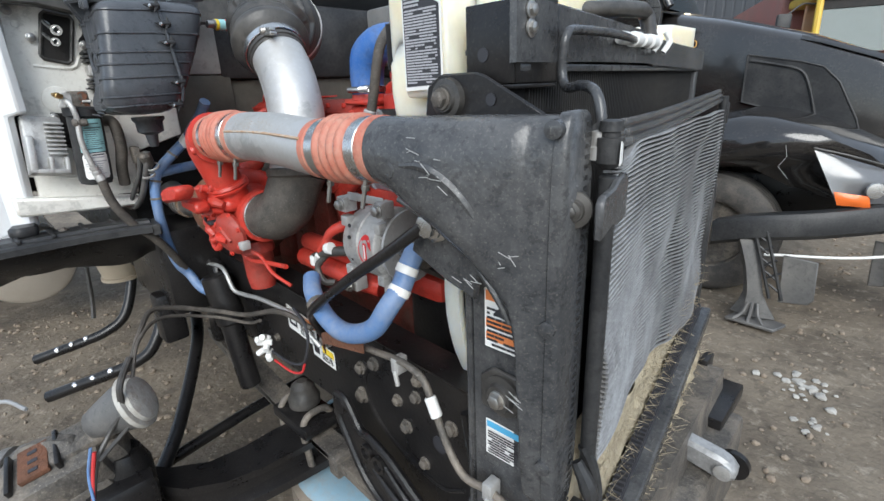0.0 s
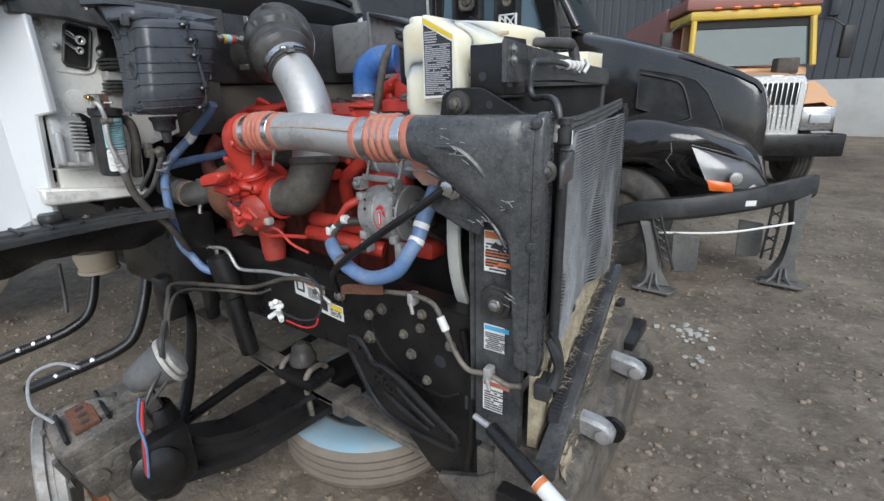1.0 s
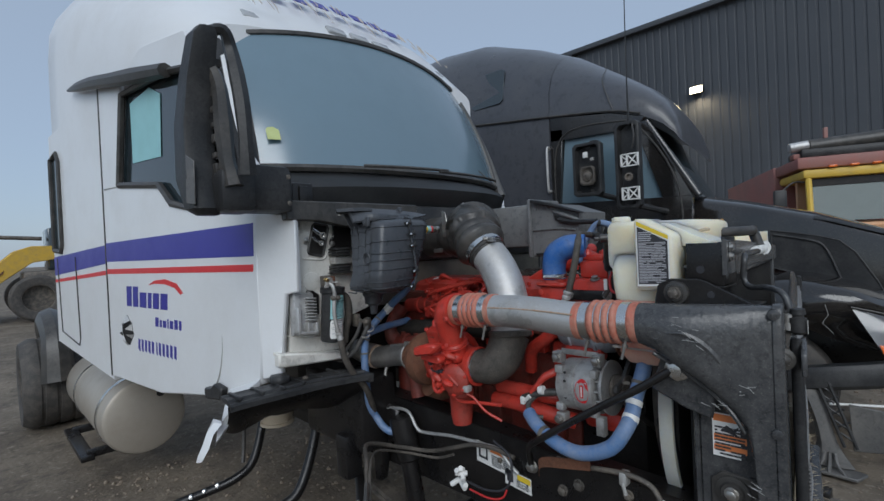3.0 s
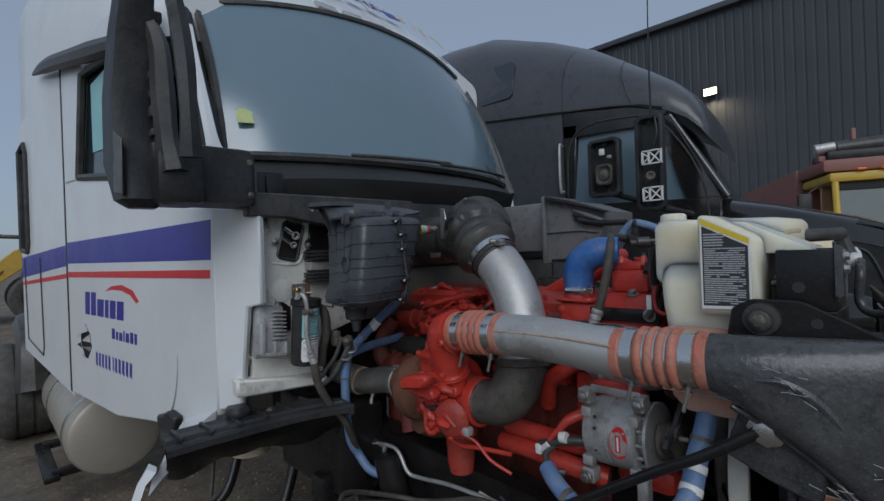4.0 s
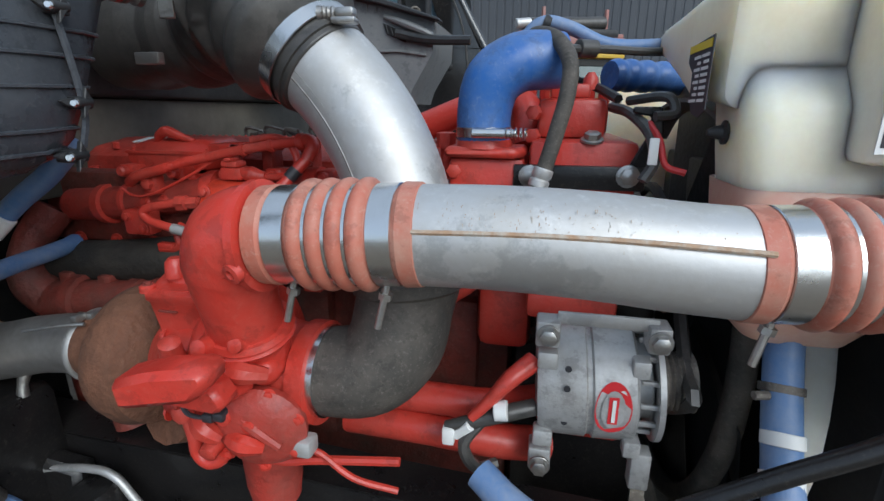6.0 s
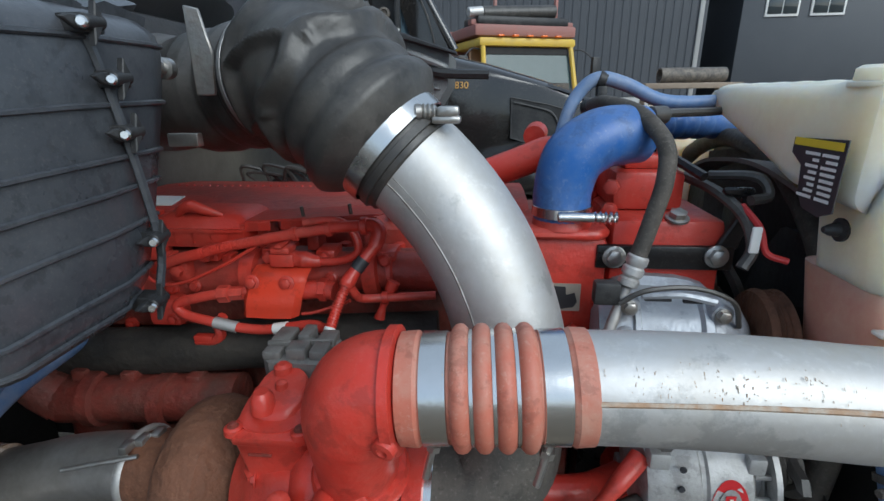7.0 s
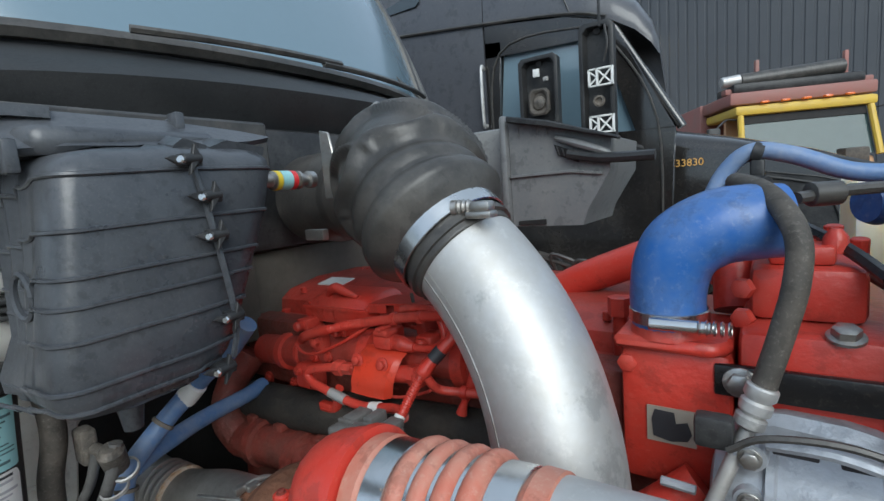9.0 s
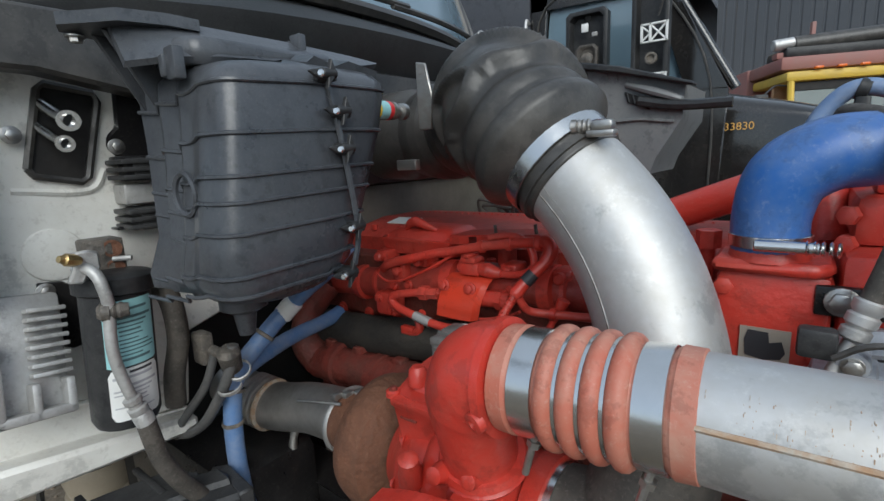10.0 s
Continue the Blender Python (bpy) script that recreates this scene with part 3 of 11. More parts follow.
# ---- black truck ----
def build_black_truck():
    t = thing("black_semi_truck", (-2.5, 5.45, 0), "black sleeper semi truck with dented dusty hood, parked beside", "truck")
    yc = 5.42

    def sect(x, half, z0, zs, zt, e=2.6, k=15):
        """One cross-section: up the near side, over the roof, down the far side."""
        pts = [(x, yc - half, z0), (x, yc - half, lerp(z0, zs, 0.5))]
        for i in range(k):
            a = math.pi * i / (k - 1)
            c, s = math.cos(a), math.sin(a)
            pts.append((x, yc - half * math.copysign(abs(c) ** (2 / e), c), zs + (zt - zs) * abs(s) ** (2 / e)))
        return pts + [(x, yc + half, lerp(z0, zs, 0.5)), (x, yc + half, z0)]

    # sleeper with its high roof
    b = bmesh.new()
    ring_faces(b, [sect(x, h, 1.0, zs, zt) for x, h, zs, zt in (
        (-7.2, 1.15, 3.9, 5.0), (-5.2, 1.16, 3.7, 5.0), (-4.4, 1.15, 3.62, 4.90), (-3.6, 1.14, 3.48, 4.58), (-3.05, 1.135, 3.38, 4.30))])
    # sleeper and roof share the black greyed for reflected sky
    part("sleeper", b, "sky_greyed_black", t)
    b = bmesh.new()
    ring_faces(b, [[(px - 0.14 * (py - 4.3) * min(1, (x + 3.04) / 1.2), py, pz) for px, py, pz in sect(x, h, z0, zs, zt)] for x, h, z0, zs, zt in (
        (-3.04, 1.14, 3.36, 3.38, 4.30), (-2.6, 1.135, 3.32, 3.34, 4.02), (-2.2, 1.12, 3.24, 3.27, 3.76), (-1.95, 1.10, 3.16, 3.20, 3.58), (-1.77, 1.07, 3.05, 3.10, 3.40), (-1.66, 1.04, 2.94, 2.99, 3.22), (-1.61, 1.01, 2.86, 2.90, 3.04), (-1.60, 0.99, 2.85, 2.87, 2.94))])
    part("roof", b, "sky_greyed_black", t, "black aerodynamic roof cap with sun visor, sky reflection painted in")
    part("roof_seam", shape(tube, [(-5.2, yc - 1.165, 3.66), (-4.2, yc - 1.165, 3.52), (-3.2, yc - 1.155, 3.40), (-2.3, yc - 1.135, 3.28), (-1.98, yc - 1.11, 3.19)], 0.014, 6, 4), "rubber", t)
    part("roof_joint", shape(tube, [(-2.26, yc - 1.122, 3.28), (-2.31, yc - 1.125, 3.42), (-2.40, yc - 1.06, 3.66), (-2.46, yc - 0.8, 3.86)], 0.006, 6, 4), "rubber", t)
    part("side_window", shape(prism, [(-4.25, 0.04), (-4.20, 0.0), (-3.76, 0.0), (-3.72, 0.04), (-3.72, 0.44), (-3.78, 0.48), (-4.20, 0.48), (-4.25, 0.44)], (0, yc - 1.137, 3.72), (1, 0, 0), (0, 0.19, 0.98), 0.012, 0.003), "glass", t)
    # cab side under the roof, with the door's window
    b = bmesh.new()
    for poly in ([(-3.04, 1.0), (-1.55, 1.0), (-1.5, 2.28), (-3.04, 2.34)],
                 [(-3.04, 2.34), (-2.95, 2.34), (-2.88, 3.2), (-3.04, 3.22)],
                 [(-1.78, 2.29), (-1.5, 2.28), (-1.92, 3.1), (-2.05, 3.1)],
                 [(-3.04, 3.08), (-2.04, 3.04), (-1.92, 3.14), (-2.3, 3.26), (-3.04, 3.37)]):
        prism(b, poly, (0, yc - 1.08, 0), (1, 0, 0), (0, 0, 1), 0.05, 0.004)
    part("cab_side", b, "black_paint", t)
    part("door_seal", shape(tube, [(-2.97, yc - 1.135, 1.2), (-3.0, yc - 1.135, 2.3), (-2.9, yc - 1.135, 3.1), (-2.2, yc - 1.135, 3.15), (-1.95, yc - 1.135, 3.0), (-1.62, yc - 1.135, 2.35), (-1.6, yc - 1.135, 1.2)], 0.009, 6, 5), "rubber", t)
    # pane in the same pale blue, reflected sky included in the colour
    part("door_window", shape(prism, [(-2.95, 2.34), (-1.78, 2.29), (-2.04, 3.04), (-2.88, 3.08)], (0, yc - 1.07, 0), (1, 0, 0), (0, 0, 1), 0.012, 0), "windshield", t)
    part("grab_handle", shape(tube, [(-3.06, yc - 1.13, 2.5), (-3.06, yc - 1.19, 2.52), (-3.06, yc - 1.19, 2.98), (-3.06, yc - 1.13, 3.0)], 0.016, 8), "alu", t)
    part("far_side", shape(prism, [(-3.04, 1.0), (-1.9, 1.0), (-1.9, 2.28), (-2.3, 3.0), (-3.04, 3.2)], (0, yc + 1.06, 0), (1, 0, 0), (0, 0, 1), 0.05, 0.004), "black_paint", t)
    # windscreen
    rows = []
    for i in range(13):
        s = i / 12
        y = yc - 1.06 + 2.12 * s
        bow = 0.07 * (1 - (2 * s - 1) ** 2)
        bow -= 0.13 * (y - 4.36)
        rows.append([(-1.56 + bow, y, 2.30), (-1.76 + bow, y, 2.68), (-1.97 + bow, y, 3.10)])
    b = bmesh.new()
    ring_faces(b, rows, closed=False)
    part("windscreen", b, "glass", t)
    part("a_pillar", shape(tube, [(-1.46, yc - 1.07, 2.28), (-1.70, yc - 1.07, 2.7), (-1.93, yc - 1.07, 3.1)], 0.035, 10), "black_paint", t)
    # hood and fender
    def hood_sect(x, half, z0, zs, zt):
        return sect(x, half, z0, zs, zt, 3.4, 13)
    b = bmesh.new()
    stations = [(-1.85, 0.62, 1.2, 2.19, 2.37), (-1.2, 0.60, 1.1, 2.06, 2.22), (-0.65, 0.58, 1.0, 1.93, 2.06), (-0.18, 0.55, 0.9, 1.77, 1.87), (-0.01, 0.53, 0.85, 1.69, 1.775), (0.065, 0.51, 0.8, 1.62, 1.69), (0.115, 0.49, 0.75, 1.50, 1.57), (0.135, 0.47, 0.72, 1.35, 1.40)]
    ring_faces(b, [hood_sect(*q) for q in stations])
    part("hood", b, "black_paint", t, "glossy black hood with dust and scratches")
    b = bmesh.new()
    rows = []
    for k in range(13):
        j = lerp(2.0, 5.0, k / 12)
        i = min(int(j), len(stations) - 2)
        x, half, z0, zs, zt = (lerp(p, q, j - i) for p, q in zip(stations[i], stations[i + 1]))
        wide = 0.2 + 0.5 * min(1, k / 5)
        rows.append([(x + 0.004, yc - (half + 0.010) * math.cos(a) ** (2 / 3.4), zs + 0.012 + (zt - zs) * math.sin(a) ** (2 / 3.4)) for a in (lerp(0.30, 0.30 + wide, s / 6) for s in range(7))])
    ring_faces(b, rows, closed=False)
    part("hood_insert", b, "plastic", t, "matt black moulded insert along the hood edge")
    # recessed side panel with a stepped rim
    panel = [(-0.975, 1.905), (-0.62, 1.835), (-0.47, 1.79), (-0.36, 1.68), (-0.22, 1.42), (-0.165, 1.27), (-0.21, 1.262), (-0.46, 1.385), (-0.72, 1.475), (-0.97, 1.545)]

    def on_side(x, z, off):
        return (x, yc - 0.575 + 0.045 * (x + 0.65) - off, z)
    vent = part("side_vent", shape(ring_faces, [[on_side(x, z, 0.030) for x, z in panel], [on_side(x, z, 0.006) for x, z in panel]]), "plastic", t, "recessed dark vent panel")
    part("vent_rim", shape(tube, [on_side(x, z, 0.030) for x, z in panel + panel[:1]], 0.007, 8, 1, smooth=False), "plastic", vent)
    step = [on_side(x, z, 0.034) for x, z in ((-0.95, 1.862), (-0.74, 1.815), (-0.60, 1.765), (-0.53, 1.64), (-0.46, 1.42))]
    part("vent_crease", shape(tube, step, 0.012, 8, 4), "plastic", vent)
    fn = bmesh.new()
    arch = []
    for i in range(15):
        a = math.pi * (1.02 - i / 14 * 0.86)
        arch.append((-0.98 + 0.58 * math.cos(a), 0.58 + 0.60 * math.sin(a)))
    outer = [(-1.62, 0.95), (-1.55, 1.28), (-1.2, 1.42), (-0.75, 1.50), (-0.35, 1.40), (0.02, 1.22), (0.17, 1.05), (0.2, 0.92)]
    rings = []
    k = 18
    for i in range(k):
        s = i / (k - 1)
        j = s * (len(outer) - 1)
        q = min(int(j), len(outer) - 2)
        ox, oz = lerp(outer[q][0], outer[q + 1][0], j - q), lerp(outer[q][1], outer[q + 1][1], j - q)
        a = math.pi * (1.02 - s * 0.93)
        ax, az = -0.98 + 0.56 * math.cos(a), 0.56 + 0.58 * math.sin(a)
        if s > 0.8:
            ax = lerp(ax, 0.12, (s - 0.8) * 5)
            az = lerp(az, 0.88, (s - 0.8) * 5)
        nose = max(0, (ox + 0.25)) * 0.55
        rings.append([(ox, 4.95 + nose * 0.3, oz + 0.02), (ox, 4.72 + nose, oz + 0.025), (ox, 4.50 + nose, oz + 0.01), (ox, 4.40 + nose, oz - 0.012), (lerp(ox, ax, 0.10), 4.30 + nose, lerp(oz, az, 0.10)), (lerp(ox, ax, 0.3), 4.24 + nose, lerp(oz, az, 0.3)), (lerp(ox, ax, 0.75), 4.21 + nose, lerp(oz, az, 0.75)), (ax, 4.23 + nose, az), (ax, 4.32 + nose, az - 0.015), (ax, 4.8 + nose, az)])
    ring_faces(fn, rings, closed=False)
    part("fender", fn, "black_paint", t, "flared black fender with scuffed edge")
    def lens_grid(corners, bulge, n=8):
        """A bulged sheet between four corners: upper rear, upper front, lower front, lower rear."""
        p, q, r, s = (Vector(c) for c in corners)
        rows = []
        for i in range(n + 1):
            f = i / n
            top, low = p.lerp(q, f), s.lerp(r, f)
            rows.append([top.lerp(low, k / n) + Vector((0.35, -1, 0.1)) * bulge * math.sin(math.pi * f) * math.sin(math.pi * k / n) for k in range(n + 1)])
        return rows
    b = bmesh.new()
    ring_faces(b, lens_grid([(-0.36, 4.24, 1.26), (0.10, 4.44, 1.10), (0.24, 4.60, 0.89), (-0.17, 4.215, 0.90)], 0.05), closed=False)
    hl = part("headlight", b, "head_lens", t, "clouded clear headlight")
    b = bmesh.new()
    lathe(b, (0.0, 4.29, 1.0), (0.5, -1, 0.05), [(0, 0.055), (0.014, 0.05), (0.016, 0.03)], 20)
    part("reflector", b, "chrome", hl)
    part("trim", shape(tube, [(-0.36, 4.235, 1.265), (-0.12, 4.30, 1.205), (0.10, 4.435, 1.105), (0.24, 4.60, 0.895)], 0.008, 6), "rubber", hl)
    b = bmesh.new()
    ring_faces(b, lens_grid([(-0.20, 4.19, 0.99), (-0.02, 4.265, 0.965), (0.0, 4.29, 0.885), (-0.17, 4.20, 0.90)], 0.02, 4), closed=False)
    part("turn_signal", b, "lamp_orange", t, "orange turn signal lens")
    part("crack", shape(tube, [(-0.52, 4.222, 1.28), (-0.50, 4.215, 1.2), (-0.54, 4.21, 1.13), (-0.47, 4.205, 1.05)], 0.0016, 5, 1, smooth=False), "concrete", t, "pale crack in the fender")
    wheel(t, (-0.98, 4.55, 0.5), 0.5, 0.28)
    wheel(t, (-6.3, 4.6, 0.5), 0.5, 0.55)
    part("chassis", shape(box, (-7.5, 5.0, 0.55), (0.0, 5.9, 0.95), 0.02), "frame", t)
    # mirrors
    def frame_ring(o, w, h, rim, deep):
        """An open rounded rectangular housing round o, facing -y."""
        def loop(dw, dh, y, c):
            return [(o[0] + sx * (w / 2 - dw) - sx * cx, y, o[2] + sz * (h / 2 - dh) - sz * cz) for sx, sz, k in ((-1, -1, 0), (1, -1, 1), (1, 1, 0), (-1, 1, 1)) for cx, cz in (((0, c), (c, 0)) if k == 0 else ((c, 0), (0, c)))]
        q = bmesh.new()
        rows = [loop(0, 0, o[1], 0.03), loop(0, 0, o[1] - deep, 0.03), loop(0.012, 0.012, o[1] - deep - 0.008, 0.03), loop(rim, rim, o[1] - deep - 0.004, 0.03), loop(rim + 0.012, rim + 0.012, o[1] - 0.006, 0.03)]
        ring_faces(q, rows)
        return q
    for x0, x1, z0, z1, y in ((-2.58, -2.26, 2.36, 2.92, 3.95), (-2.05, -1.81, 2.18, 3.02, 3.82)):
        xm, tall = (x0 + x1) / 2, x1 > -2
        m = part("mirror", frame_ring((xm, y + 0.08, (z0 + z1) / 2), x1 - x0, z1 - z0, 0.03, 0.07), "plastic", t, "black truck mirror with its cover missing")
        if tall:
            for zz in (2.32, 2.64):
                b = bmesh.new()
                for d in (-0.062, 0.050):
                    box(b, (x0 + 0.07, y - 0.03, zz + d), (x1 + 0.004, y - 0.005, zz + d + 0.012), 0.002)
                for d in (x0 + 0.07, x0 + 0.125, x1 - 0.012):
                    box(b, (d, y - 0.03, zz - 0.062), (d + 0.014, y - 0.005, zz + 0.062), 0.002)
                for s in (-1, 1):
                    tube(b, [(x0 + 0.13, y - 0.018, zz + s * 0.055), (x1 - 0.006, y - 0.018, zz - s * 0.055)], 0.007, 6, 1, smooth=False)
                    tube(b, [(x0 + 0.075, y - 0.018, zz + s * 0.05), (x0 + 0.13, y - 0.018, zz)], 0.006, 6, 1, smooth=False)
                part("lattice_bracket", b, "label", m, "pale lattice bracket")
            b = bmesh.new()
            tube(b, [(x1 - 0.05, y - 0.01, 2.98), (x1 - 0.03, y - 0.03, 2.85), (x1 - 0.06, y - 0.02, 2.74)], 0.008, 6)
            part("cable", b, "rubber", m)
            part("lamp_socket", shape(lathe, (x0 + 0.14, y - 0.004, 2.48), (0, -1, 0), [(0, 0.04), (0.02, 0.038), (0.021, 0.026), (0.004, 0.02)], 16), "iron", m)
        else:
            part("motor_frame", frame_ring((xm + 0.01, y + 0.012, 2.57), 0.17, 0.20, 0.022, 0.02), "rubber_grey", m)
            part("motor", shape(lathe, (xm + 0.01, y + 0.006, 2.565), (0, -1, 0), [(0, 0.05), (0.015, 0.048), (0.02, 0.03), (0.03, 0.012)], 16), "iron", m)
            part("clip", shape(box, (xm - 0.03, y - 0.012, 2.76), (xm + 0.02, y + 0.01, 2.82), 0.004), "label", m)
            part("clip", shape(box, (xm + 0.05, y - 0.012, 2.72), (xm + 0.09, y + 0.01, 2.75), 0.004), "cast", m)
        part("arm", shape(tube, [(xm, y + 0.05, z0 + 0.05), (xm + 0.15, 4.2, z0 - 0.02), (xm + 0.2, 4.36, z0 - 0.04)], 0.03, 8), "plastic", m)
        part("arm", shape(tube, [(xm, y + 0.05, z1 - 0.05), (xm - 0.05, 4.2, z1 + 0.04), (xm - 0.05, 4.4, z1 + 0.06)], 0.025, 8), "plastic", m)
    part("antenna", shape(tube, [(-1.9, 3.83, 2.98), (-1.9, 3.83, 3.6), (-1.88, 3.83, 4.9)], [0.012, 0.006, 0.004], 6), "plastic", t)
    # hood number
    cu = bpy.data.curves.new("hood_number", "FONT")
    cu.body, cu.size, cu.extrude, cu.align_x = "33830", 0.085, 0.001, "CENTER"
    cu.materials.append(M["number"])
    o = new("hood_number", cu)
    o.matrix_basis = Matrix.Translation((-1.47, yc - 0.632, 1.99)) @ Euler((radians(90), 0, radians(2))).to_matrix().to_4x4()
    o.parent = t
    o.matrix_parent_inverse = t.matrix_basis.inverted()


build_black_truck()


def build_loose_bumper():
    """The torn-off front bumper shell that stands on its broken legs."""
    t = thing("loose_bumper", (0.0, 4.3, 0), "torn black plastic truck bumper standing on broken brackets", "bumper")
    b = bmesh.new()
    line = [(-0.85, 4.0, 0.72), (-0.6, 3.98, 0.80), (-0.2, 4.1, 0.86), (0.2, 4.38, 0.92), (0.52, 4.72, 0.98), (0.58, 4.8, 0.98)]
    rings = []
    for x, y, z in spline(line, 5):
        rings.append([(x, y + 0.14, z + 0.0), (x, y, z + 0.005), (x + 0.01, y - 0.02, z - 0.03), (x + 0.01, y - 0.015, z - 0.15), (x - 0.01, y + 0.03, z - 0.19), (x - 0.01, y + 0.06, z - 0.17), (x - 0.005, y + 0.02, z - 0.14), (x - 0.005, y + 0.015, z - 0.035), (x, y + 0.14, z - 0.025)])
    ring_faces(b, rings)
    part("shell", b, "plastic", t)
    def leg(px, py, top, lean, flip, label):
        """A torn moulded bracket: broad web, lattice rail and a splayed foot."""
        web = bmesh.new()
        rings = []
        for k in range(9):
            s = k / 8
            z = lerp(top, 0.05, s)
            x = px + lean * s + 0.03 * math.sin(s * math.pi)
            w = 0.085 - 0.03 * math.sin(s * math.pi) + 0.06 * max(0, s - 0.8) * 5
            rings.append([(x - w, py + 0.02, z), (x - w * 0.4, py - 0.03, z), (x + w * 0.4, py - 0.01, z), (x + w, py + 0.02, z), (x + w, py + 0.035, z), (x - w, py + 0.035, z)])
        ring_faces(web, rings)
        m = part("bracket", web, "grey_plastic", t, label)
        lat = bmesh.new()
        for side in (0, 1):
            tube(lat, [(px + flip * (0.09 + 0.075 * side) + lean * s, py - 0.01, lerp(top - 0.03, 0.22, s)) for s in (0, 0.35, 0.7, 1.0)], 0.012, 6, 4)
        for i in range(9):
            s = i / 9
            z = lerp(top - 0.05, 0.28, s)
            tube(lat, [(px + flip * 0.09 + lean * s, py - 0.01, z), (px + flip * 0.165 + lean * s, py - 0.01, z - 0.05 * (-1) ** i)], 0.009, 5, 2)
        part("lattice_rail", lat, "plastic", m)
        flap = bmesh.new()
        x0, x1 = sorted((px + flip * 0.18 + lean * 0.6, px + flip * 0.40 + lean * 0.6))
        prism(flap, [(x0, 0.54), (x1 - 0.02, 0.52), (x1, 0.24), (x1 - 0.03, 0.20), (x0 + 0.02, 0.18)], (0, py + 0.10, 0), (1, 0.1, 0), (0, 0, 1), 0.02, 0.006)
        part("flap", flap, "grey_plastic", m)
        foot = bmesh.new()
        xf = px + lean
        prism(foot, [(-0.15, -0.10), (0.17, -0.13), (0.22, 0.02), (0.10, 0.06), (-0.10, 0.06)], (xf, py, 0.012), (1, 0, 0), (0, 1, 0.0), 0.025, 0.006)
        for d in (-0.05, 0.0, 0.05):
            tube(foot, [(xf + d * 0.6, py - 0.02, 0.16), (xf + d, py - 0.05, 0.08), (xf + d * 2, py - 0.10, 0.03)], 0.012, 6, 4)
        part("foot", foot, "grey_plastic", m)
    leg(-0.66, 4.0, 0.74, 0.16, 1, "broken grey plastic bracket with lattice")
    leg(0.47, 4.70, 0.84, -0.02, -1, "broken grey plastic bracket with lattice")
    part("rod", shape(tube, [(-0.5, 4.05, 0.52), (0.0, 4.3, 0.53), (0.47, 4.62, 0.60)], 0.010, 8), "label", t, "thin pale rod")
    part("sticker", shape(prism, [(0, 0), (0.09, 0), (0.09, 0.045), (0, 0.045)], (0.10, 4.275, 0.78), (0.8, 0.6, 0), (0, 0, 1), 0.006, 0), "label", t)


build_loose_bumper()


# ---- orange dump truck ----
def build_orange_truck():
    t = thing("orange_dump_truck", (-0.2, 11.0, 0), "faded orange and yellow dump truck facing forward with chrome grille", "truck")
    xc = -0.2
    part("cab", shape(box, (xc - 1.0, 10.44, 1.2), (xc + 1.0, 11.9, 2.0), 0.08), "ot_orange", t)
    b = bmesh.new()
    for s in (-1, 1):
        tube(b, [(xc + s * 1.0, 10.35, 2.0), (xc + s * 0.96, 10.55, 2.8)], 0.05, 8, 2)
    part("pillar", b, "ot_yellow", t)
    part("windscreen", shape(prism, [(-0.96, 0), (0.96, 0), (0.92, 0.82), (-0.92, 0.82)], (xc, 10.42, 2.02), (1, 0, 0), (0, 0.24, 0.97), 0.012, 0), "cab_glass", t)
    part("sun_visor", shape(prism, [(-0.92, 0.66), (0.92, 0.66), (0.91, 0.80), (-0.91, 0.80)], (xc, 10.40, 2.02), (1, 0, 0), (0, 0.24, 0.97), 0.01, 0), "dark_and_shade", t)
    part("hood_scoop", shape(box, (xc + 0.28, 9.95, 1.86), (xc + 0.62, 10.2, 2.12), 0.03), "rubber_grey", t)
    part("back_panel", shape(box, (xc - 0.95, 11.2, 2.2), (xc + 0.95, 11.3, 2.9), 0.02), "ot_orange", t)
    part("roof", shape(box, (xc - 1.05, 10.5, 2.8), (xc + 1.05, 11.9, 2.96), 0.05), "ot_yellow", t, "yellow cab roof edge")
    part("dump_box", shape(box, (xc - 1.15, 11.9, 1.1), (xc + 1.15, 16.5, 3.2), 0.03), "ot_red", t)
    part("canopy", shape(box, (xc - 1.10, 10.6, 2.99), (xc + 1.10, 12.0, 3.2), 0.04), "ot_red", t, "rusty red dump box canopy")
    part("tarp_roll", shape(cyl, (xc - 0.85, 10.9, 3.42), (xc + 0.75, 10.9, 3.5), 0.13), "rubber", t, "rolled dark tarp")
    b = bmesh.new()
    box(b, (xc - 1.1, 10.8, 3.2), (xc + 1.15, 11.0, 3.3), 0.02)
    for px in (-0.6, 0.75):
        box(b, (xc + px, 10.86, 3.25), (xc + px + 0.06, 10.94, 3.75), 0.01)
    part("rack", b, "ot_red", t)
    part("tarp_housing", shape(box, (xc - 1.0, 10.72, 3.2), (xc + 1.0, 11.5, 3.37), 0.05), "plastic", t)
    part("motor", shape(cyl, (xc - 1.15, 10.85, 3.42), (xc - 0.85, 10.85, 3.45), 0.09), "alu", t)
    # hood, fenders, grille
    def hs(y, half, zs, zt):
        pts = []
        for i in range(13):
            a = math.pi * i / 12
            c, s = math.cos(a), math.sin(a)
            pts.append((xc - half * math.copysign(abs(c) ** 0.5, c), y, zs + (zt - zs) * abs(s) ** 0.5))
        return [(xc - half, y, 1.0), *pts, (xc + half, y, 1.0)]
    b = bmesh.new()
    ring_faces(b, [hs(10.5, 0.80, 1.75, 1.93), hs(10.0, 0.66, 1.70, 1.89), hs(9.5, 0.50, 1.63, 1.84), hs(9.25, 0.44, 1.55, 1.80)])
    part("hood", b, "ot_orange", t)
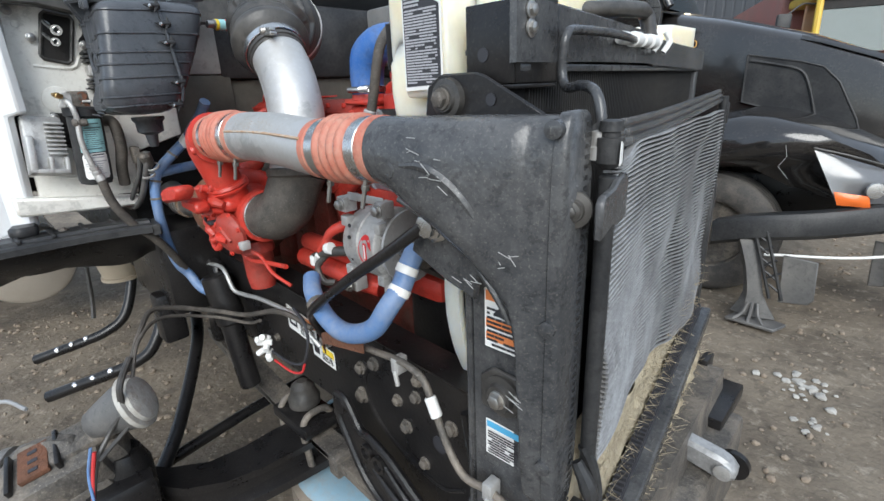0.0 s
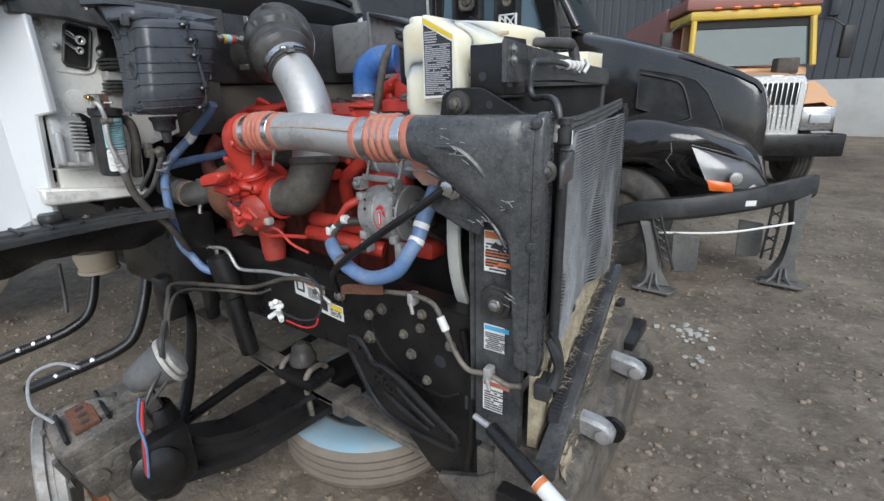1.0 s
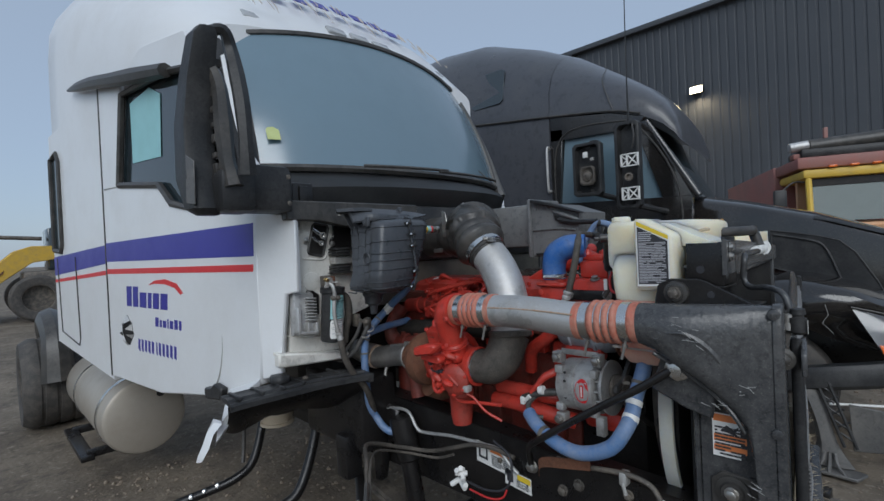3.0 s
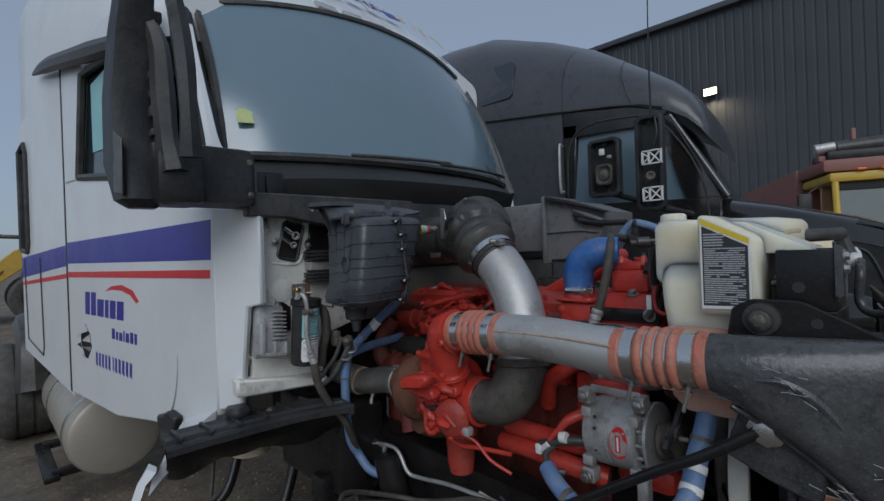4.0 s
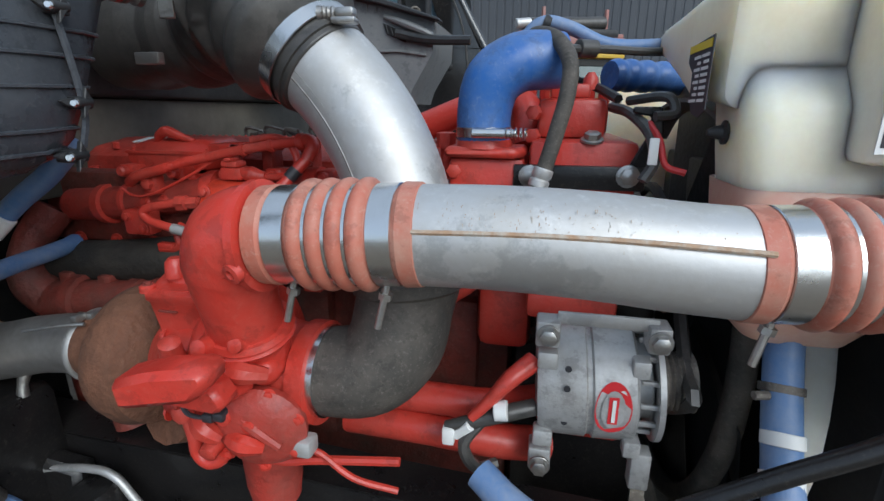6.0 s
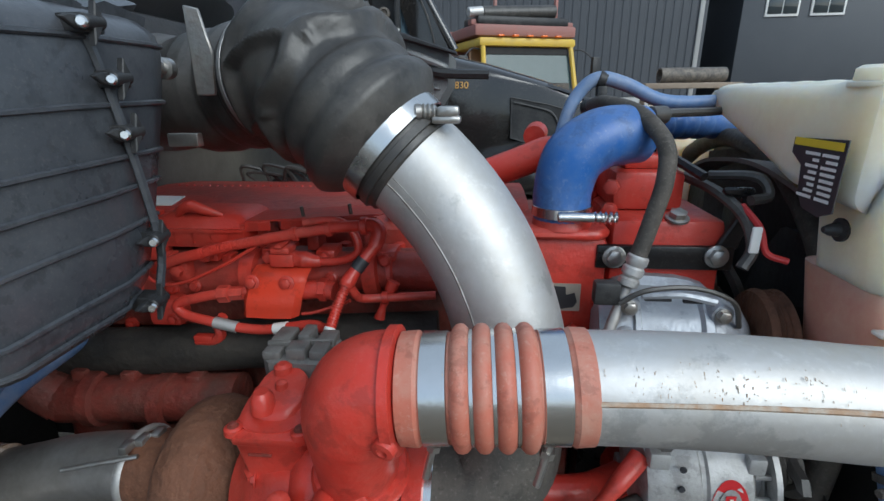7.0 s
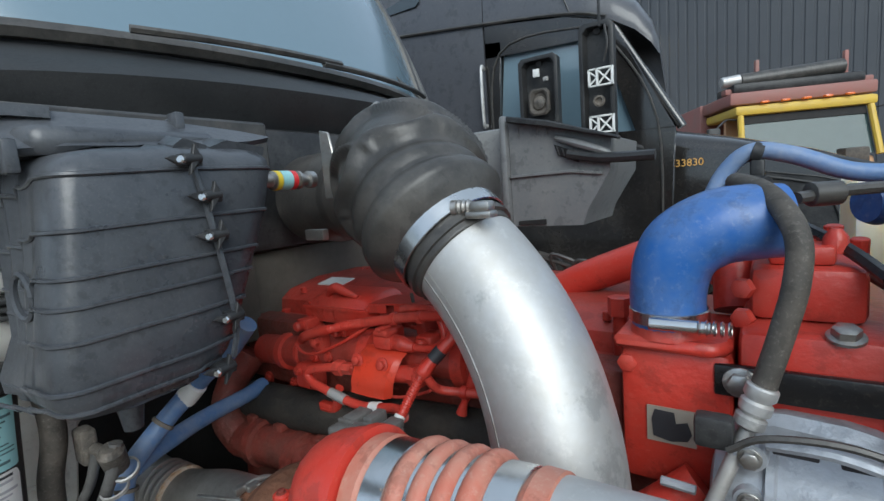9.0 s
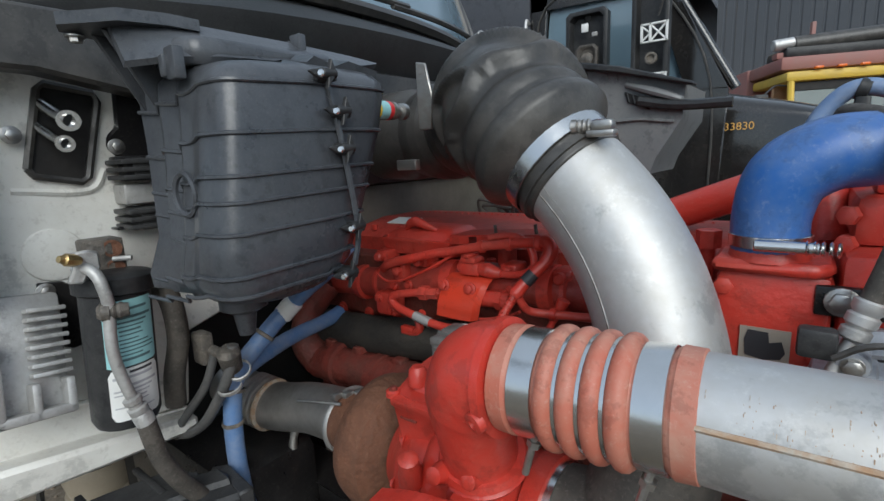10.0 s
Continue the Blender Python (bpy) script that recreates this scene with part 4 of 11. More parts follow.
    part("grille_surround", shape(prism, [(-0.42, -0.85), (0.42, -0.85), (0.45, 0.0), (0.38, 0.12), (-0.38, 0.12), (-0.45, 0.0)], (xc, 9.26, 1.72), (1, 0, 0), (0, 0.06, 1), 0.07, 0.02), "chrome", t)
    b = bmesh.new()
    box(b, (xc - 0.33, 9.17, 1.0), (xc + 0.33, 9.18, 1.72), 0.0)
    g = part("grille", b, "dark_and_shade", t)
    for i in range(9):
        px = xc - 0.3 + i * 0.075
        part("slat", shape(box, (px - 0.010, 9.145, 1.0), (px + 0.010, 9.169, 1.72), 0.004), "chrome", g)
    for s in (-1, 1):
        b = bmesh.new()
        ring_faces(b, [[(xc + s * 0.42, y, z0), (xc + s * 0.45, y, z1), (xc + s * 0.72, y, z1 + 0.02), (xc + s * 0.92, y, z1 - 0.12), (xc + s * 0.95, y, z0)] for y, z0, z1 in ((9.25, 0.95, 1.55), (9.22, 0.95, 1.40), (9.6, 1.0, 1.72), (10.3, 1.05, 1.62))], closed=False)
        part("fender", b, "ot_orange", t)
        part("headlight_surround", shape(box, (xc + s * 0.66 - 0.25, 9.15, 0.98), (xc + s * 0.66 + 0.25, 9.26, 1.36), 0.05), "chrome", t)
        part("headlight", shape(box, (xc + s * 0.68 - 0.15, 9.12, 1.10), (xc + s * 0.68 + 0.15, 9.16, 1.25), 0.04), "lens", t)
        wheel(t, (xc + s * 0.76, 9.95, 0.5), 0.5, 0.3, (1, 0, 0))
        b = bmesh.new()
        box(b, (xc + s * 1.45 - 0.1, 10.3, 2.1), (xc + s * 1.45 + 0.1, 10.4, 2.62), 0.03)
        tube(b, [(xc + s * 1.4, 10.4, 2.6), (xc + s * 1.2, 10.5, 2.75), (xc + s * 1.0, 10.6, 2.75)], 0.015, 6)
        part("mirror", b, "plastic", t)
    part("bumper", shape(box, (xc - 1.0, 8.95, 0.6), (xc + 1.02, 9.2, 0.95), 0.03), "frame", t, "heavy black steel bumper")
    part("chassis", shape(box, (xc - 0.45, 9.2, 0.5), (xc + 0.45, 16.0, 0.95), 0.02), "frame", t)
    for px in (-0.62, -0.31, 0.0, 0.31, 0.62):
        part("roof_marker", shape(box, (xc + px - 0.06, 10.44, 2.97), (xc + px + 0.06, 10.52, 3.01), 0.015), "lamp_orange", t)
    part("hood_badge", shape(box, (xc - 0.1, 9.2, 1.78), (xc + 0.1, 9.24, 1.84), 0.01), "chrome", t)
    t.matrix_basis = Matrix.Translation((-0.632, 10.84, 0)) @ Matrix.Rotation(radians(24), 4, "Z")


build_orange_truck()


def build_loader():
    """A yellow loader far behind the cab."""
    t = thing("wheel_loader", (-22, 1.5, 0), "yellow wheel loader parked far off in the yard", "loader")
    for x in (-21.6, -22.9):
        part("boom", shape(prism, [(-0.80, 0.62), (-0.62, 0.58), (0.0, 1.32), (0.85, 1.98), (1.6, 2.1), (1.6, 2.55), (0.85, 2.56), (0.4, 2.40), (-0.35, 1.66), (-0.82, 0.85)], (x, 0, 0), (0, 1, 0), (0, 0, 1), 0.16, 0.02), "yellow_loader", t, "yellow cranked loader boom")
    link = part("tilt_link", shape(prism, [(-0.28, 1.75), (0.02, 1.70), (0.05, 2.25), (-0.06, 2.55), (-0.12, 2.98), (-0.42, 3.02), (-0.45, 2.80), (-0.30, 2.45)], (-22.1, 0, 0), (0, 1, 0), (0, 0, 1), 0.3, 0.03), "yellow_loader", t)
    part("cylinder", shape(cyl, (-22.2, -0.2, 2.92), (-22.2, 1.2, 2.84), 0.07, 12), "iron", link)
    part("slot", shape(prism, [(-0.13, 1.42), (0.10, 1.66), (0.14, 1.78), (-0.08, 1.56)], (-21.43, 0, 0), (0, 1, 0), (0, 0, 1), 0.01, 0.0), "rust", t)
    b = bmesh.new()
    ring_faces(b, [[(x, -0.75, 0.5), (x, -0.70, 1.2), (x, -1.0, 1.9), (x, -1.6, 2.0), (x, -1.3, 1.3), (x, -1.5, 0.35), (x, -1.9, 0.2), (x, -1.2, 0.15)] for x in (-23.6, -20.9)])
    part("bucket", b, "rust", t, "rusty loader bucket")
    part("frame", shape(box, (-23.0, 0.6, 0.7), (-21.4, 4.8, 1.7), 0.1), "iron", t)
    part("engine_cover", shape(box, (-23.1, 2.9, 1.7), (-21.3, 5.0, 2.6), 0.12), "yellow_loader", t)
    part("cab", shape(box, (-23.0, 1.3, 1.7), (-21.5, 2.8, 3.2), 0.08), "glass", t)
    for wx in (-21.2, -23.4):
        for wy in (0.95, 3.8):
            wheel(t, (wx, wy, 0.78), 0.78, 0.55, (1, 0, 0))


build_loader()


# ---- white truck: cab ----
YC = 1.40
truck = thing("white_semi_truck", (-2.5, YC, 0), "white sleeper semi truck, hood gone, red diesel engine exposed", "truck")


def side(x):
    """The near cab wall's y at x."""
    return 0.24 + 0.12 * (x + 2.08)


SU, SV = (1, 0.12, 0), (0, 0, 1)


def side_o(off=0.0):
    """The origin for outlines in (x, z) on the near cab wall, off metres out of it."""
    return (0, side(0) - off, 0)


def build_cab():
    lower = bmesh.new()
    for poly in ([(-5.36, 1.22), (-4.02, 1.06), (-4.02, 3.12), (-5.36, 3.02)],):
        prism(lower, poly, side_o(-0.05), SU, SV, 0.05, 0.006)
    cab = part("cab_side", lower, "white", truck, "white painted sleeper side")
    # door with its window opening
    b = bmesh.new()
    for poly in ([(-4.0, 1.10), (-3.2, 1.10), (-2.46, 1.20), (-2.10, 1.31), (-2.08, 1.5), (-2.08, 2.09), (-2.45, 2.12), (-2.68, 2.15), (-2.92, 2.20), (-3.07, 2.32), (-3.69, 2.39), (-4.0, 2.40)],
                 [(-4.0, 2.40), (-3.70, 2.39), (-3.58, 2.97), (-3.62, 3.10), (-4.0, 3.13)]):
        prism(b, poly, side_o(-0.045), SU, SV, 0.06, 0.008)
    door = part("door", b, "white", truck, "dented white door with blue and red stripes")
    b = bmesh.new()
    tube(b, [(x, side(x) - 0.014, z) for x, z in ((-4.01, 1.10), (-4.01, 2.0), (-4.01, 3.12))], 0.005, 6, 4)
    part("door_gap", b, "rubber", door)
    # window seal and glass
    win = [(-3.69, 2.40), (-3.07, 2.33), (-2.92, 2.21), (-2.68, 2.16), (-2.56, 2.55), (-2.66, 2.90), (-2.95, 2.95), (-3.57, 2.97)]
    b = bmesh.new()
    tube(b, [(x, side(x) - 0.012, z) for x, z in win + win[:1]], 0.022, 6, 1, smooth=False)
    part("window_seal", b, "rubber", door)
    part("window_pane", shape(prism, win, side_o(-0.02), SU, SV, 0.008, 0), "glass", door)
    # teal sheet just outside the pane stands in for its reflection
    part("pane_reflection", shape(prism, [(-3.5, 2.52), (-3.08, 2.50), (-3.05, 2.86), (-3.2, 2.93), (-3.5, 2.9)], side_o(-0.008), SU, SV, 0.002, 0), "teal", door, "pale teal sheet painting a reflection on the glass")
    # torn black trim over the window
    b = bmesh.new()
    tube(b, [(x, side(x) - 0.03 - e, z) for x, z, e in ((-4.6, 3.24, 0.0), (-4.25, 3.18, 0.02), (-3.9, 3.12, 0.03), (-3.54, 3.05, 0.03), (-3.2, 2.99, 0.02), (-2.85, 2.93, 0.01))], [0.010, 0.034, 0.044, 0.046, 0.05, 0.04], 8, 5)
    part("rain_trim", b, "rubber", truck, "torn black trim strip over the window")
    part("upper_front", shape(prism, [(-3.62, 3.10), (-3.58, 2.97), (-2.95, 2.95), (-2.62, 2.9), (-2.72, 3.12), (-3.3, 3.2)], side_o(-0.05), SU, SV, 0.045, 0.004), "white", truck)
    # sleeper window
    b = bmesh.new()
    sw = [(-5.30, 2.02), (-5.10, 2.0), (-5.06, 2.06), (-5.06, 2.76), (-5.12, 2.84), (-5.30, 2.80)]
    tube(b, [(x, side(x) - 0.006, z) for x, z in sw + sw[:1]], 0.02, 6, 1, smooth=False)
    w = part("sleeper_window", b, "rubber", truck)
    part("pane", shape(prism, sw, side_o(-0.002), SU, SV, 0.004, 0), "glass", w)
    part("locker_seam", shape(tube, [(x, side(x) - 0.003, z) for x, z in ((-5.25, 1.95), (-5.2, 1.32), (-4.75, 1.24), (-4.72, 1.3), (-4.75, 1.95))], 0.006, 6, 1, smooth=False), "rubber", truck)
    # stripes
    def strip(name, poly, m, lift, parent):
        part(name, shape(prism, poly, side_o(lift), SU, SV, 0.002, 0), m, parent)
    strip("blue_stripe", [(-3.99, 1.90), (-2.10, 1.895), (-2.09, 2.045), (-3.99, 2.03)], "navy", 0.0152, door)
    strip("red_stripe", [(-3.99, 1.815), (-2.11, 1.825), (-2.105, 1.858), (-3.99, 1.848)], "redstripe", 0.0152, door)
    strip("blue_stripe", [(-5.35, 1.80), (-4.03, 1.89), (-4.03, 2.02), (-5.35, 1.96)], "navy", 0.0005, cab)
    strip("red_stripe", [(-5.35, 1.74), (-4.03, 1.81), (-4.03, 1.84), (-5.35, 1.765)], "redstripe", 0.0005, cab)
    # company mark as plain shapes
    b = bmesh.new()
    # each sign as a plain block with a notch, of its own width
    x = -3.66
    for w_, h_ in ((0.085, 0.130), (0.085, 0.130), (0.105, 0.095), (0.055, 0.095), (0.085, 0.095), (0.095, 0.095)):
        prism(b, [(x, 1.605), (x + w_, 1.605), (x + w_ + 0.012, 1.605 + h_), (x + 0.012, 1.605 + h_)], side_o(0.0152), SU, SV, 0.0015, 0)
        x += w_ + 0.022
    x = -3.22
    for w_, h_ in ((0.045, 0.055), (0.03, 0.042), (0.045, 0.042), (0.015, 0.055), (0.045, 0.046), (0.042, 0.055), (0.03, 0.052)):
        prism(b, [(x, 1.500), (x + w_, 1.500), (x + w_ + 0.005, 1.50 + h_), (x + 0.005, 1.50 + h_)], side_o(0.0152), SU, SV, 0.0015, 0)
        x += w_ + 0.016
    x = -3.50
    for w_ in (0.036,) * 5 + (0.0,) + (0.018,) + (0.036,) * 5:
        if w_:
            prism(b, [(x, 1.335), (x + w_ * 0.8, 1.325), (x + w_, 1.40), (x + w_ * 0.2, 1.405)], side_o(0.0152), SU, SV, 0.0015, 0)
        x += w_ + 0.016
    part("lettering", b, "navy", door, "dark blue lettering blocks")
    arc = [(-3.30, 1.745), (-3.2, 1.775), (-3.05, 1.785), (-2.9, 1.76), (-2.83, 1.71), (-2.86, 1.70), (-2.93, 1.735), (-3.05, 1.755), (-3.2, 1.757)]
    strip("red_swoosh", arc, "redstripe", 0.0152, door)
    # punched hole with bent edges
    b = bmesh.new()
    rnd = random.Random(3)
    hole = [(-3.66 + (0.075 + 0.035 * rnd.random()) * math.cos(a), 1.445 + (0.07 + 0.04 * rnd.random()) * math.sin(a)) for a in np.arange(0, 6.28, 0.55)]
    prism(b, hole, side_o(0.0152), SU, SV, 0.001, 0)
    part("torn_hole", b, "dark_and_shade", door, "jagged hole torn through the door skin")
    b = bmesh.new()
    for i in range(0, len(hole), 2):
        (x0, z0), (x1, z1) = hole[i], hole[(i + 1) % len(hole)]
        xm, zm = (x0 + x1) / 2 * 0.55 - 3.66 * 0.45, (z0 + z1) / 2 * 0.55 + 1.445 * 0.45
        q = [b.verts.new((xx, side(xx) - 0.018 - e, zz)) for xx, zz, e in ((x0, z0, 0), (x1, z1, 0), (xm, zm, 0.03))]
        b.faces.new(q)
    part("bent_flap", b, "alu", door)
    # curled door skin at the front lower corner
    b = bmesh.new()
    rows = []
    for i in range(9):
        s = i / 8
        x, y, z = lerp(-2.10, -1.92, s), lerp(0.225, -0.03, s), 1.335 - 0.05 * s - 0.05 * s * s
        rows.append([(x - 0.30 * (1 - s), y - 0.036 * (1 - s) + 0.01, z - 0.09 * (1 - s) + 0.0), (x, y, z), (x + 0.03, y - 0.02, z - 0.045), (x - 0.02, y - 0.01, z - 0.08)])
    ring_faces(b, rows, closed=False)
    part("curled_skin", b, "white", door, "bent strip of white door skin")
    b = bmesh.new()
    rows = [[(x - w, y, z), (x, y - 0.015, z), (x + w, y, z), (x, y + 0.012, z)] for x, y, z, w in ((-1.92, -0.03, 1.26, 0.045), (-1.93, -0.055, 1.22, 0.032), (-1.94, -0.07, 1.17, 0.034), (-1.945, -0.085, 1.14, 0.03), (-1.95, -0.09, 1.115, 0.012))]
    ring_faces(b, rows)
    part("hanging_strip", b, "white", door, "hanging torn white strip")
    # thin ridge in darkened primer paints the crease's shade
    part("crease", shape(tube, [(x, side(x) - 0.0145, z) for x, z in ((-2.55, 1.20), (-2.47, 1.30), (-2.43, 1.42), (-2.425, 1.52))], [0.007, 0.006, 0.004, 0.001], 6, 4), "inner_half_shaded", door, "sharp crease in the door skin")
    part("torn_clip", shape(prism, [(-2.55, 1.185), (-2.40, 1.20), (-2.38, 1.26), (-2.46, 1.275), (-2.49, 1.25), (-2.56, 1.24)], side_o(0.016), SU, SV, 0.04, 0.008), "plastic", door, "broken black plastic clip")
    # front return of the cab side
    b = bmesh.new()
    prism(b, [(-2.08, 1.34), (-1.99, 1.36), (-1.955, 1.72), (-1.90, 1.73), (-1.90, 2.07), (-2.08, 2.085)], (0, 0.245, 0), (1, 0.55, 0), (0, 0, 1), 0.03, 0.006)
    for v in b.verts:
        v.co.y += 0.55 * 2.08
    part("front_post", b, "white", truck, "white bent front post of the cab")
    # roof
    def roof_sect(x, zs, zt, inset):
        y0, y1 = side(x) + inset, 2 * YC - side(x) - inset
        pts = []
        for i in range(19):
            a = math.pi * i / 18
            c, s = math.cos(a), math.sin(a)
            e = 2 / 2.7
            pts.append((x, (y0 + y1) / 2 - (y1 - y0) / 2 * math.copysign(abs(c) ** e, c), zs + (zt - zs) * abs(s) ** e))
        return [(x, y0, 2.98), *pts, (x, y1, 2.98)]
    b = bmesh.new()
    ring_faces(b, [roof_sect(*q) for q in ((-5.38, 3.55, 4.45, 0.06), (-5.32, 3.66, 4.55, 0.02), (-5.0, 3.62, 4.52, 0.004), (-4.6, 3.52, 4.42, 0.004), (-4.2, 3.40, 4.27, 0.004), (-3.7, 3.22, 4.05, 0.004), (-3.3, 3.12, 3.86, 0.01), (-3.05, 3.11, 3.67, 0.04), (-2.88, 3.12, 3.48, 0.08), (-2.74, 3.13, 3.30, 0.14))])
    roof = part("roof", b, "white", truck, "white rounded roof with brown streaks over the windshield")
    b = bmesh.new()
    rnd = random.Random(17)
    for _ in range(46):
        y = rnd.uniform(0.55, 2.3)
        x0 = rnd.uniform(-2.98, -2.80)
        z0 = 3.46 + 0.16 * (1 - ((y - YC) / 1.1) ** 2) - 0.95 * (x0 + 2.88)
        L = rnd.uniform(0.03, 0.13)
        tube(b, [(x0, y, z0), (x0 + L * 0.5, y + 0.004, z0 - L * 0.52), (x0 + L, y + rnd.uniform(-0.01, 0.01), z0 - L * 1.1)], [0.002, rnd.uniform(0.002, 0.005), 0.001], 5, 3)
    tagged(part("streak", b, "streak", roof, "brown dried streaks"), kind="stuff")
    for y in (0.62, 1.22, 1.42, 1.62, 2.2):
        b = bmesh.new()
        box(b, (-0.04, -0.075, -0.012), (0.04, 0.075, 0.018), 0.012, Matrix.Translation((-2.86, y, 3.30 + 0.16 * (1 - ((y - YC) / 1.1) ** 2))) @ Euler((0, radians(48), 0)).to_matrix().to_4x4())
        part("marker_lamp", b, "lens", roof, "clear roof marker lamp")
    b = bmesh.new()
    for i in range(7):
        y = 0.85 + i * 0.17
        box(b, (-0.06, -0.055, 0), (0.06, 0.055, 0.006), 0.0, Matrix.Translation((-3.02, y, 3.600 + 0.10 * (1 - ((y - YC) / 0.9) ** 2))) @ Euler((0, radians(42), 0)).to_matrix().to_4x4())
    part("lettering", b, "navy", roof, "blue lettering blocks on the roof")
    # windshield
    def glass_row(s, grow=0.0):
        y = lerp(0.40 - grow, 2 * YC - 0.40 + grow, s)
        bow = 0.26 * (1 - abs(2 * s - 1) ** 2.2)
        out = []
        for i in range(6):
            q = i / 5
            out.append((lerp(-2.42 + bow, -2.80 + bow * 0.75, q) + 0.05 * math.sin(math.pi * q), y + (0.02 * q if s < 0.5 else -0.02 * q), lerp(2.36 - grow, 3.20 + grow + 0.10 * (1 - (2 * s - 1) ** 2), q)))
        return out
    b = bmesh.new()
    ring_faces(b, [glass_row(i / 18) for i in range(19)], closed=False)
    # the glass colour already carries a painted sky reflection
    ws = part("windshield", b, "windshield", truck, "curved tinted windshield, sky reflection painted in as pale blue")
    rim = [glass_row(i / 18)[0] for i in range(19)] + [glass_row(1)[k] for k in range(1, 6)] + [glass_row(1 - i / 18)[5] for i in range(1, 19)] + [glass_row(0)[5 - k] for k in range(1, 6)]
    part("windshield_seal", shape(tube, rim, 0.022, 6, 1, smooth=False), "rubber", ws)
    st = Vector(glass_row(0.045)[1])
    part("sticker", shape(prism, [(0, 0), (0.068, 0), (0.068, 0.06), (0.04, 0.08), (0.012, 0.075), (0, 0.06)], st + Vector((0.02, -0.035, -0.02)), (0.35, 0.93, 0), (-0.35, 0, 0.93), 0.002, 0), "sticker_paper", ws, "pale yellow-green inspection sticker")
    # plain block fills the cab, its dimness put into the colour
    part("dark_interior", shape(box, (-5.3, 0.25, 1.3), (-3.3, 2.5, 3.0), 0.02), "dark_and_shade", truck)
    part("rear_wall", shape(box, (-5.42, side(-5.36) + 0.06, 1.2), (-5.36, 2 * YC - side(-5.36) - 0.06, 3.0), 0.01), "white", truck)
    part("far_side", shape(prism, [(-5.36, 1.22), (-2.3, 1.22), (-2.46, 2.30), (-2.98, 3.12), (-5.36, 3.12)], (0, 2 * YC - side(0) - 0.05, 0), (1, -0.12, 0), (0, 0, 1), 0.05, 0.004), "white", truck)
    # black A-pillar, cowl and wiper tray
    b = bmesh.new()
    tube(b, [(-2.36, 0.36, 2.10), (-2.44, 0.35, 2.45), (-2.60, 0.34, 2.8), (-2.78, 0.36, 3.14)], [0.06, 0.05, 0.045, 0.035], 8, 4)
    part("a_pillar", b, "plastic", truck)
    part("a_pillar", shape(tube, [(-2.40, 2 * YC - 0.37, 2.28), (-2.58, 2 * YC - 0.36, 2.7), (-2.80, 2 * YC - 0.38, 3.14)], [0.05, 0.045, 0.035], 8, 4), "grey_plastic", truck)
    part("pillar_trim", shape(tube, [(-2.30, 0.33, 2.32), (-2.36, 0.33, 2.42), (-2.52, 0.325, 2.8), (-2.60, 0.33, 2.98)], [0.045, 0.028, 0.022, 0.018], 6, 4), "white", truck, "white painted pillar edge")
    rows = []
    for i in range(19):
        s = i / 18
        g = Vector(glass_row(s, 0.03)[0])
        out = 0.30 * (1 - abs(2 * s - 1) ** 4)
        rows.append([g + Vector((-0.05, 0, 0.02)), g + Vector((0.03 + out * 0.3, 0, -0.05)), g + Vector((0.02 + out * 0.55, 0, -0.09)), g + Vector((out * 0.55, 0, -0.14)), g + Vector((out * 0.30 - 0.02, 0, -0.26)), g + Vector((-0.2, 0, -0.30))])
    b = bmesh.new()
    ring_faces(b, rows, closed=False)
    part("cowl", b, "cowl_plastic", truck, "black plastic cowl under the windshield")
    b = bmesh.new()
    for k, (s0, s1) in enumerate(((0.25, 0.56), (0.52, 0.9))):
        line = [Vector(glass_row(lerp(s0, s1, i / 5), 0.0)[0]) + Vector((0.06, 0, 0.012 + 0.012 * i / 5)) for i in range(6)]
        tube(b, line, 0.010, 6, 3)
    a = Vector(glass_row(0.86)[0]) + Vector((0.06, 0, 0.0))
    tube(b, [a, a + Vector((-0.08, -0.1, 0.12)), a + Vector((-0.16, -0.2, 0.24))], 0.004, 5, 3)
    part("wiper", b, "rubber", truck, "black wiper arms on the cowl")
    # mirror: black arm and folded housing
    m = bmesh.new()
    ring_faces(m, [[(x - w, y - d, z), (x - w * 0.5, y - d * 1.35, z), (x + w * 0.7, y - d * 1.1, z), (x + w, y - d * 0.4, z), (x + w * 0.9, y + d, z), (x - w * 0.8, y + d, z)] for x, y, z, w, d in ((-1.90, -0.03, 2.060, 0.03, 0.03), (-1.91, -0.04, 2.085, 0.062, 0.045), (-1.94, -0.05, 2.20, 0.070, 0.050), (-1.945, -0.05, 2.40, 0.062, 0.048), (-1.90, -0.045, 2.58, 0.055, 0.044), (-1.84, -0.04, 2.72, 0.046, 0.038), (-1.82, -0.035, 2.75, 0.028, 0.024))])
    mir = part("mirror_arm", m, "plastic", truck, "tall black mirror arm with its glass missing")
    part("grey_patch", shape(prism, [(-0.03, 0.02), (0.035, 0.01), (0.04, 0.17), (-0.02, 0.20)], (-1.875, -0.098, 2.085), (1, 0.15, 0), (0, 0, 1), 0.004, 0.002), "grey_plastic", mir, "bare grey inner face")
    b = bmesh.new()
    tube(b, [(-1.83, -0.03, 2.74), (-1.80, 0.02, 2.75), (-1.815, 0.05, 2.69), (-1.78, 0.055, 2.58), (-1.745, 0.055, 2.46), (-1.73, 0.055, 2.32), (-1.74, 0.06, 2.20)], [0.020, 0.022, 0.026, 0.030, 0.030, 0.026, 0.035], 6, 5)
    part("inner_strut", b, "plastic", mir)
    b = bmesh.new()
    tube(b, [(-1.87, -0.02, 2.66), (-1.84, 0.01, 2.55), (-1.83, 0.015, 2.40), (-1.82, 0.02, 2.26), (-1.80, 0.03, 2.16)], [0.02, 0.028, 0.034, 0.03, 0.04], 6, 5)
    part("inner_web", b, "rubber", mir, "torn inner web")
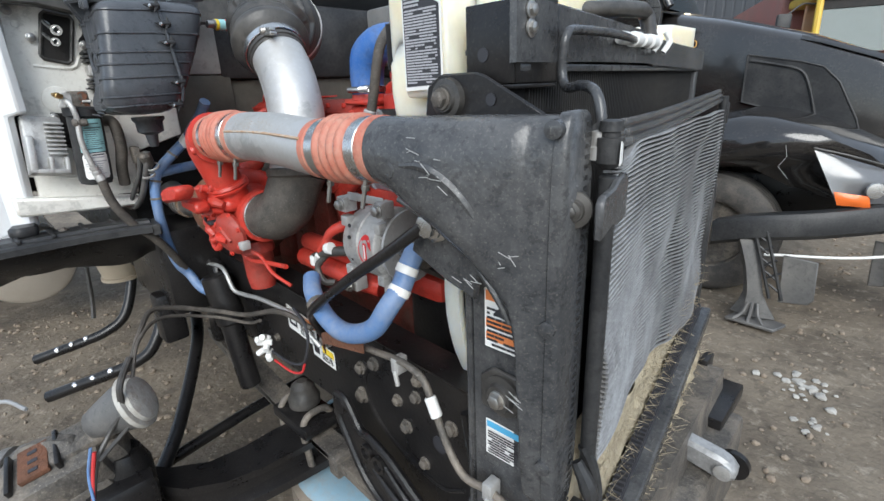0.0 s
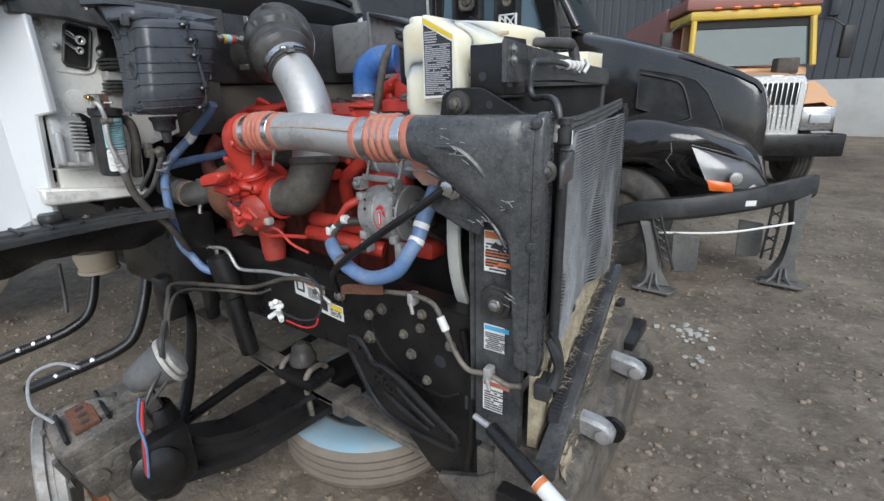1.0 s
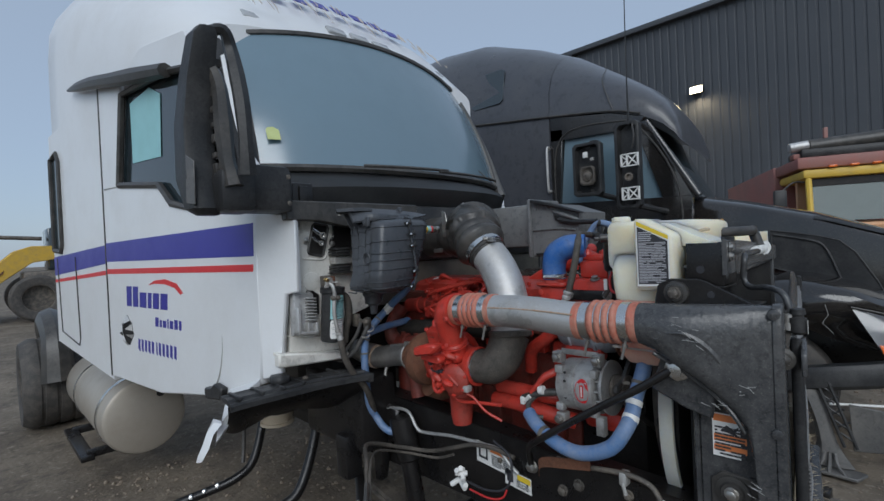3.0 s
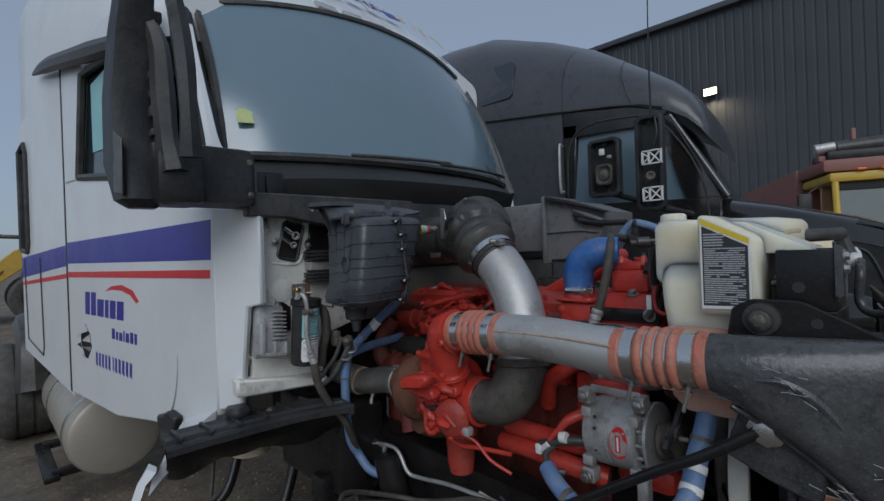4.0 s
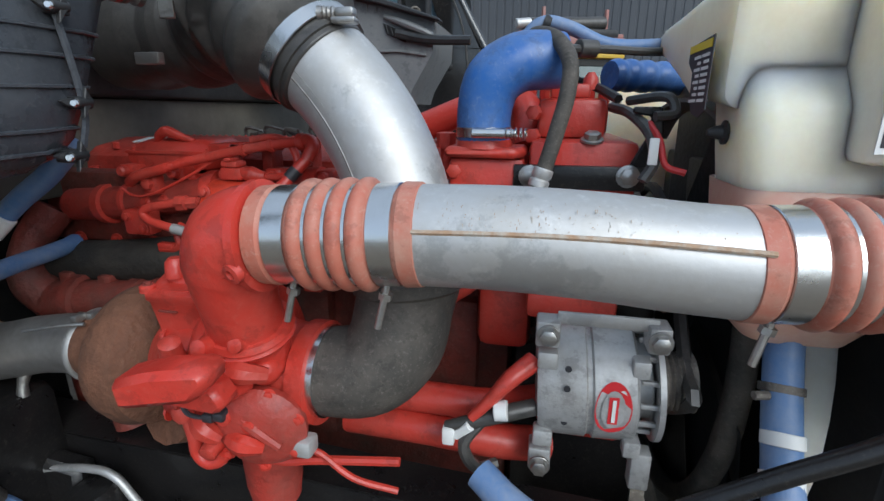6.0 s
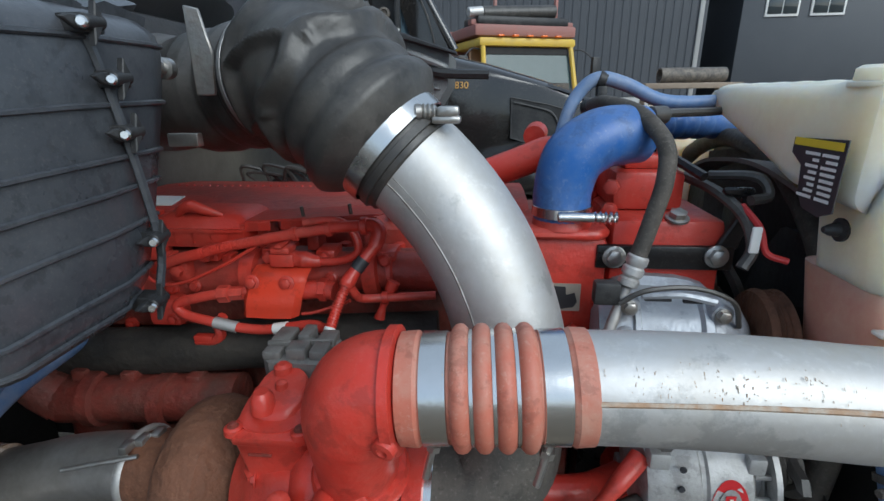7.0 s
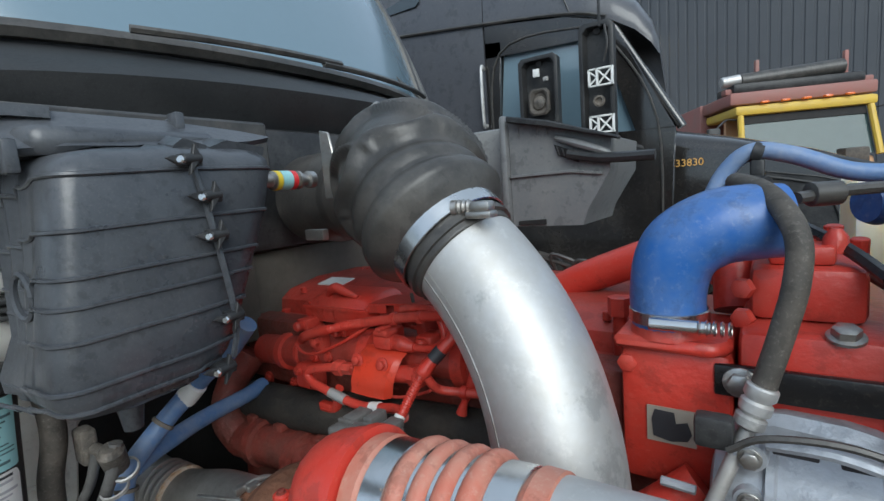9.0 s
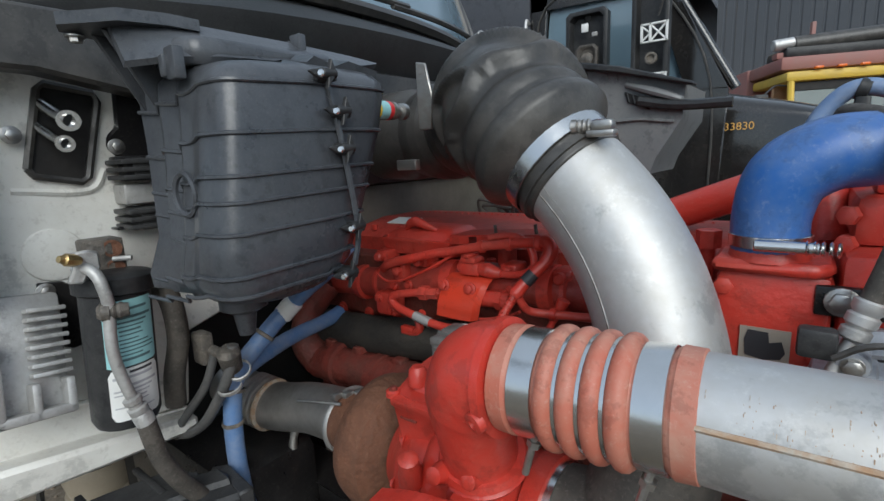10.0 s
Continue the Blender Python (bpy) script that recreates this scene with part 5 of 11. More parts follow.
    part("mirror_mount", shape(box, (-1.93, -0.02, 2.065), (-1.79, 0.12, 2.235), 0.03), "plastic", mir)
    part("mirror_mount", shape(box, (-1.99, 0.10, 2.075), (-1.83, 0.285, 2.265), 0.02), "plastic", mir)
    part("mount_plate", shape(box, (-1.97, 0.287, 2.08), (-1.87, 0.305, 2.25), 0.006), "plastic", mir)
    for z in (2.11, 2.22):
        part("bolt", shape(hexbolt, (-1.84, 0.27, z), (1, -0.2, 0), 0.011, 1.3), "iron", mir)
    b = bmesh.new()
    box(b, (-1.99, 0.34, 2.08), (-1.93, 0.44, 2.215), 0.008)
    box(b, (-1.935, 0.365, 2.10), (-1.915, 0.41, 2.20), 0.005)
    part("hinge_bracket", b, "frame", mir, "black hinge bracket beside the firewall")
    b = bmesh.new()
    rnd = random.Random(8)
    for i in range(9):
        z = 2.16 + i * 0.058
        box(b, (-1.88, -0.015, z), (-1.845, 0.025, z + rnd.uniform(0.02, 0.04)), 0.005)
    part("clip", b, "rubber", mir)
    return door


build_cab()


def build_firewall():
    b = bmesh.new()
    prism(b, [(0.31, 1.445), (0.605, 1.42), (0.625, 1.57), (0.80, 1.62), (0.80, 2.115), (0.36, 2.10)], (-2.01, 0, 0), (0, 1, 0), (0, 0, 1), 0.03, 0.004)
    fw = part("firewall", b, "inner", truck, "cream painted bare firewall, dusty")
    # near-black block added to stand in for shade behind the engine
    part("dark_backing", shape(box, (-2.6, 1.05, 1.2), (-2.08, 2.5, 2.15), 0.01), "dark_and_shade", truck)
    # panels behind the air box and engine use primer with shade painted in
    part("firewall", shape(box, (-2.06, 0.803, 1.60), (-2.005, 1.045, 1.838), 0.006), "inner_shaded", truck)
    # second added block, painted near-black for the shade below the firewall
    part("dark_backing", shape(box, (-2.5, 0.612, 1.0), (-2.14, 1.045, 1.60), 0.01), "dark_and_shade", truck)
    part("cowl_edge", shape(prism, [(0.28, 2.044), (0.44, 2.040), (0.58, 2.014), (0.80, 2.010), (1.04, 2.02), (1.04, 2.13), (0.28, 2.13)], (-1.935, 0, 0), (0, 1, 0), (0, 0, 1), 0.05, 0.006), "rubber", truck, "black weather strip and cowl edge above the firewall")
    part("firewall", shape(box, (-2.06, 0.803, 1.842), (-2.005, 1.045, 2.11), 0.006), "inner_half_shaded", truck)
    part("firewall", shape(box, (-2.10, 1.05, 1.62), (-2.03, 2.4, 1.82), 0.01), "inner_shaded", truck)
    part("cowl_underside", shape(box, (-2.12, 1.0, 1.822), (-2.0, 2.4, 2.14), 0.02), "plastic", truck)
    # sill steps below
    b = bmesh.new()
    prism(b, [(0.24, 1.405), (0.60, 1.378), (0.60, 1.412), (0.24, 1.468)], (-1.985, 0, 0), (0, 1, 0), (0, 0, 1), 0.05, 0.008)
    tube(b, [(-1.985, 0.24, 1.462), (-1.985, 0.42, 1.436), (-1.985, 0.60, 1.408)], 0.008, 6)
    tube(b, [(-1.99, 0.30, 1.53), (-1.978, 0.42, 1.505), (-1.978, 0.58, 1.482)], 0.005, 6)
    part("firewall_sill", b, "inner", fw)
    # pressed ribs and domes
    b = bmesh.new()
    lathe(b, (-1.981, 0.437, 1.765), (1, 0, 0), [(0, 0.045), (0.004, 0.042), (0.007, 0.03), (0.008, 0.001)], 24)
    lathe(b, (-1.981, 0.385, 1.995), (1, 0, 0), [(0, 0.012), (0.004, 0.010), (0.005, 0.001)], 16)
    tube(b, [(-1.982, 0.40, 1.872), (-1.98, 0.50, 1.865), (-1.98, 0.53, 1.90)], 0.006, 6)
    part("pressing", b, "inner", fw)
    # service opening with two line ends
    hole = [(0.425, 1.905), (0.432, 1.893), (0.494, 1.880), (0.504, 1.888), (0.536, 2.012), (0.530, 2.026), (0.466, 2.036), (0.456, 2.027)]
    o = part("service_opening", shape(prism, hole, (-1.981, 0, 0), (0, 1, 0), (0, 0, 1), 0.003, 0), "dark_and_shade", fw, "dark rubber-rimmed opening in the firewall")
    b = bmesh.new()
    tube(b, [(-1.976, y, z) for y, z in hole + hole[:1]], 0.006, 6, 1, smooth=False)
    part("rubber_rim", b, "rubber", o)
    for y, z, r in ((0.478, 1.976, 0.016), (0.468, 1.941, 0.013)):
        b = bmesh.new()
        tube(b, [(-1.978, y - 0.02, z + 0.03), (-1.95, y - 0.008, z + 0.01), (-1.925, y, z)], r * 0.62, 10, 5)
        lathe(b, (-1.93, y, z), (1, -0.25, -0.1), [(0, r * 0.6), (0.0, r), (0.005, r), (0.005, r * 0.55), (-0.01, r * 0.45)], 20, False)
        part("line_end", b, "steel", o, "open metal air-conditioning line end")
    b = bmesh.new()
    prism(b, [(0.535, 1.935), (0.550, 1.918), (0.66, 1.905), (0.66, 2.05), (0.575, 2.045), (0.558, 2.03), (0.553, 1.97), (0.538, 1.955)], (-1.975, 0, 0), (0, 1, 0), (0, 0, 1), 0.012, 0.004)
    box(b, (-1.97, 0.535, 1.905), (-1.94, 0.70, 1.92), 0.003)
    box(b, (-1.97, 0.52, 1.795), (-1.94, 0.70, 1.80), 0.003)
    prism(b, [(0.402, 1.672), (0.399, 1.628), (0.434, 1.606), (0.462, 1.61), (0.465, 1.70), (0.437, 1.722), (0.405, 1.726), (0.402, 1.70)], (-1.975, 0, 0), (0, 1, 0), (0, 0, 1), 0.01, 0.002)
    part("bracket", b, "frame", fw, "black bracket plates")
    part("wiring_block", shape(box, (-1.975, 0.535, 1.838), (-1.925, 0.66, 1.872), 0.004), "cast", fw)
    b = bmesh.new()
    for y, z in ((0.549, 1.937), (0.413, 1.711), (0.412, 1.653), (0.412, 1.956), (0.372, 2.03), (0.364, 1.686)):
        hexbolt(b, (-1.965, y, z), (1, 0, 0), 0.008, 1.7)
    part("bolt", b, "zinc", fw)
    # finned control-module bracket
    b = bmesh.new()
    m = Matrix.Translation((-1.93, 0.36, 1.63)) @ Euler((radians(-8), radians(-12), radians(6))).to_matrix().to_4x4()
    box(b, (-0.03, -0.05, -0.10), (0.01, 0.055, 0.09), 0.008, m)
    box(b, (0.0, -0.05, -0.10), (0.035, -0.03, 0.02), 0.004, m)
    box(b, (0.0, 0.0, -0.10), (0.035, 0.012, -0.045), 0.004, m)
    box(b, (0.0, 0.042, -0.10), (0.035, 0.055, -0.045), 0.004, m)
    box(b, (0.0, -0.05, -0.10), (0.035, 0.055, -0.085), 0.004, m)
    part("module_bracket", b, "cast", fw, "broken cast aluminium module bracket")
    for i in range(8):
        z = 0.06 - i * 0.014
        part("fin", shape(box, (0.0, 0.005, z), (0.03, 0.055, z + 0.007), 0.002, m), "cast", fw)
    return fw


firewall = build_firewall()


def build_drier():
    top, foot, r = Vector((-1.868, 0.480, 1.742)), Vector((-1.872, 0.464, 1.490)), 0.050
    dn = (foot - top).normalized()

    def wrap(a0, a1, z0, z1, lift, n=10, corner=0.0):
        """A patch laid round the canister between two angles and two depths."""
        c = bmesh.new()
        rows = []
        for i in range(n + 1):
            q = lerp(a0, a1, i / n)
            e = min(i, n - i) / n * (a1 - a0) * r
            k = max(0.0, corner - e) if corner else 0.0
            k = corner - math.sqrt(max(0.0, corner ** 2 - k ** 2)) if corner else 0.0
            o = Vector((math.cos(q), math.sin(q), 0)) * (r + lift)
            rows.append([top + dn * (z1 - k) + o, top + dn * (z0 + k) + o])
        ring_faces(c, rows, closed=False)
        return c
    d = bmesh.new()
    lathe(d, top, dn, [(0, 0.030), (0.003, 0.052), (0.006, 0.056), (0.030, 0.056), (0.034, r - 0.001), (0.238, r - 0.001), (0.250, r - 0.006), (0.254, r - 0.02)], 36)
    dr = part("receiver_drier", d, "plastic", truck, "black canister with a teal and a white label")
    for z0, z1, a0, a1, mm, cr in ((0.040, 0.145, -0.72, 0.80, "teal", 0.002), (0.148, 0.232, -0.72, 0.80, "label", 0.010)):
        lab = part("paper_label", wrap(a0, a1, z0, z1, 0.0006, 16, cr), mm, dr)
        rnd = random.Random(5)
        z = z0 + 0.012
        while z < z1 - 0.012:
            h = rnd.choice((0.0022, 0.003, 0.0042))
            s0 = a0 + rnd.choice((0.12, 0.12, 0.40))
            part("print", wrap(s0, s0 + (a1 - s0 - 0.1) * rnd.uniform(0.55, 1), z, z + h, 0.0011, 8), "teal_ink" if mm == "teal" else "print_grey", lab)
            z += h + rnd.choice((0.004, 0.005, 0.009))
    part("arrow_mark", wrap(-0.15, 0.55, 0.152, 0.156, 0.0013, 6), "ink", dr)
    b = bmesh.new()
    box(b, (-1.935, 0.455, 1.722), (-1.885, 0.508, 1.790), 0.004)
    blk = part("valve_block", b, "iron", dr, "dark valve block with two rusty ports")
    for y, z in ((0.490, 1.774), (0.490, 1.742)):
        part("port", shape(lathe, (-1.885, y, z), (1, -0.2, 0), [(0, 0.014), (0.002, 0.014), (0.002, 0.010), (-0.008, 0.008)], 16), "rust", blk)
    part("lock_pin", shape(cyl, (-1.884, 0.488, 1.757), (-1.868, 0.510, 1.757), 0.0045, 10), "cast", blk)
    part("line_bracket", shape(prism, [(0.410, 1.742), (0.428, 1.738), (0.436, 1.752), (0.452, 1.756), (0.452, 1.782), (0.440, 1.786), (0.416, 1.784), (0.420, 1.764)], (-1.83, 0, 0), (0, 1, 0), (0, 0, 1), 0.012, 0.003), "cast", dr)
    part("brass_fitting", shape(lathe, (-1.812, 0.418, 1.776), (0.3, -1, 0.3), [(-0.010, 0.006), (-0.002, 0.009), (0.010, 0.009), (0.012, 0.006), (0.018, 0.005)], 8), "yellow_metal", dr)
    b = bmesh.new()
    tube(b, [(-1.835, 0.425, 1.760), (-1.818, 0.434, 1.759), (-1.806, 0.441, 1.748), (-1.802, 0.445, 1.725), (-1.803, 0.447, 1.700), (-1.803, 0.443, 1.665), (-1.804, 0.442, 1.630), (-1.804, 0.446, 1.595), (-1.803, 0.455, 1.55)], 0.0085, 12, 6)
    ml = part("metal_line", b, "cast", dr, "bent aluminium refrigerant line")
    part("charge_port", shape(lathe, (-1.806, 0.444, 1.694), (0.35, 0.9, -0.05), [(-0.012, 0.008), (-0.006, 0.014), (0.004, 0.015), (0.005, 0.011), (0.009, 0.013), (0.013, 0.011), (0.017, 0.013), (0.022, 0.011), (0.028, 0.010), (0.028, 0.006), (0.022, 0.004)], 16), "iron", ml, "dull threaded charging port")
    part("crimp", shape(lathe, (-1.803, 0.453, 1.555), (0.05, 0.28, -1.0), [(0, 0.009), (0.002, 0.013), (0.010, 0.013), (0.012, 0.0105), (0.018, 0.0105), (0.020, 0.014), (0.028, 0.014), (0.030, 0.0125), (0.036, 0.0145), (0.050, 0.0145), (0.051, 0.012)], 18), "cast", ml)
    b = bmesh.new()
    tube(b, [(-1.801, 0.466, 1.510), (-1.800, 0.471, 1.472), (-1.800, 0.479, 1.432), (-1.797, 0.498, 1.385), (-1.80, 0.528, 1.335), (-1.80, 0.575, 1.28), (-1.82, 0.62, 1.21), (-1.86, 0.67, 1.12)], 0.0145, 14, 6)
    part("rubber_hose", b, "rubber_grey", dr, "dusty rubber refrigerant hose")


build_drier()


def build_air_box():
    """The ribbed black housing that hangs on the firewall beside the engine."""
    levels = [(2.030, -0.03, 0.76, 0.085), (2.027, -0.01, 0.78, 0.045), (2.018, 0.0, 0.79, 0.018), (2.004, 0.004, 0.797, 0.004), (1.985, 0.006, 0.795, 0.0), (1.93, 0.012, 0.778, 0.0), (1.80, 0.032, 0.718, 0.0), (1.75, 0.038, 0.690, 0.0), (1.728, 0.028, 0.672, 0.006), (1.712, 0.0, 0.655, 0.03)]

    def ring(z, g, right, ins, lift=0.0):
        """One level of the housing: pleated flank, rounded corner, plain face."""
        pts = []
        flare = min(1.0, max(0.0, (1.81 - z) / 0.07)) * min(1.0, max(0.0, (z - 1.705) / 0.02))
        deep = min(1.0, max(0.0, (2.02 - z) / 0.05))
        for i in range(37):
            f = i / 36
            w = f * 3.0 % 1.0 if f < 1 else 1.0
            saw = w / 0.82 if w < 0.82 else (1 - w) / 0.18
            fold = (0.003 + 0.011 * saw) * min(1, (1 - f) * 6) * deep
            wave = -(0.010 * saw + 0.020 * (1 - f)) * min(1, (1 - f) * 4) if lift else 0.0
            pts.append((lerp(-1.742, -1.585, f), lerp(lerp(0.507, 0.480, flare), 0.520 - g, f) + (ins * f if lift else ins) + fold * (1 - f) ** 0.5 - lift, z + wave))
        cx, cy, r = -1.566 + 0.3 * g - ins, 0.552 - g + ins, 0.031 + lift
        pts += [(cx + r * math.cos(a), cy + r * math.sin(a), z) for a in (math.radians(q) for q in (-75, -55, -35, -15))]
        fx = -1.535 + 0.3 * g - ins + lift
        pts += [(fx, 0.590 - g * 0.7 + ins, z + 0.002), (fx + 0.003, 0.63, z + 0.004), (fx - 0.002, right - 0.04, z + 0.006), (fx - 0.010, right - 0.014, z + 0.006), (fx - 0.035, right, z + 0.006)]
        return pts
    b = bmesh.new()
    ring_faces(b, [ring(*q) + [(-1.90, q[2] + 0.04, q[0]), (-1.90, 0.66, q[0])] for q in levels])
    bx = part("air_box", b, "box_plastic", truck, "ribbed black plastic housing on the firewall", 50)
    for z in (1.992, 1.932, 1.882, 1.851, 1.814, 1.763, 1.737):
        for hi, lo in zip(levels, levels[1:]):
            if hi[0] >= z > lo[0]:
                f = (hi[0] - z) / (hi[0] - lo[0])
                part("rib", shape(tube, ring(z, lerp(hi[1], lo[1], f), lerp(hi[2], lo[2], f), lerp(hi[3], lo[3], f), 0.002), 0.0028, 6, 1, smooth=False), "box_plastic", bx)
    part("moulded_boss", shape(tube, [(-1.620 + 0.020 * math.cos(q), 0.4965 + 0.003 * math.cos(q), 1.862 + 0.026 * math.sin(q)) for q in (2 * math.pi * k / 20 for k in range(21))], 0.004, 6, 1, caps=False), "box_plastic", bx)
    # slotted blocks between the flank and the firewall
    for z in (1.896, 1.812):
        b = bmesh.new()
        for k in range(3):
            box(b, (-1.975, 0.530, z - 0.016 + k * 0.013), (-1.90, 0.605, z - 0.008 + k * 0.013), 0.002)
        box(b, (-1.975, 0.548, z - 0.018), (-1.905, 0.605, z + 0.02), 0.003)
        part("mount_block", b, "plastic", bx)
    # lip that rises behind the shoulder, and its long arm
    b = bmesh.new()
    lip = [(0.468, -1.705, 2.082, -1.665, 2.018), (0.50, -1.69, 2.081, -1.632, 2.022), (0.56, -1.68, 2.079, -1.61, 2.026), (0.69, -1.662, 2.074, -1.597, 2.029), (0.785, -1.625, 2.060, -1.592, 2.038), (0.824, -1.602, 2.050, -1.598, 2.046)]
    ring_faces(b, [[(x0, y, z0), (x0 + 0.007, y, z0 + 0.002), (x1 + 0.006, y, z1 + 0.004), (x1, y, z1 - 0.003)] for y, x0, z0, x1, z1 in lip])
    part("top_lip", b, "box_plastic", bx)
    b = bmesh.new()
    ring_faces(b, [[(x0, y0, z), (x1, y1, z + 0.004), (x1, y1, z + 0.018), (x0, y0, z + 0.014)] for x0, y0, x1, y1, z in ((-1.735, 0.430, -1.718, 0.424, 2.062), (-1.752, 0.470, -1.688, 0.446, 2.062), (-1.770, 0.520, -1.656, 0.466, 2.062), (-1.760, 0.556, -1.648, 0.520, 2.064), (-1.742, 0.590, -1.650, 0.560, 2.064))])
    part("mounting_arm", b, "box_plastic", bx)
    part("top_collar", shape(prism, [(-1.74, 0.530), (-1.66, 0.505), (-1.61, 0.53), (-1.60, 0.74), (-1.90, 0.76)], (0, 0, 2.020), (1, 0, 0), (0, 1, 0), 0.034, 0.008), "box_plastic", bx)
    for x in (-1.735, -1.70):
        part("gusset", shape(prism, [(0.462, 2.064), (0.56, 2.064), (0.552, 1.965), (0.520, 1.955)], (x, 0, 0), (0, 1, 0), (0, 0, 1), 0.006, 0.002), "box_plastic", bx)
    part("flange_screw", shape(hexbolt, (-1.735, 0.446, 2.060), (0, 0, -1), 0.008, 1.4), "zinc", bx)
    for q in ((-1.625, 0.497, 1.998), (-1.655, 0.700, 2.048)):
        b = bmesh.new()
        box(b, q, (q[0] + 0.024, q[1] + 0.014, q[2] + 0.038), 0.003)
        box(b, (q[0] - 0.008, q[1] - 0.004, q[2] + 0.004), (q[0] + 0.004, q[1] + 0.018, q[2] + 0.030), 0.003)
        part("lip_clip", b, "box_plastic", bx)
    for y0, y1 in ((0.705, 0.79), (0.655, 0.70)):
        b = bmesh.new()
        ring_faces(b, [[(-1.605, y, 2.022), (-1.565, y, 2.018), (-1.560, y, 2.018 + h), (-1.600, y, 2.026 + h)] for y, h in ((y0, 0.010), (lerp(y0, y1, 0.3), 0.020), (y1, 0.012))])
        part("scoop_lid", b, "box_plastic", bx)
    # seam with clips and screws on the face
    part("seam", shape(tube, [(-1.532, 0.662, 2.0), (-1.525, 0.672, 1.93), (-1.518, 0.684, 1.80), (-1.522, 0.676, 1.745)], 0.0045, 6, 4), "box_plastic", bx)
    for y, z in ((0.652, 2.006), (0.672, 1.960), (0.674, 1.910), (0.681, 1.800), (0.660, 1.735)):
        b = bmesh.new()
        cyl(b, (-1.514, y - 0.012, z), (-1.516, y + 0.012, z + 0.002), 0.0068, 12)
        prism(b, [(y - 0.030, z + 0.002), (y - 0.022, z + 0.005), (y - 0.008, z + 0.006), (y - 0.008, z - 0.008), (y - 0.020, z - 0.004)], (-1.521, 0, 0), (0, 1, 0), (0, 0, 1), 0.005, 0.001)
        prism(b, [(y + 0.004, z + 0.020), (y + 0.012, z + 0.002), (y - 0.006, z - 0.020), (y - 0.002, z)], (-1.517, 0, 0), (0, 1, 0), (0, 0, 1), 0.007, 0.001)
        box(b, (-1.54, y - 0.010, z - 0.008), (-1.514, y + 0.014, z + 0.008), 0.002)
        part("seam_clip", b, "plastic", bx)
        part("screw", shape(lathe, (-1.513, y - 0.012, z - 0.001), (0.5, -1, 0.1), [(0, 0.0052), (0.004, 0.0052), (0.006, 0.0035), (0.006, 0.0)], 12), "steel", bx)
    # drain cup below
    b = bmesh.new()
    lathe(b, (-1.78, 0.64, 1.70), (0, 0, -1), [(0, 0.05), (0.01, 0.05), (0.02, 0.042), (0.05, 0.04), (0.06, 0.02), (0.10, 0.014)], 20)
    part("drain_cup", b, "box_plastic", bx)
    # sensor with a coloured band
    b = bmesh.new()
    lathe(b, (-1.66, 0.848, 1.985), (0, 1, 0), [(0, 0.012), (0.02, 0.012), (0.022, 0.017), (0.082, 0.017), (0.078, 0.012), (0.10, 0.010), (0.102, 0.016), (0.115, 0.016)], 20)
    s = part("restriction_gauge", b, "zinc", bx, "small gauge with a coloured band")
    for y, w, m in ((0.873, 0.010, "yellow"), (0.884, 0.022, "teal"), (0.907, 0.010, "redstripe"), (0.918, 0.006, "iron")):
        part("band", shape(lathe, (-1.66, y, 1.985), (0, 1, 0), [(0, 0.0172), (0.0005, 0.0178), (w - 0.0005, 0.0178), (w, 0.0172)], 20, False), m, s)
    b = bmesh.new()
    prism(b, [(0, -0.04), (0.030, -0.04), (0.034, 0.02), (0.022, 0.08), (0.0, 0.085)], (-1.61, 0.95, 1.985), (1, 0.1, 0), (0, 0, 1), 0.006, 0.002)
    box(b, (-1.66, 0.93, 1.87), (-1.61, 0.945, 1.89), 0.002)
    part("tab", b, "zinc", bx)


build_air_box()


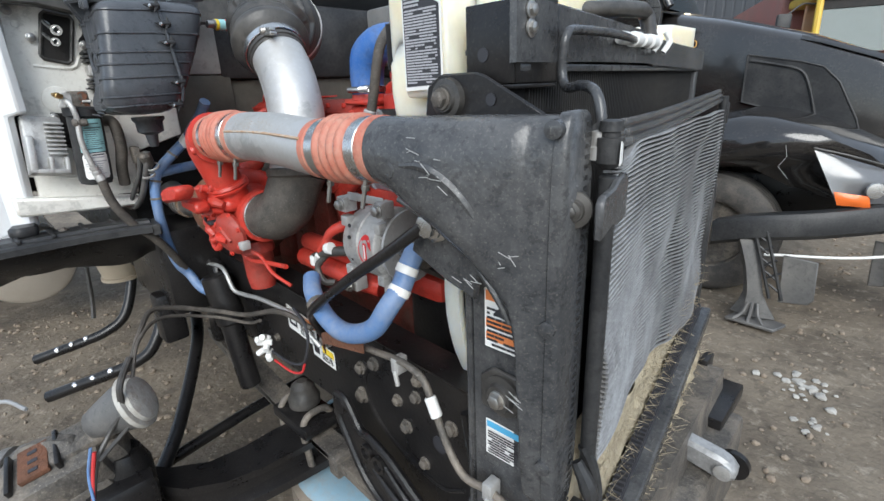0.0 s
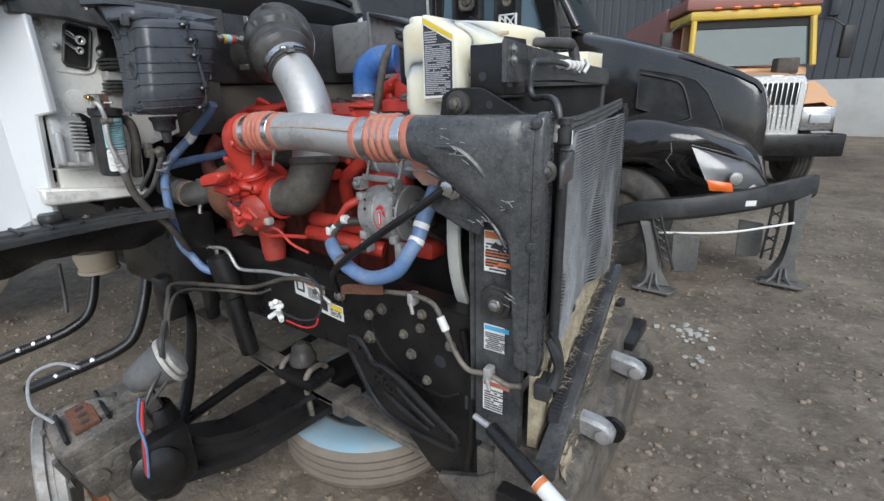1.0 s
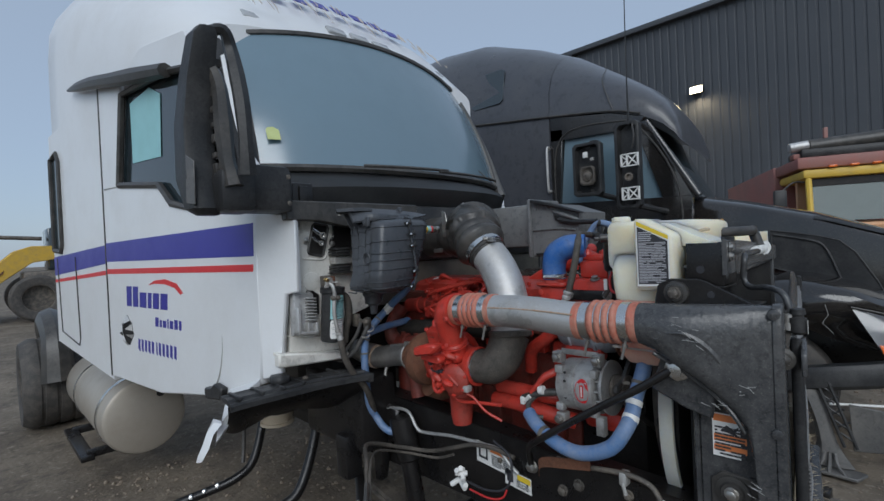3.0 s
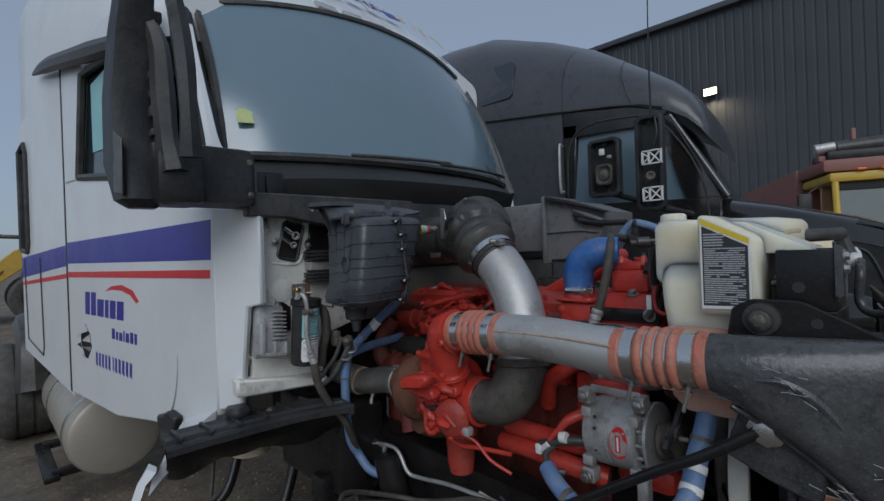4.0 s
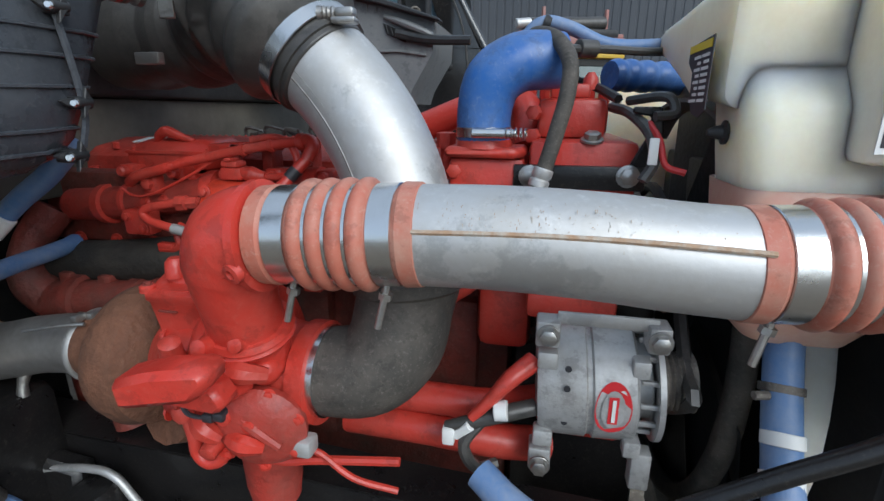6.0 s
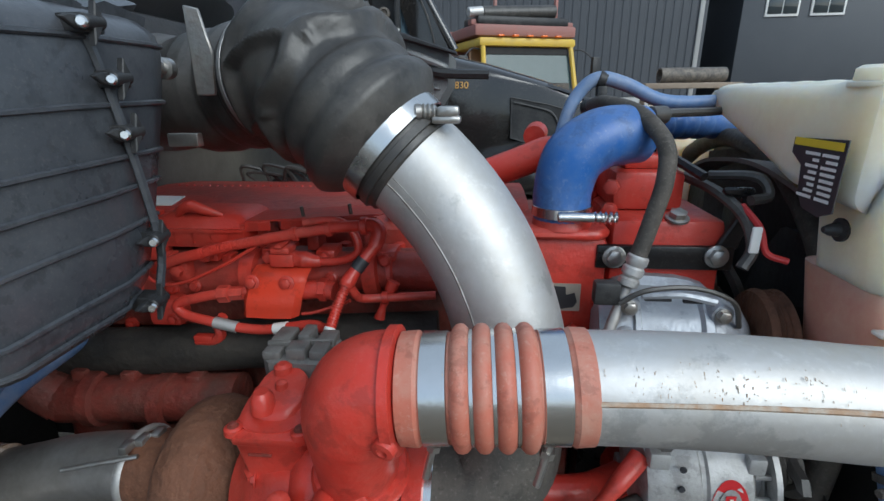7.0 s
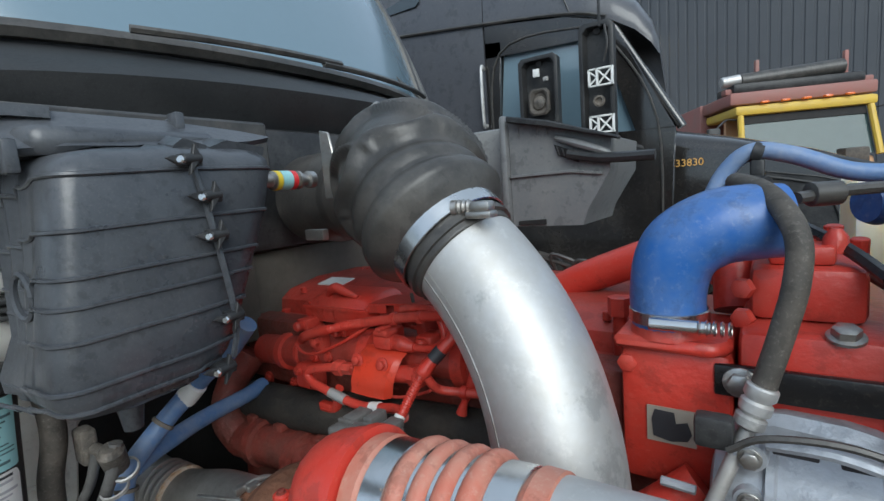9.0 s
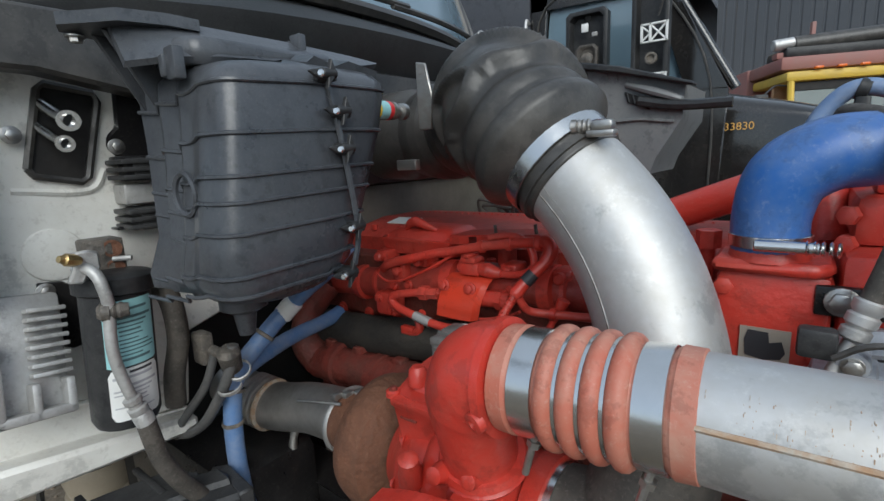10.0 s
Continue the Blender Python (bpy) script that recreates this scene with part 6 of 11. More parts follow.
# ---- white truck: engine ----
def build_engine():
    b = bmesh.new()
    box(b, (-2.08, 1.08, 0.80), (-0.98, 1.75, 1.62), 0.02)
    box(b, (-2.0, 1.12, 0.62), (-1.0, 1.6, 0.82), 0.03)
    for i in range(6):
        x = -1.98 + i * 0.165
        box(b, (x, 1.045, 1.05), (x + 0.11, 1.09, 1.42), 0.012)
        lathe(b, (x + 0.055, 1.047, 1.2), (0, -1, 0), [(0, 0.035), (0.01, 0.033), (0.012, 0.024)], 18)
    box(b, (-2.06, 1.03, 1.50), (-0.99, 1.10, 1.66), 0.01)
    # block colour holds grime plus painted shade behind the brighter parts
    eng = part("engine", b, "red_grime_shade", truck, "large red painted diesel engine", 30)

    b = bmesh.new()
    box(b, (-0.975, 1.06, 0.72), (-0.70, 1.78, 1.56), 0.03)
    lathe(b, (-0.70, 1.40, 1.25), (1, 0, 0), [(0, 0.20), (0.03, 0.20), (0.035, 0.12), (0.10, 0.11), (0.11, 0.05)], 36)
    part("front_cover", b, "frame", eng, "dark engine front cover with fan drive")
    # valve cover with a flange and bolts
    b = bmesh.new()
    ring_faces(b, [[(x, 1.125, 1.645), (x, 1.13, 1.685), (x, 1.16, 1.705), (x, 1.26, 1.722), (x, 1.42, 1.720), (x, 1.55, 1.706), (x, 1.60, 1.66), (x, 1.60, 1.645)] for x in (-2.05, -2.04, -1.75, -1.72, -1.40, -1.10, -1.08)])
    box(b, (-2.06, 1.10, 1.63), (-1.07, 1.70, 1.65), 0.004)
    part("valve_cover", b, "red_dull", eng, "dusty dull red valve cover")
    b = bmesh.new()
    for i in range(40):
        lathe(b, (-1.98 + i * 0.021, 1.40, 1.720), (0, 0, 1), [(0, 0.004), (0.003, 0.003), (0.004, 0.001)], 6)
    for i in range(9):
        lathe(b, (-2.0 + i * 0.11, 1.118, 1.65), (0, 0, 1), [(0, 0.012), (0.010, 0.012), (0.012, 0.007)], 6)
        cyl(b, (-1.96 + i * 0.10, 1.15, 1.70), (-1.96 + i * 0.10, 1.15, 1.716), 0.008, 8)
    tagged(part("cover_stud", b, "red", eng), kind="stuff")
    part("cover_label", shape(prism, [(0, 0), (0.09, 0), (0.09, 0.055), (0, 0.055)], (-1.96, 1.20, 1.7125), (1, 0, 0), (0, 0.985, 0.17), 0.002, 0), "label", eng, "small faded label")
    # breather box with its lid, latch ridge and foot
    b = bmesh.new()
    ring_faces(b, [[(x0, y0, z), (x1, y0, z), (x1 + 0.012, y0 + 0.02, z), (x1 + 0.012, 1.15, z), (x0 - 0.012, 1.15, z), (x0 - 0.012, y0 + 0.02, z)] for x0, x1, y0, z in ((-1.80, -1.625, 1.035, 1.672), (-1.81, -1.615, 1.030, 1.690), (-1.81, -1.615, 1.030, 1.706), (-1.80, -1.625, 1.036, 1.712), (-1.79, -1.635, 1.045, 1.724), (-1.775, -1.65, 1.06, 1.731))])
    br = part("breather", b, "redpipe", eng)
    b = bmesh.new()
    ring_faces(b, [[(-1.812, 1.026, z), (-1.613, 1.026, z), (-1.600, 1.045, z), (-1.600, 1.155, z), (-1.825, 1.155, z), (-1.825, 1.045, z)] for z in (1.703, 1.709)])
    part("lid_flange", b, "redpipe", br)
    b = bmesh.new()
    tube(b, [(-1.755, 1.055, 1.727), (-1.742, 1.052, 1.741), (-1.722, 1.050, 1.748), (-1.70, 1.052, 1.741), (-1.665, 1.058, 1.728)], [0.006, 0.010, 0.012, 0.010, 0.006], 10, 5)
    lathe(b, (-1.722, 1.05, 1.745), (0, -0.2, 1), [(0, 0.011), (0.010, 0.010), (0.014, 0.006)], 10)
    part("latch_ridge", b, "redpipe", br)
    for k in range(5):
        part("lid_rib", shape(box, (-1.792 + 0.036 * k, 1.030, 1.680), (-1.786 + 0.036 * k, 1.037, 1.703), 0.002), "red", br)
    for x in (-1.80, -1.62):
        part("lid_bolt", shape(hexbolt, (x, 1.040, 1.709), (0, 0, 1), 0.006, 1.4), "red", br)
    # wiring tray over the side: folded sheet with studs and stand-offs
    b = bmesh.new()
    prism(b, [(-1.61, 1.03), (-1.36, 1.03), (-1.34, 1.05), (-1.34, 1.115), (-1.61, 1.115)], (0, 0, 1.826), (1, 0, 0.065), (0, 1, 0), 0.004, 0.001)
    for x0, x1 in ((-1.61, -1.56), (-1.54, -1.44), (-1.42, -1.36)):
        prism(b, [(x0, 1.706), (x1, 1.706), (x1, 1.7235), (x0, 1.7235)], (0, 1.030, 0.104), (1, 0, 0.065), (0, 0, 1), 0.003, 0.001)
    part("wiring_tray", b, "redpipe", eng)
    for x, z in ((-1.502, 1.729), (-1.412, 1.735)):
        part("tray_stud", shape(cyl, (x, 1.045, z), (x - 0.002, 1.043, z + 0.022), 0.0035, 8), "iron", eng)
    for x in (-1.585, -1.49, -1.40):
        part("stand_off", shape(box, (x - 0.012, 1.045, 1.665), (x + 0.012, 1.09, 1.72), 0.004), "red_dull", eng)
    # injector connectors in the gap under the tray
    for i, x in enumerate((-1.79, -1.67, -1.55, -1.45, -1.34)):
        b = bmesh.new()
        box(b, (x - 0.020, 1.000, 1.655), (x + 0.016, 1.05, 1.682), 0.005)
        lathe(b, (x - 0.002, 1.002, 1.668), (0, -1, 0.1), [(0, 0.011), (0.016, 0.011), (0.020, 0.007)], 12)
        box(b, (x + 0.016, 1.01, 1.648), (x + 0.034, 1.04, 1.664), 0.003)
        part("injector_plug", b, "red" if i % 2 else "redpipe", eng)
    # intake manifold tube with flanges and clamp rings
    b = bmesh.new()
    tube(b, [(-1.97, 1.025, 1.585), (-1.82, 1.025, 1.597), (-1.60, 1.025, 1.625), (-1.37, 1.025, 1.637), (-1.18, 1.025, 1.637)], 0.036, 22, 4)
    part("intake_manifold", b, "red_dull", eng)
    for x, r, w in ((-1.875, 0.044, 0.012), (-1.81, 0.042, 0.007), (-1.595, 0.048, 0.016), (-1.37, 0.049, 0.015), (-1.335, 0.044, 0.007)):
        z = 1.597 + 0.115 * (x + 1.82) if x < -1.6 else 1.625 + 0.05 * (x + 1.6)
        part("manifold_ring", shape(lathe, (x, 1.025, z), (1, 0, 0.08), [(-w, 0.034), (-w + 0.003, r), (w - 0.003, r), (w, 0.034)], 26, False), "redpipe", eng)
    for x, z in ((-1.745, 1.606), (-1.70, 1.611), (-1.53, 1.628), (-1.44, 1.633)):
        part("manifold_boss", shape(lathe, (x, 0.992, z), (0, -1, 0.2), [(-0.01, 0.013), (0.006, 0.012), (0.008, 0.008), (0.012, 0.007)], 12), "red", eng)
    # sensor shield: a curved plate with a rolled foot and two bolts
    b = bmesh.new()
    rows = []
    for k in range(9):
        f = k / 8
        z = lerp(1.660, 1.582, f)
        y = 0.955 - 0.030 * math.sin(min(1, f * 1.15) * math.pi * 0.62) + (0.010 if k == 0 else 0.0)
        x0, x1 = lerp(-1.570, -1.585, f), lerp(-1.468, -1.482, f) - 0.012 * max(0, f - 0.7)
        rows.append([(x0, y + 0.012, z), (x0 + 0.010, y, z), (lerp(x0, x1, 0.5), y - 0.002, z), (x1 - 0.010, y, z), (x1, y + 0.012, z), (x1 - 0.008, y + 0.018, z), (x0 + 0.008, y + 0.018, z)])
    ring_faces(b, rows)
    ss = part("sensor_shield", b, "shield_red", eng, "bright red sensor shield plate")
    for x in (-1.561, -1.500):
        part("bolt", shape(hexbolt, (x, 0.938, 1.643), (0, -1, 0.15), 0.009, 1.5), "redpipe", ss)

    # lines and harness along the side
    def line(name, pts, r, m="red", seg=8, label=""):
        return part(name, shape(tube, pts, r, seg, 6), m, eng, label)

    def loom(name, pts, r, m, pitch=0.0048):
        """A corrugated sleeve along pts."""
        b = bmesh.new()
        fine = spline(pts, 24)
        tube(b, fine, r * 0.86, 10, 1, smooth=False)
        run, nxt = 0.0, 0.0
        for p, q in zip(fine, fine[1:]):
            run += (q - p).length
            if run >= nxt:
                nxt += pitch
                lathe(b, p, q - p, [(-pitch * 0.36, r * 0.86), (-pitch * 0.2, r), (pitch * 0.2, r), (pitch * 0.36, r * 0.86)], 10, False)
        return part(name, b, m, eng)
    line("harness_pipe", [(-1.757, 0.970, 1.650), (-1.735, 0.962, 1.662), (-1.709, 0.965, 1.671), (-1.665, 0.97, 1.682)], 0.0105, "red", 10)
    loom("harness", [(-1.668, 0.970, 1.681), (-1.62, 0.970, 1.694), (-1.567, 0.970, 1.705)], 0.0095, "red")
    line("harness_pipe", [(-1.567, 0.970, 1.705), (-1.484, 0.970, 1.722), (-1.405, 0.970, 1.734), (-1.362, 0.966, 1.738)], 0.0095, "redpipe", 10)
    b = bmesh.new()
    tube(b, [(-1.372, 0.967, 1.737), (-1.352, 0.962, 1.740), (-1.341, 0.955, 1.734), (-1.341, 0.950, 1.722), (-1.347, 0.944, 1.708)], 0.0125, 12, 5)
    lathe(b, (-1.366, 0.966, 1.7375), (1, 0, 0.06), [(-0.008, 0.0125), (-0.006, 0.0155), (0.004, 0.0155), (0.006, 0.0125)], 12)
    part("harness_elbow", b, "redpipe", eng)
    line("harness_pipe", [(-1.347, 0.944, 1.708), (-1.356, 0.936, 1.698), (-1.366, 0.928, 1.686)], 0.0105, "redpipe", 10)
    line("tape_wrap", [(-1.362, 0.931, 1.691), (-1.374, 0.922, 1.676)], 0.0115, "ink", 10)
    line("harness_joint", [(-1.374, 0.922, 1.676), (-1.386, 0.912, 1.658), (-1.389, 0.908, 1.652)], [0.010, 0.013, 0.011], "redpipe", 10)
    loom("harness", [(-1.388, 0.909, 1.654), (-1.398, 0.893, 1.628), (-1.404, 0.876, 1.606), (-1.406, 0.862, 1.592)], 0.0088, "red")
    part("harness_end", shape(cyl, (-1.405, 0.868, 1.600), (-1.409, 0.855, 1.582), 0.0095, 10), "label", eng)
    for c in ((-1.49, 0.970, 1.7205), (-1.43, 0.970, 1.7295)):
        part("harness_clip", shape(lathe, c, (1, 0, 0.18), [(-0.005, 0.009), (-0.004, 0.0125), (0.004, 0.0125), (0.005, 0.009)], 10, False), "red", eng)
    line("harness_branch", [(-1.475, 0.975, 1.738), (-1.445, 0.978, 1.743), (-1.416, 0.978, 1.742), (-1.395, 0.976, 1.730), (-1.383, 0.972, 1.710), (-1.383, 0.970, 1.690), (-1.402, 0.970, 1.677), (-1.43, 0.972, 1.671), (-1.457, 0.974, 1.670)], 0.0072, "redpipe", 10)
    line("harness_branch", [(-1.386, 0.912, 1.656), (-1.378, 0.92, 1.635), (-1.372, 0.932, 1.622), (-1.35, 0.945, 1.617), (-1.30, 0.955, 1.617), (-1.25, 0.96, 1.619)], 0.0075, "redpipe", 10)
    part("harness_clip", shape(lathe, (-1.335, 0.949, 1.617), (1, 0.1, 0), [(-0.006, 0.0075), (-0.005, 0.011), (0.005, 0.011), (0.006, 0.0075)], 10, False), "red", eng)
    line("thin_line", [(-1.774, 0.965, 1.638), (-1.755, 0.962, 1.627), (-1.731, 0.960, 1.624), (-1.70, 0.960, 1.630), (-1.673, 0.962, 1.640), (-1.615, 0.966, 1.667), (-1.558, 0.975, 1.700)], 0.0032)
    line("thin_line", [(-1.478, 0.935, 1.588), (-1.455, 0.935, 1.592), (-1.41, 0.94, 1.606), (-1.39, 0.93, 1.618)], 0.0028)
    # connector with its keyed cap
    b = bmesh.new()
    box(b, (-1.535, 0.955, 1.664), (-1.492, 0.985, 1.688), 0.004)
    box(b, (-1.531, 0.952, 1.688), (-1.496, 0.986, 1.700), 0.004)
    box(b, (-1.520, 0.948, 1.700), (-1.507, 0.986, 1.706), 0.002)
    part("connector", b, "redpipe", eng)
    line("connector_boot", [(-1.493, 0.970, 1.676), (-1.478, 0.970, 1.675), (-1.463, 0.971, 1.672), (-1.450, 0.972, 1.671)], [0.013, 0.015, 0.012, 0.009], "red", 10)
    # left stack of fittings behind the breather
    b = bmesh.new()
    box(b, (-1.735, 0.975, 1.625), (-1.700, 1.00, 1.672), 0.005)
    lathe(b, (-1.718, 0.975, 1.648), (0, -1, 0), [(0, 0.012), (0.010, 0.011), (0.012, 0.006)], 6)
    part("sensor_body", b, "redpipe", eng)
    part("side_block", shape(box, (-1.785, 0.962, 1.540), (-1.722, 1.00, 1.594), 0.008), "redpipe", eng)
    for x, z in ((-1.772, 1.580), (-1.736, 1.556)):
        part("bolt", shape(hexbolt, (x, 0.962, z), (0, -1, 0), 0.008, 1.4), "red", eng)
    # fuel line: nut, bend, sleeves, nipple
    fl = [(-1.574, 0.945, 1.624), (-1.60, 0.942, 1.621), (-1.630, 0.938, 1.6185), (-1.662, 0.934, 1.613), (-1.690, 0.931, 1.606), (-1.699, 0.929, 1.596), (-1.683, 0.928, 1.582), (-1.64, 0.928, 1.571), (-1.60, 0.929, 1.562), (-1.549, 0.928, 1.559), (-1.497, 0.922, 1.569), (-1.452, 0.912, 1.580), (-1.425, 0.895, 1.582), (-1.412, 0.882, 1.588)]
    line("fuel_line", fl, 0.0088, "redpipe", 12)
    part("union_nut", shape(lathe, (-1.626, 0.9385, 1.619), (1, 0.1, 0.05), [(0, 0.010), (0.002, 0.0155), (0.020, 0.0155), (0.022, 0.012), (0.045, 0.012)], 6), "redpipe", eng)
    part("line_sleeve", shape(tube, [(-1.635, 0.928, 1.570), (-1.615, 0.9285, 1.5655), (-1.595, 0.929, 1.561)], 0.0102, 12, 3), "alu", eng)
    part("line_sleeve", shape(tube, [(-1.525, 0.9255, 1.563), (-1.50, 0.9225, 1.5685)], 0.0100, 12, 3), "label", eng)
    # fat sensor tube past the shield
    b = bmesh.new()
    tube(b, [(-1.49, 0.960, 1.620), (-1.45, 0.960, 1.624), (-1.425, 0.958, 1.622)], 0.0165, 14, 4)
    lathe(b, (-1.445, 0.960, 1.624), (1, 0, 0), [(-0.008, 0.0165), (-0.006, 0.0205), (0.006, 0.0205), (0.008, 0.0165)], 6)
    part("sensor_tube", b, "redpipe", eng)
    line("hook", [(-1.322, 0.965, 1.640), (-1.333, 0.960, 1.615), (-1.342, 0.957, 1.595), (-1.348, 0.955, 1.575)], [0.012, 0.008, 0.006, 0.010], "red", 10)
    b = bmesh.new()
    tube(b, [(-1.630, 0.948, 1.572), (-1.643, 0.948, 1.555), (-1.640, 0.948, 1.535), (-1.655, 0.948, 1.522), (-1.690, 0.948, 1.519)], [0.009, 0.008, 0.010, 0.008, 0.006], 8, 5)
    box(b, (-1.690, 0.940, 1.522), (-1.655, 0.956, 1.534), 0.003)
    part("p_clip", b, "red", eng)
    # exhaust-gas pipe, its shade put into a near-black colour, and lower manifold
    line("dark_pipe", [(-2.0, 0.99, 1.46), (-1.80, 0.985, 1.475), (-1.55, 0.985, 1.505), (-1.25, 1.0, 1.52)], 0.047, "pipe_shade", 18, "dark exhaust pipe with shade painted into its colour")
    b = bmesh.new()
    tube(b, [(-1.98, 0.94, 1.385), (-1.85, 0.94, 1.395), (-1.62, 0.95, 1.405)], 0.045, 18, 3)
    for x in (-1.90, -1.76):
        lathe(b, (x, 0.94, 1.395), (1, 0, 0), [(-0.015, 0.045), (-0.012, 0.055), (0.012, 0.055), (0.015, 0.045)], 20, False)
    for x in (-1.93, -1.83, -1.70):
        box(b, (x - 0.015, 0.93, 1.43), (x + 0.015, 0.96, 1.455), 0.004)
    tube(b, [(-1.98, 0.94, 1.385), (-2.02, 0.93, 1.43), (-2.03, 0.95, 1.50), (-2.0, 1.0, 1.58)], [0.045, 0.04, 0.035, 0.04], 14, 5)
    part("lower_manifold", b, "red_grime_shade", eng)
    b = bmesh.new()
    tube(b, [(-1.76, 0.88, 1.36), (-1.77, 0.87, 1.28), (-1.74, 0.86, 1.16)], 0.036, 14)
    tube(b, [(-1.95, 0.98, 1.36), (-1.96, 0.98, 1.2), (-1.95, 0.98, 1.05)], 0.05, 14)
    part("drain_tube", b, "red_grime_shade", eng)
    b = bmesh.new()
    for i in range(9):
        hexbolt(b, (-1.98 + 0.1 * i, 1.03, 1.505), (0, -1, 0), 0.010)
    for i in range(7):
        box(b, (-1.96 + 0.14 * i, 0.985, 1.435), (-1.92 + 0.14 * i, 1.03, 1.475), 0.006)
    part("bolt", b, "red", eng)
    # turbocharger: turbine, compressor, actuator
    ax = Vector((1, -0.04, 0.02))
    b = bmesh.new()
    lathe(b, (-1.685, 0.775, 1.392), ax, [(0, 0.058), (0.02, 0.061), (0.045, 0.057), (0.070, 0.066), (0.078, 0.098), (0.092, 0.114), (0.118, 0.120), (0.148, 0.113), (0.168, 0.085), (0.18, 0.06)], 40)
    tube(b, [(-1.55, 0.77, 1.30), (-1.53, 0.84, 1.27), (-1.53, 0.95, 1.32)], [0.075, 0.07, 0.06], 14)
    tur = part("turbine_housing", b, "rust", eng, "brown rusted turbine housing")
    b = bmesh.new()
    lathe(b, (-1.698, 0.780, 1.389), ax, [(0, 0.056), (0.0, 0.0635), (0.004, 0.066), (0.010, 0.066), (0.014, 0.0635), (0.014, 0.056)], 36, False)
    part("v_band_clamp", b, "alu", tur)
    b = bmesh.new()
    lathe(b, (-1.50, 0.758, 1.405), ax, [(0, 0.070), (0.03, 0.085), (0.05, 0.104), (0.09, 0.112), (0.13, 0.110), (0.165, 0.092), (0.19, 0.076), (0.235, 0.070), (0.237, 0.078), (0.262, 0.078), (0.264, 0.068)], 40)
    # scroll volute that swells towards its outlet
    vol = []
    for i in range(26):
        a = math.radians(-75 + 285 * i / 25)
        r = 0.082 + 0.016 * i / 25
        vol.append((-1.375, 0.752 - r * math.cos(a), 1.410 + r * math.sin(a)))
    tube(b, vol, lambda f: 0.026 + 0.024 * f, 14, 2)
    tc = part("compressor_housing", b, "red", eng, "red turbo compressor housing")
    for i in range(10):
        a = math.radians(36 * i + 10)
        part("housing_bolt", shape(hexbolt, (-1.452, 0.755 - 0.098 * math.cos(a), 1.405 + 0.098 * math.sin(a)), (-1, -0.1, 0), 0.008), "red", tc)
    # cast lugs, clamp ears and sensors that crowd its near side
    b = bmesh.new()
    prism(b, [(-1.375, 1.475), (-1.285, 1.490), (-1.262, 1.515), (-1.27, 1.532), (-1.33, 1.525), (-1.38, 1.51)], (0, 0.655, 0), (1, 0.1, 0), (0, 0, 1), -0.05, 0.008)
    prism(b, [(-1.395, 1.45), (-1.30, 1.44), (-1.285, 1.455), (-1.30, 1.478), (-1.395, 1.475)], (0, 0.640, 0), (1, 0.05, 0), (0, 0, 1), -0.04, 0.006)
    part("outlet_flange", b, "redpipe", tc)
    for at, ax2, r, ln in (((-1.405, 0.640, 1.468), (0.2, -0.3, 1), 0.015, 0.034), ((-1.345, 0.632, 1.500), (0, -1, 0.3), 0.012, 0.016), ((-1.30, 0.640, 1.505), (0, -1, 0.3), 0.011, 0.014), ((-1.395, 0.645, 1.415), (-0.5, -1, 0), 0.014, 0.022), ((-1.36, 0.640, 1.345), (0, -1, -0.3), 0.013, 0.020), ((-1.31, 0.640, 1.440), (0, -1, 0.1), 0.010, 0.016), ((-1.30, 0.645, 1.385), (0, -1, -0.1), 0.010, 0.014), ((-1.335, 0.640, 1.395), (0, -1, 0), 0.012, 0.012)):
        part("boss", shape(lathe, at, ax2, [(-0.012, r * 1.25), (0, r * 1.2), (ln * 0.4, r), (ln, r * 0.95), (ln * 1.1, r * 0.6)], 12), "redpipe", tc)
    for k, (p, q) in enumerate((((-1.385, 0.636, 1.44), (-1.33, 0.634, 1.425)), ((-1.38, 0.636, 1.385), (-1.345, 0.632, 1.36)), ((-1.33, 0.636, 1.36), (-1.285, 0.64, 1.35)), ((-1.325, 0.632, 1.47), (-1.27, 0.645, 1.46)))):
        part("cast_rib", shape(tube, [p, Vector(p).lerp(Vector(q), 0.5) + Vector((0, -0.008, 0.004)), q], [0.012, 0.016, 0.010], 8, 4), "red", tc)
    part("clamp_ear", shape(box, (-1.262, 0.655, 1.325), (-1.225, 0.685, 1.352), 0.006), "cast", tc)
    b = bmesh.new()
    lathe(b, (-1.300, 0.668, 1.368), (0.18, -1, -0.1), [(0, 0.064), (0.012, 0.066), (0.018, 0.060), (0.026, 0.052), (0.031, 0.036), (0.033, 0.012)], 26)
    vc = part("vane_cover", b, "red_dull", tc)
    for k in range(7):
        a = 2 * math.pi * k / 7 + 0.3
        part("cover_screw", shape(hexbolt, (-1.300 + 0.060 * math.cos(a), 0.652 + 0.010 * math.cos(a), 1.368 + 0.060 * math.sin(a)), (0.18, -1, -0.1), 0.0065, 1.5), "redpipe", vc)
    part("cast_rib", shape(tube, [(-1.335, 0.648, 1.405), (-1.30, 0.636, 1.385), (-1.262, 0.642, 1.352)], [0.006, 0.008, 0.006], 8, 4), "red_dull", vc)
    for c, rr in (((-1.412, 0.672, 1.462), 0.022), ((-1.415, 0.690, 1.415), 0.036), ((-1.385, 0.672, 1.385), 0.024), ((-1.345, 0.655, 1.445), 0.026), ((-1.29, 0.655, 1.452), 0.022)):
        part("cast_lump", shape(lathe, Vector(c) + Vector((0, 0.02, 0)), (0.1, -1, 0.15), [(-0.02, rr), (0.008, rr), (0.016, rr * 0.9), (0.024, rr * 0.62), (0.028, rr * 0.25)], 14), "redpipe", tc)
    # oil drain below
    b = bmesh.new()
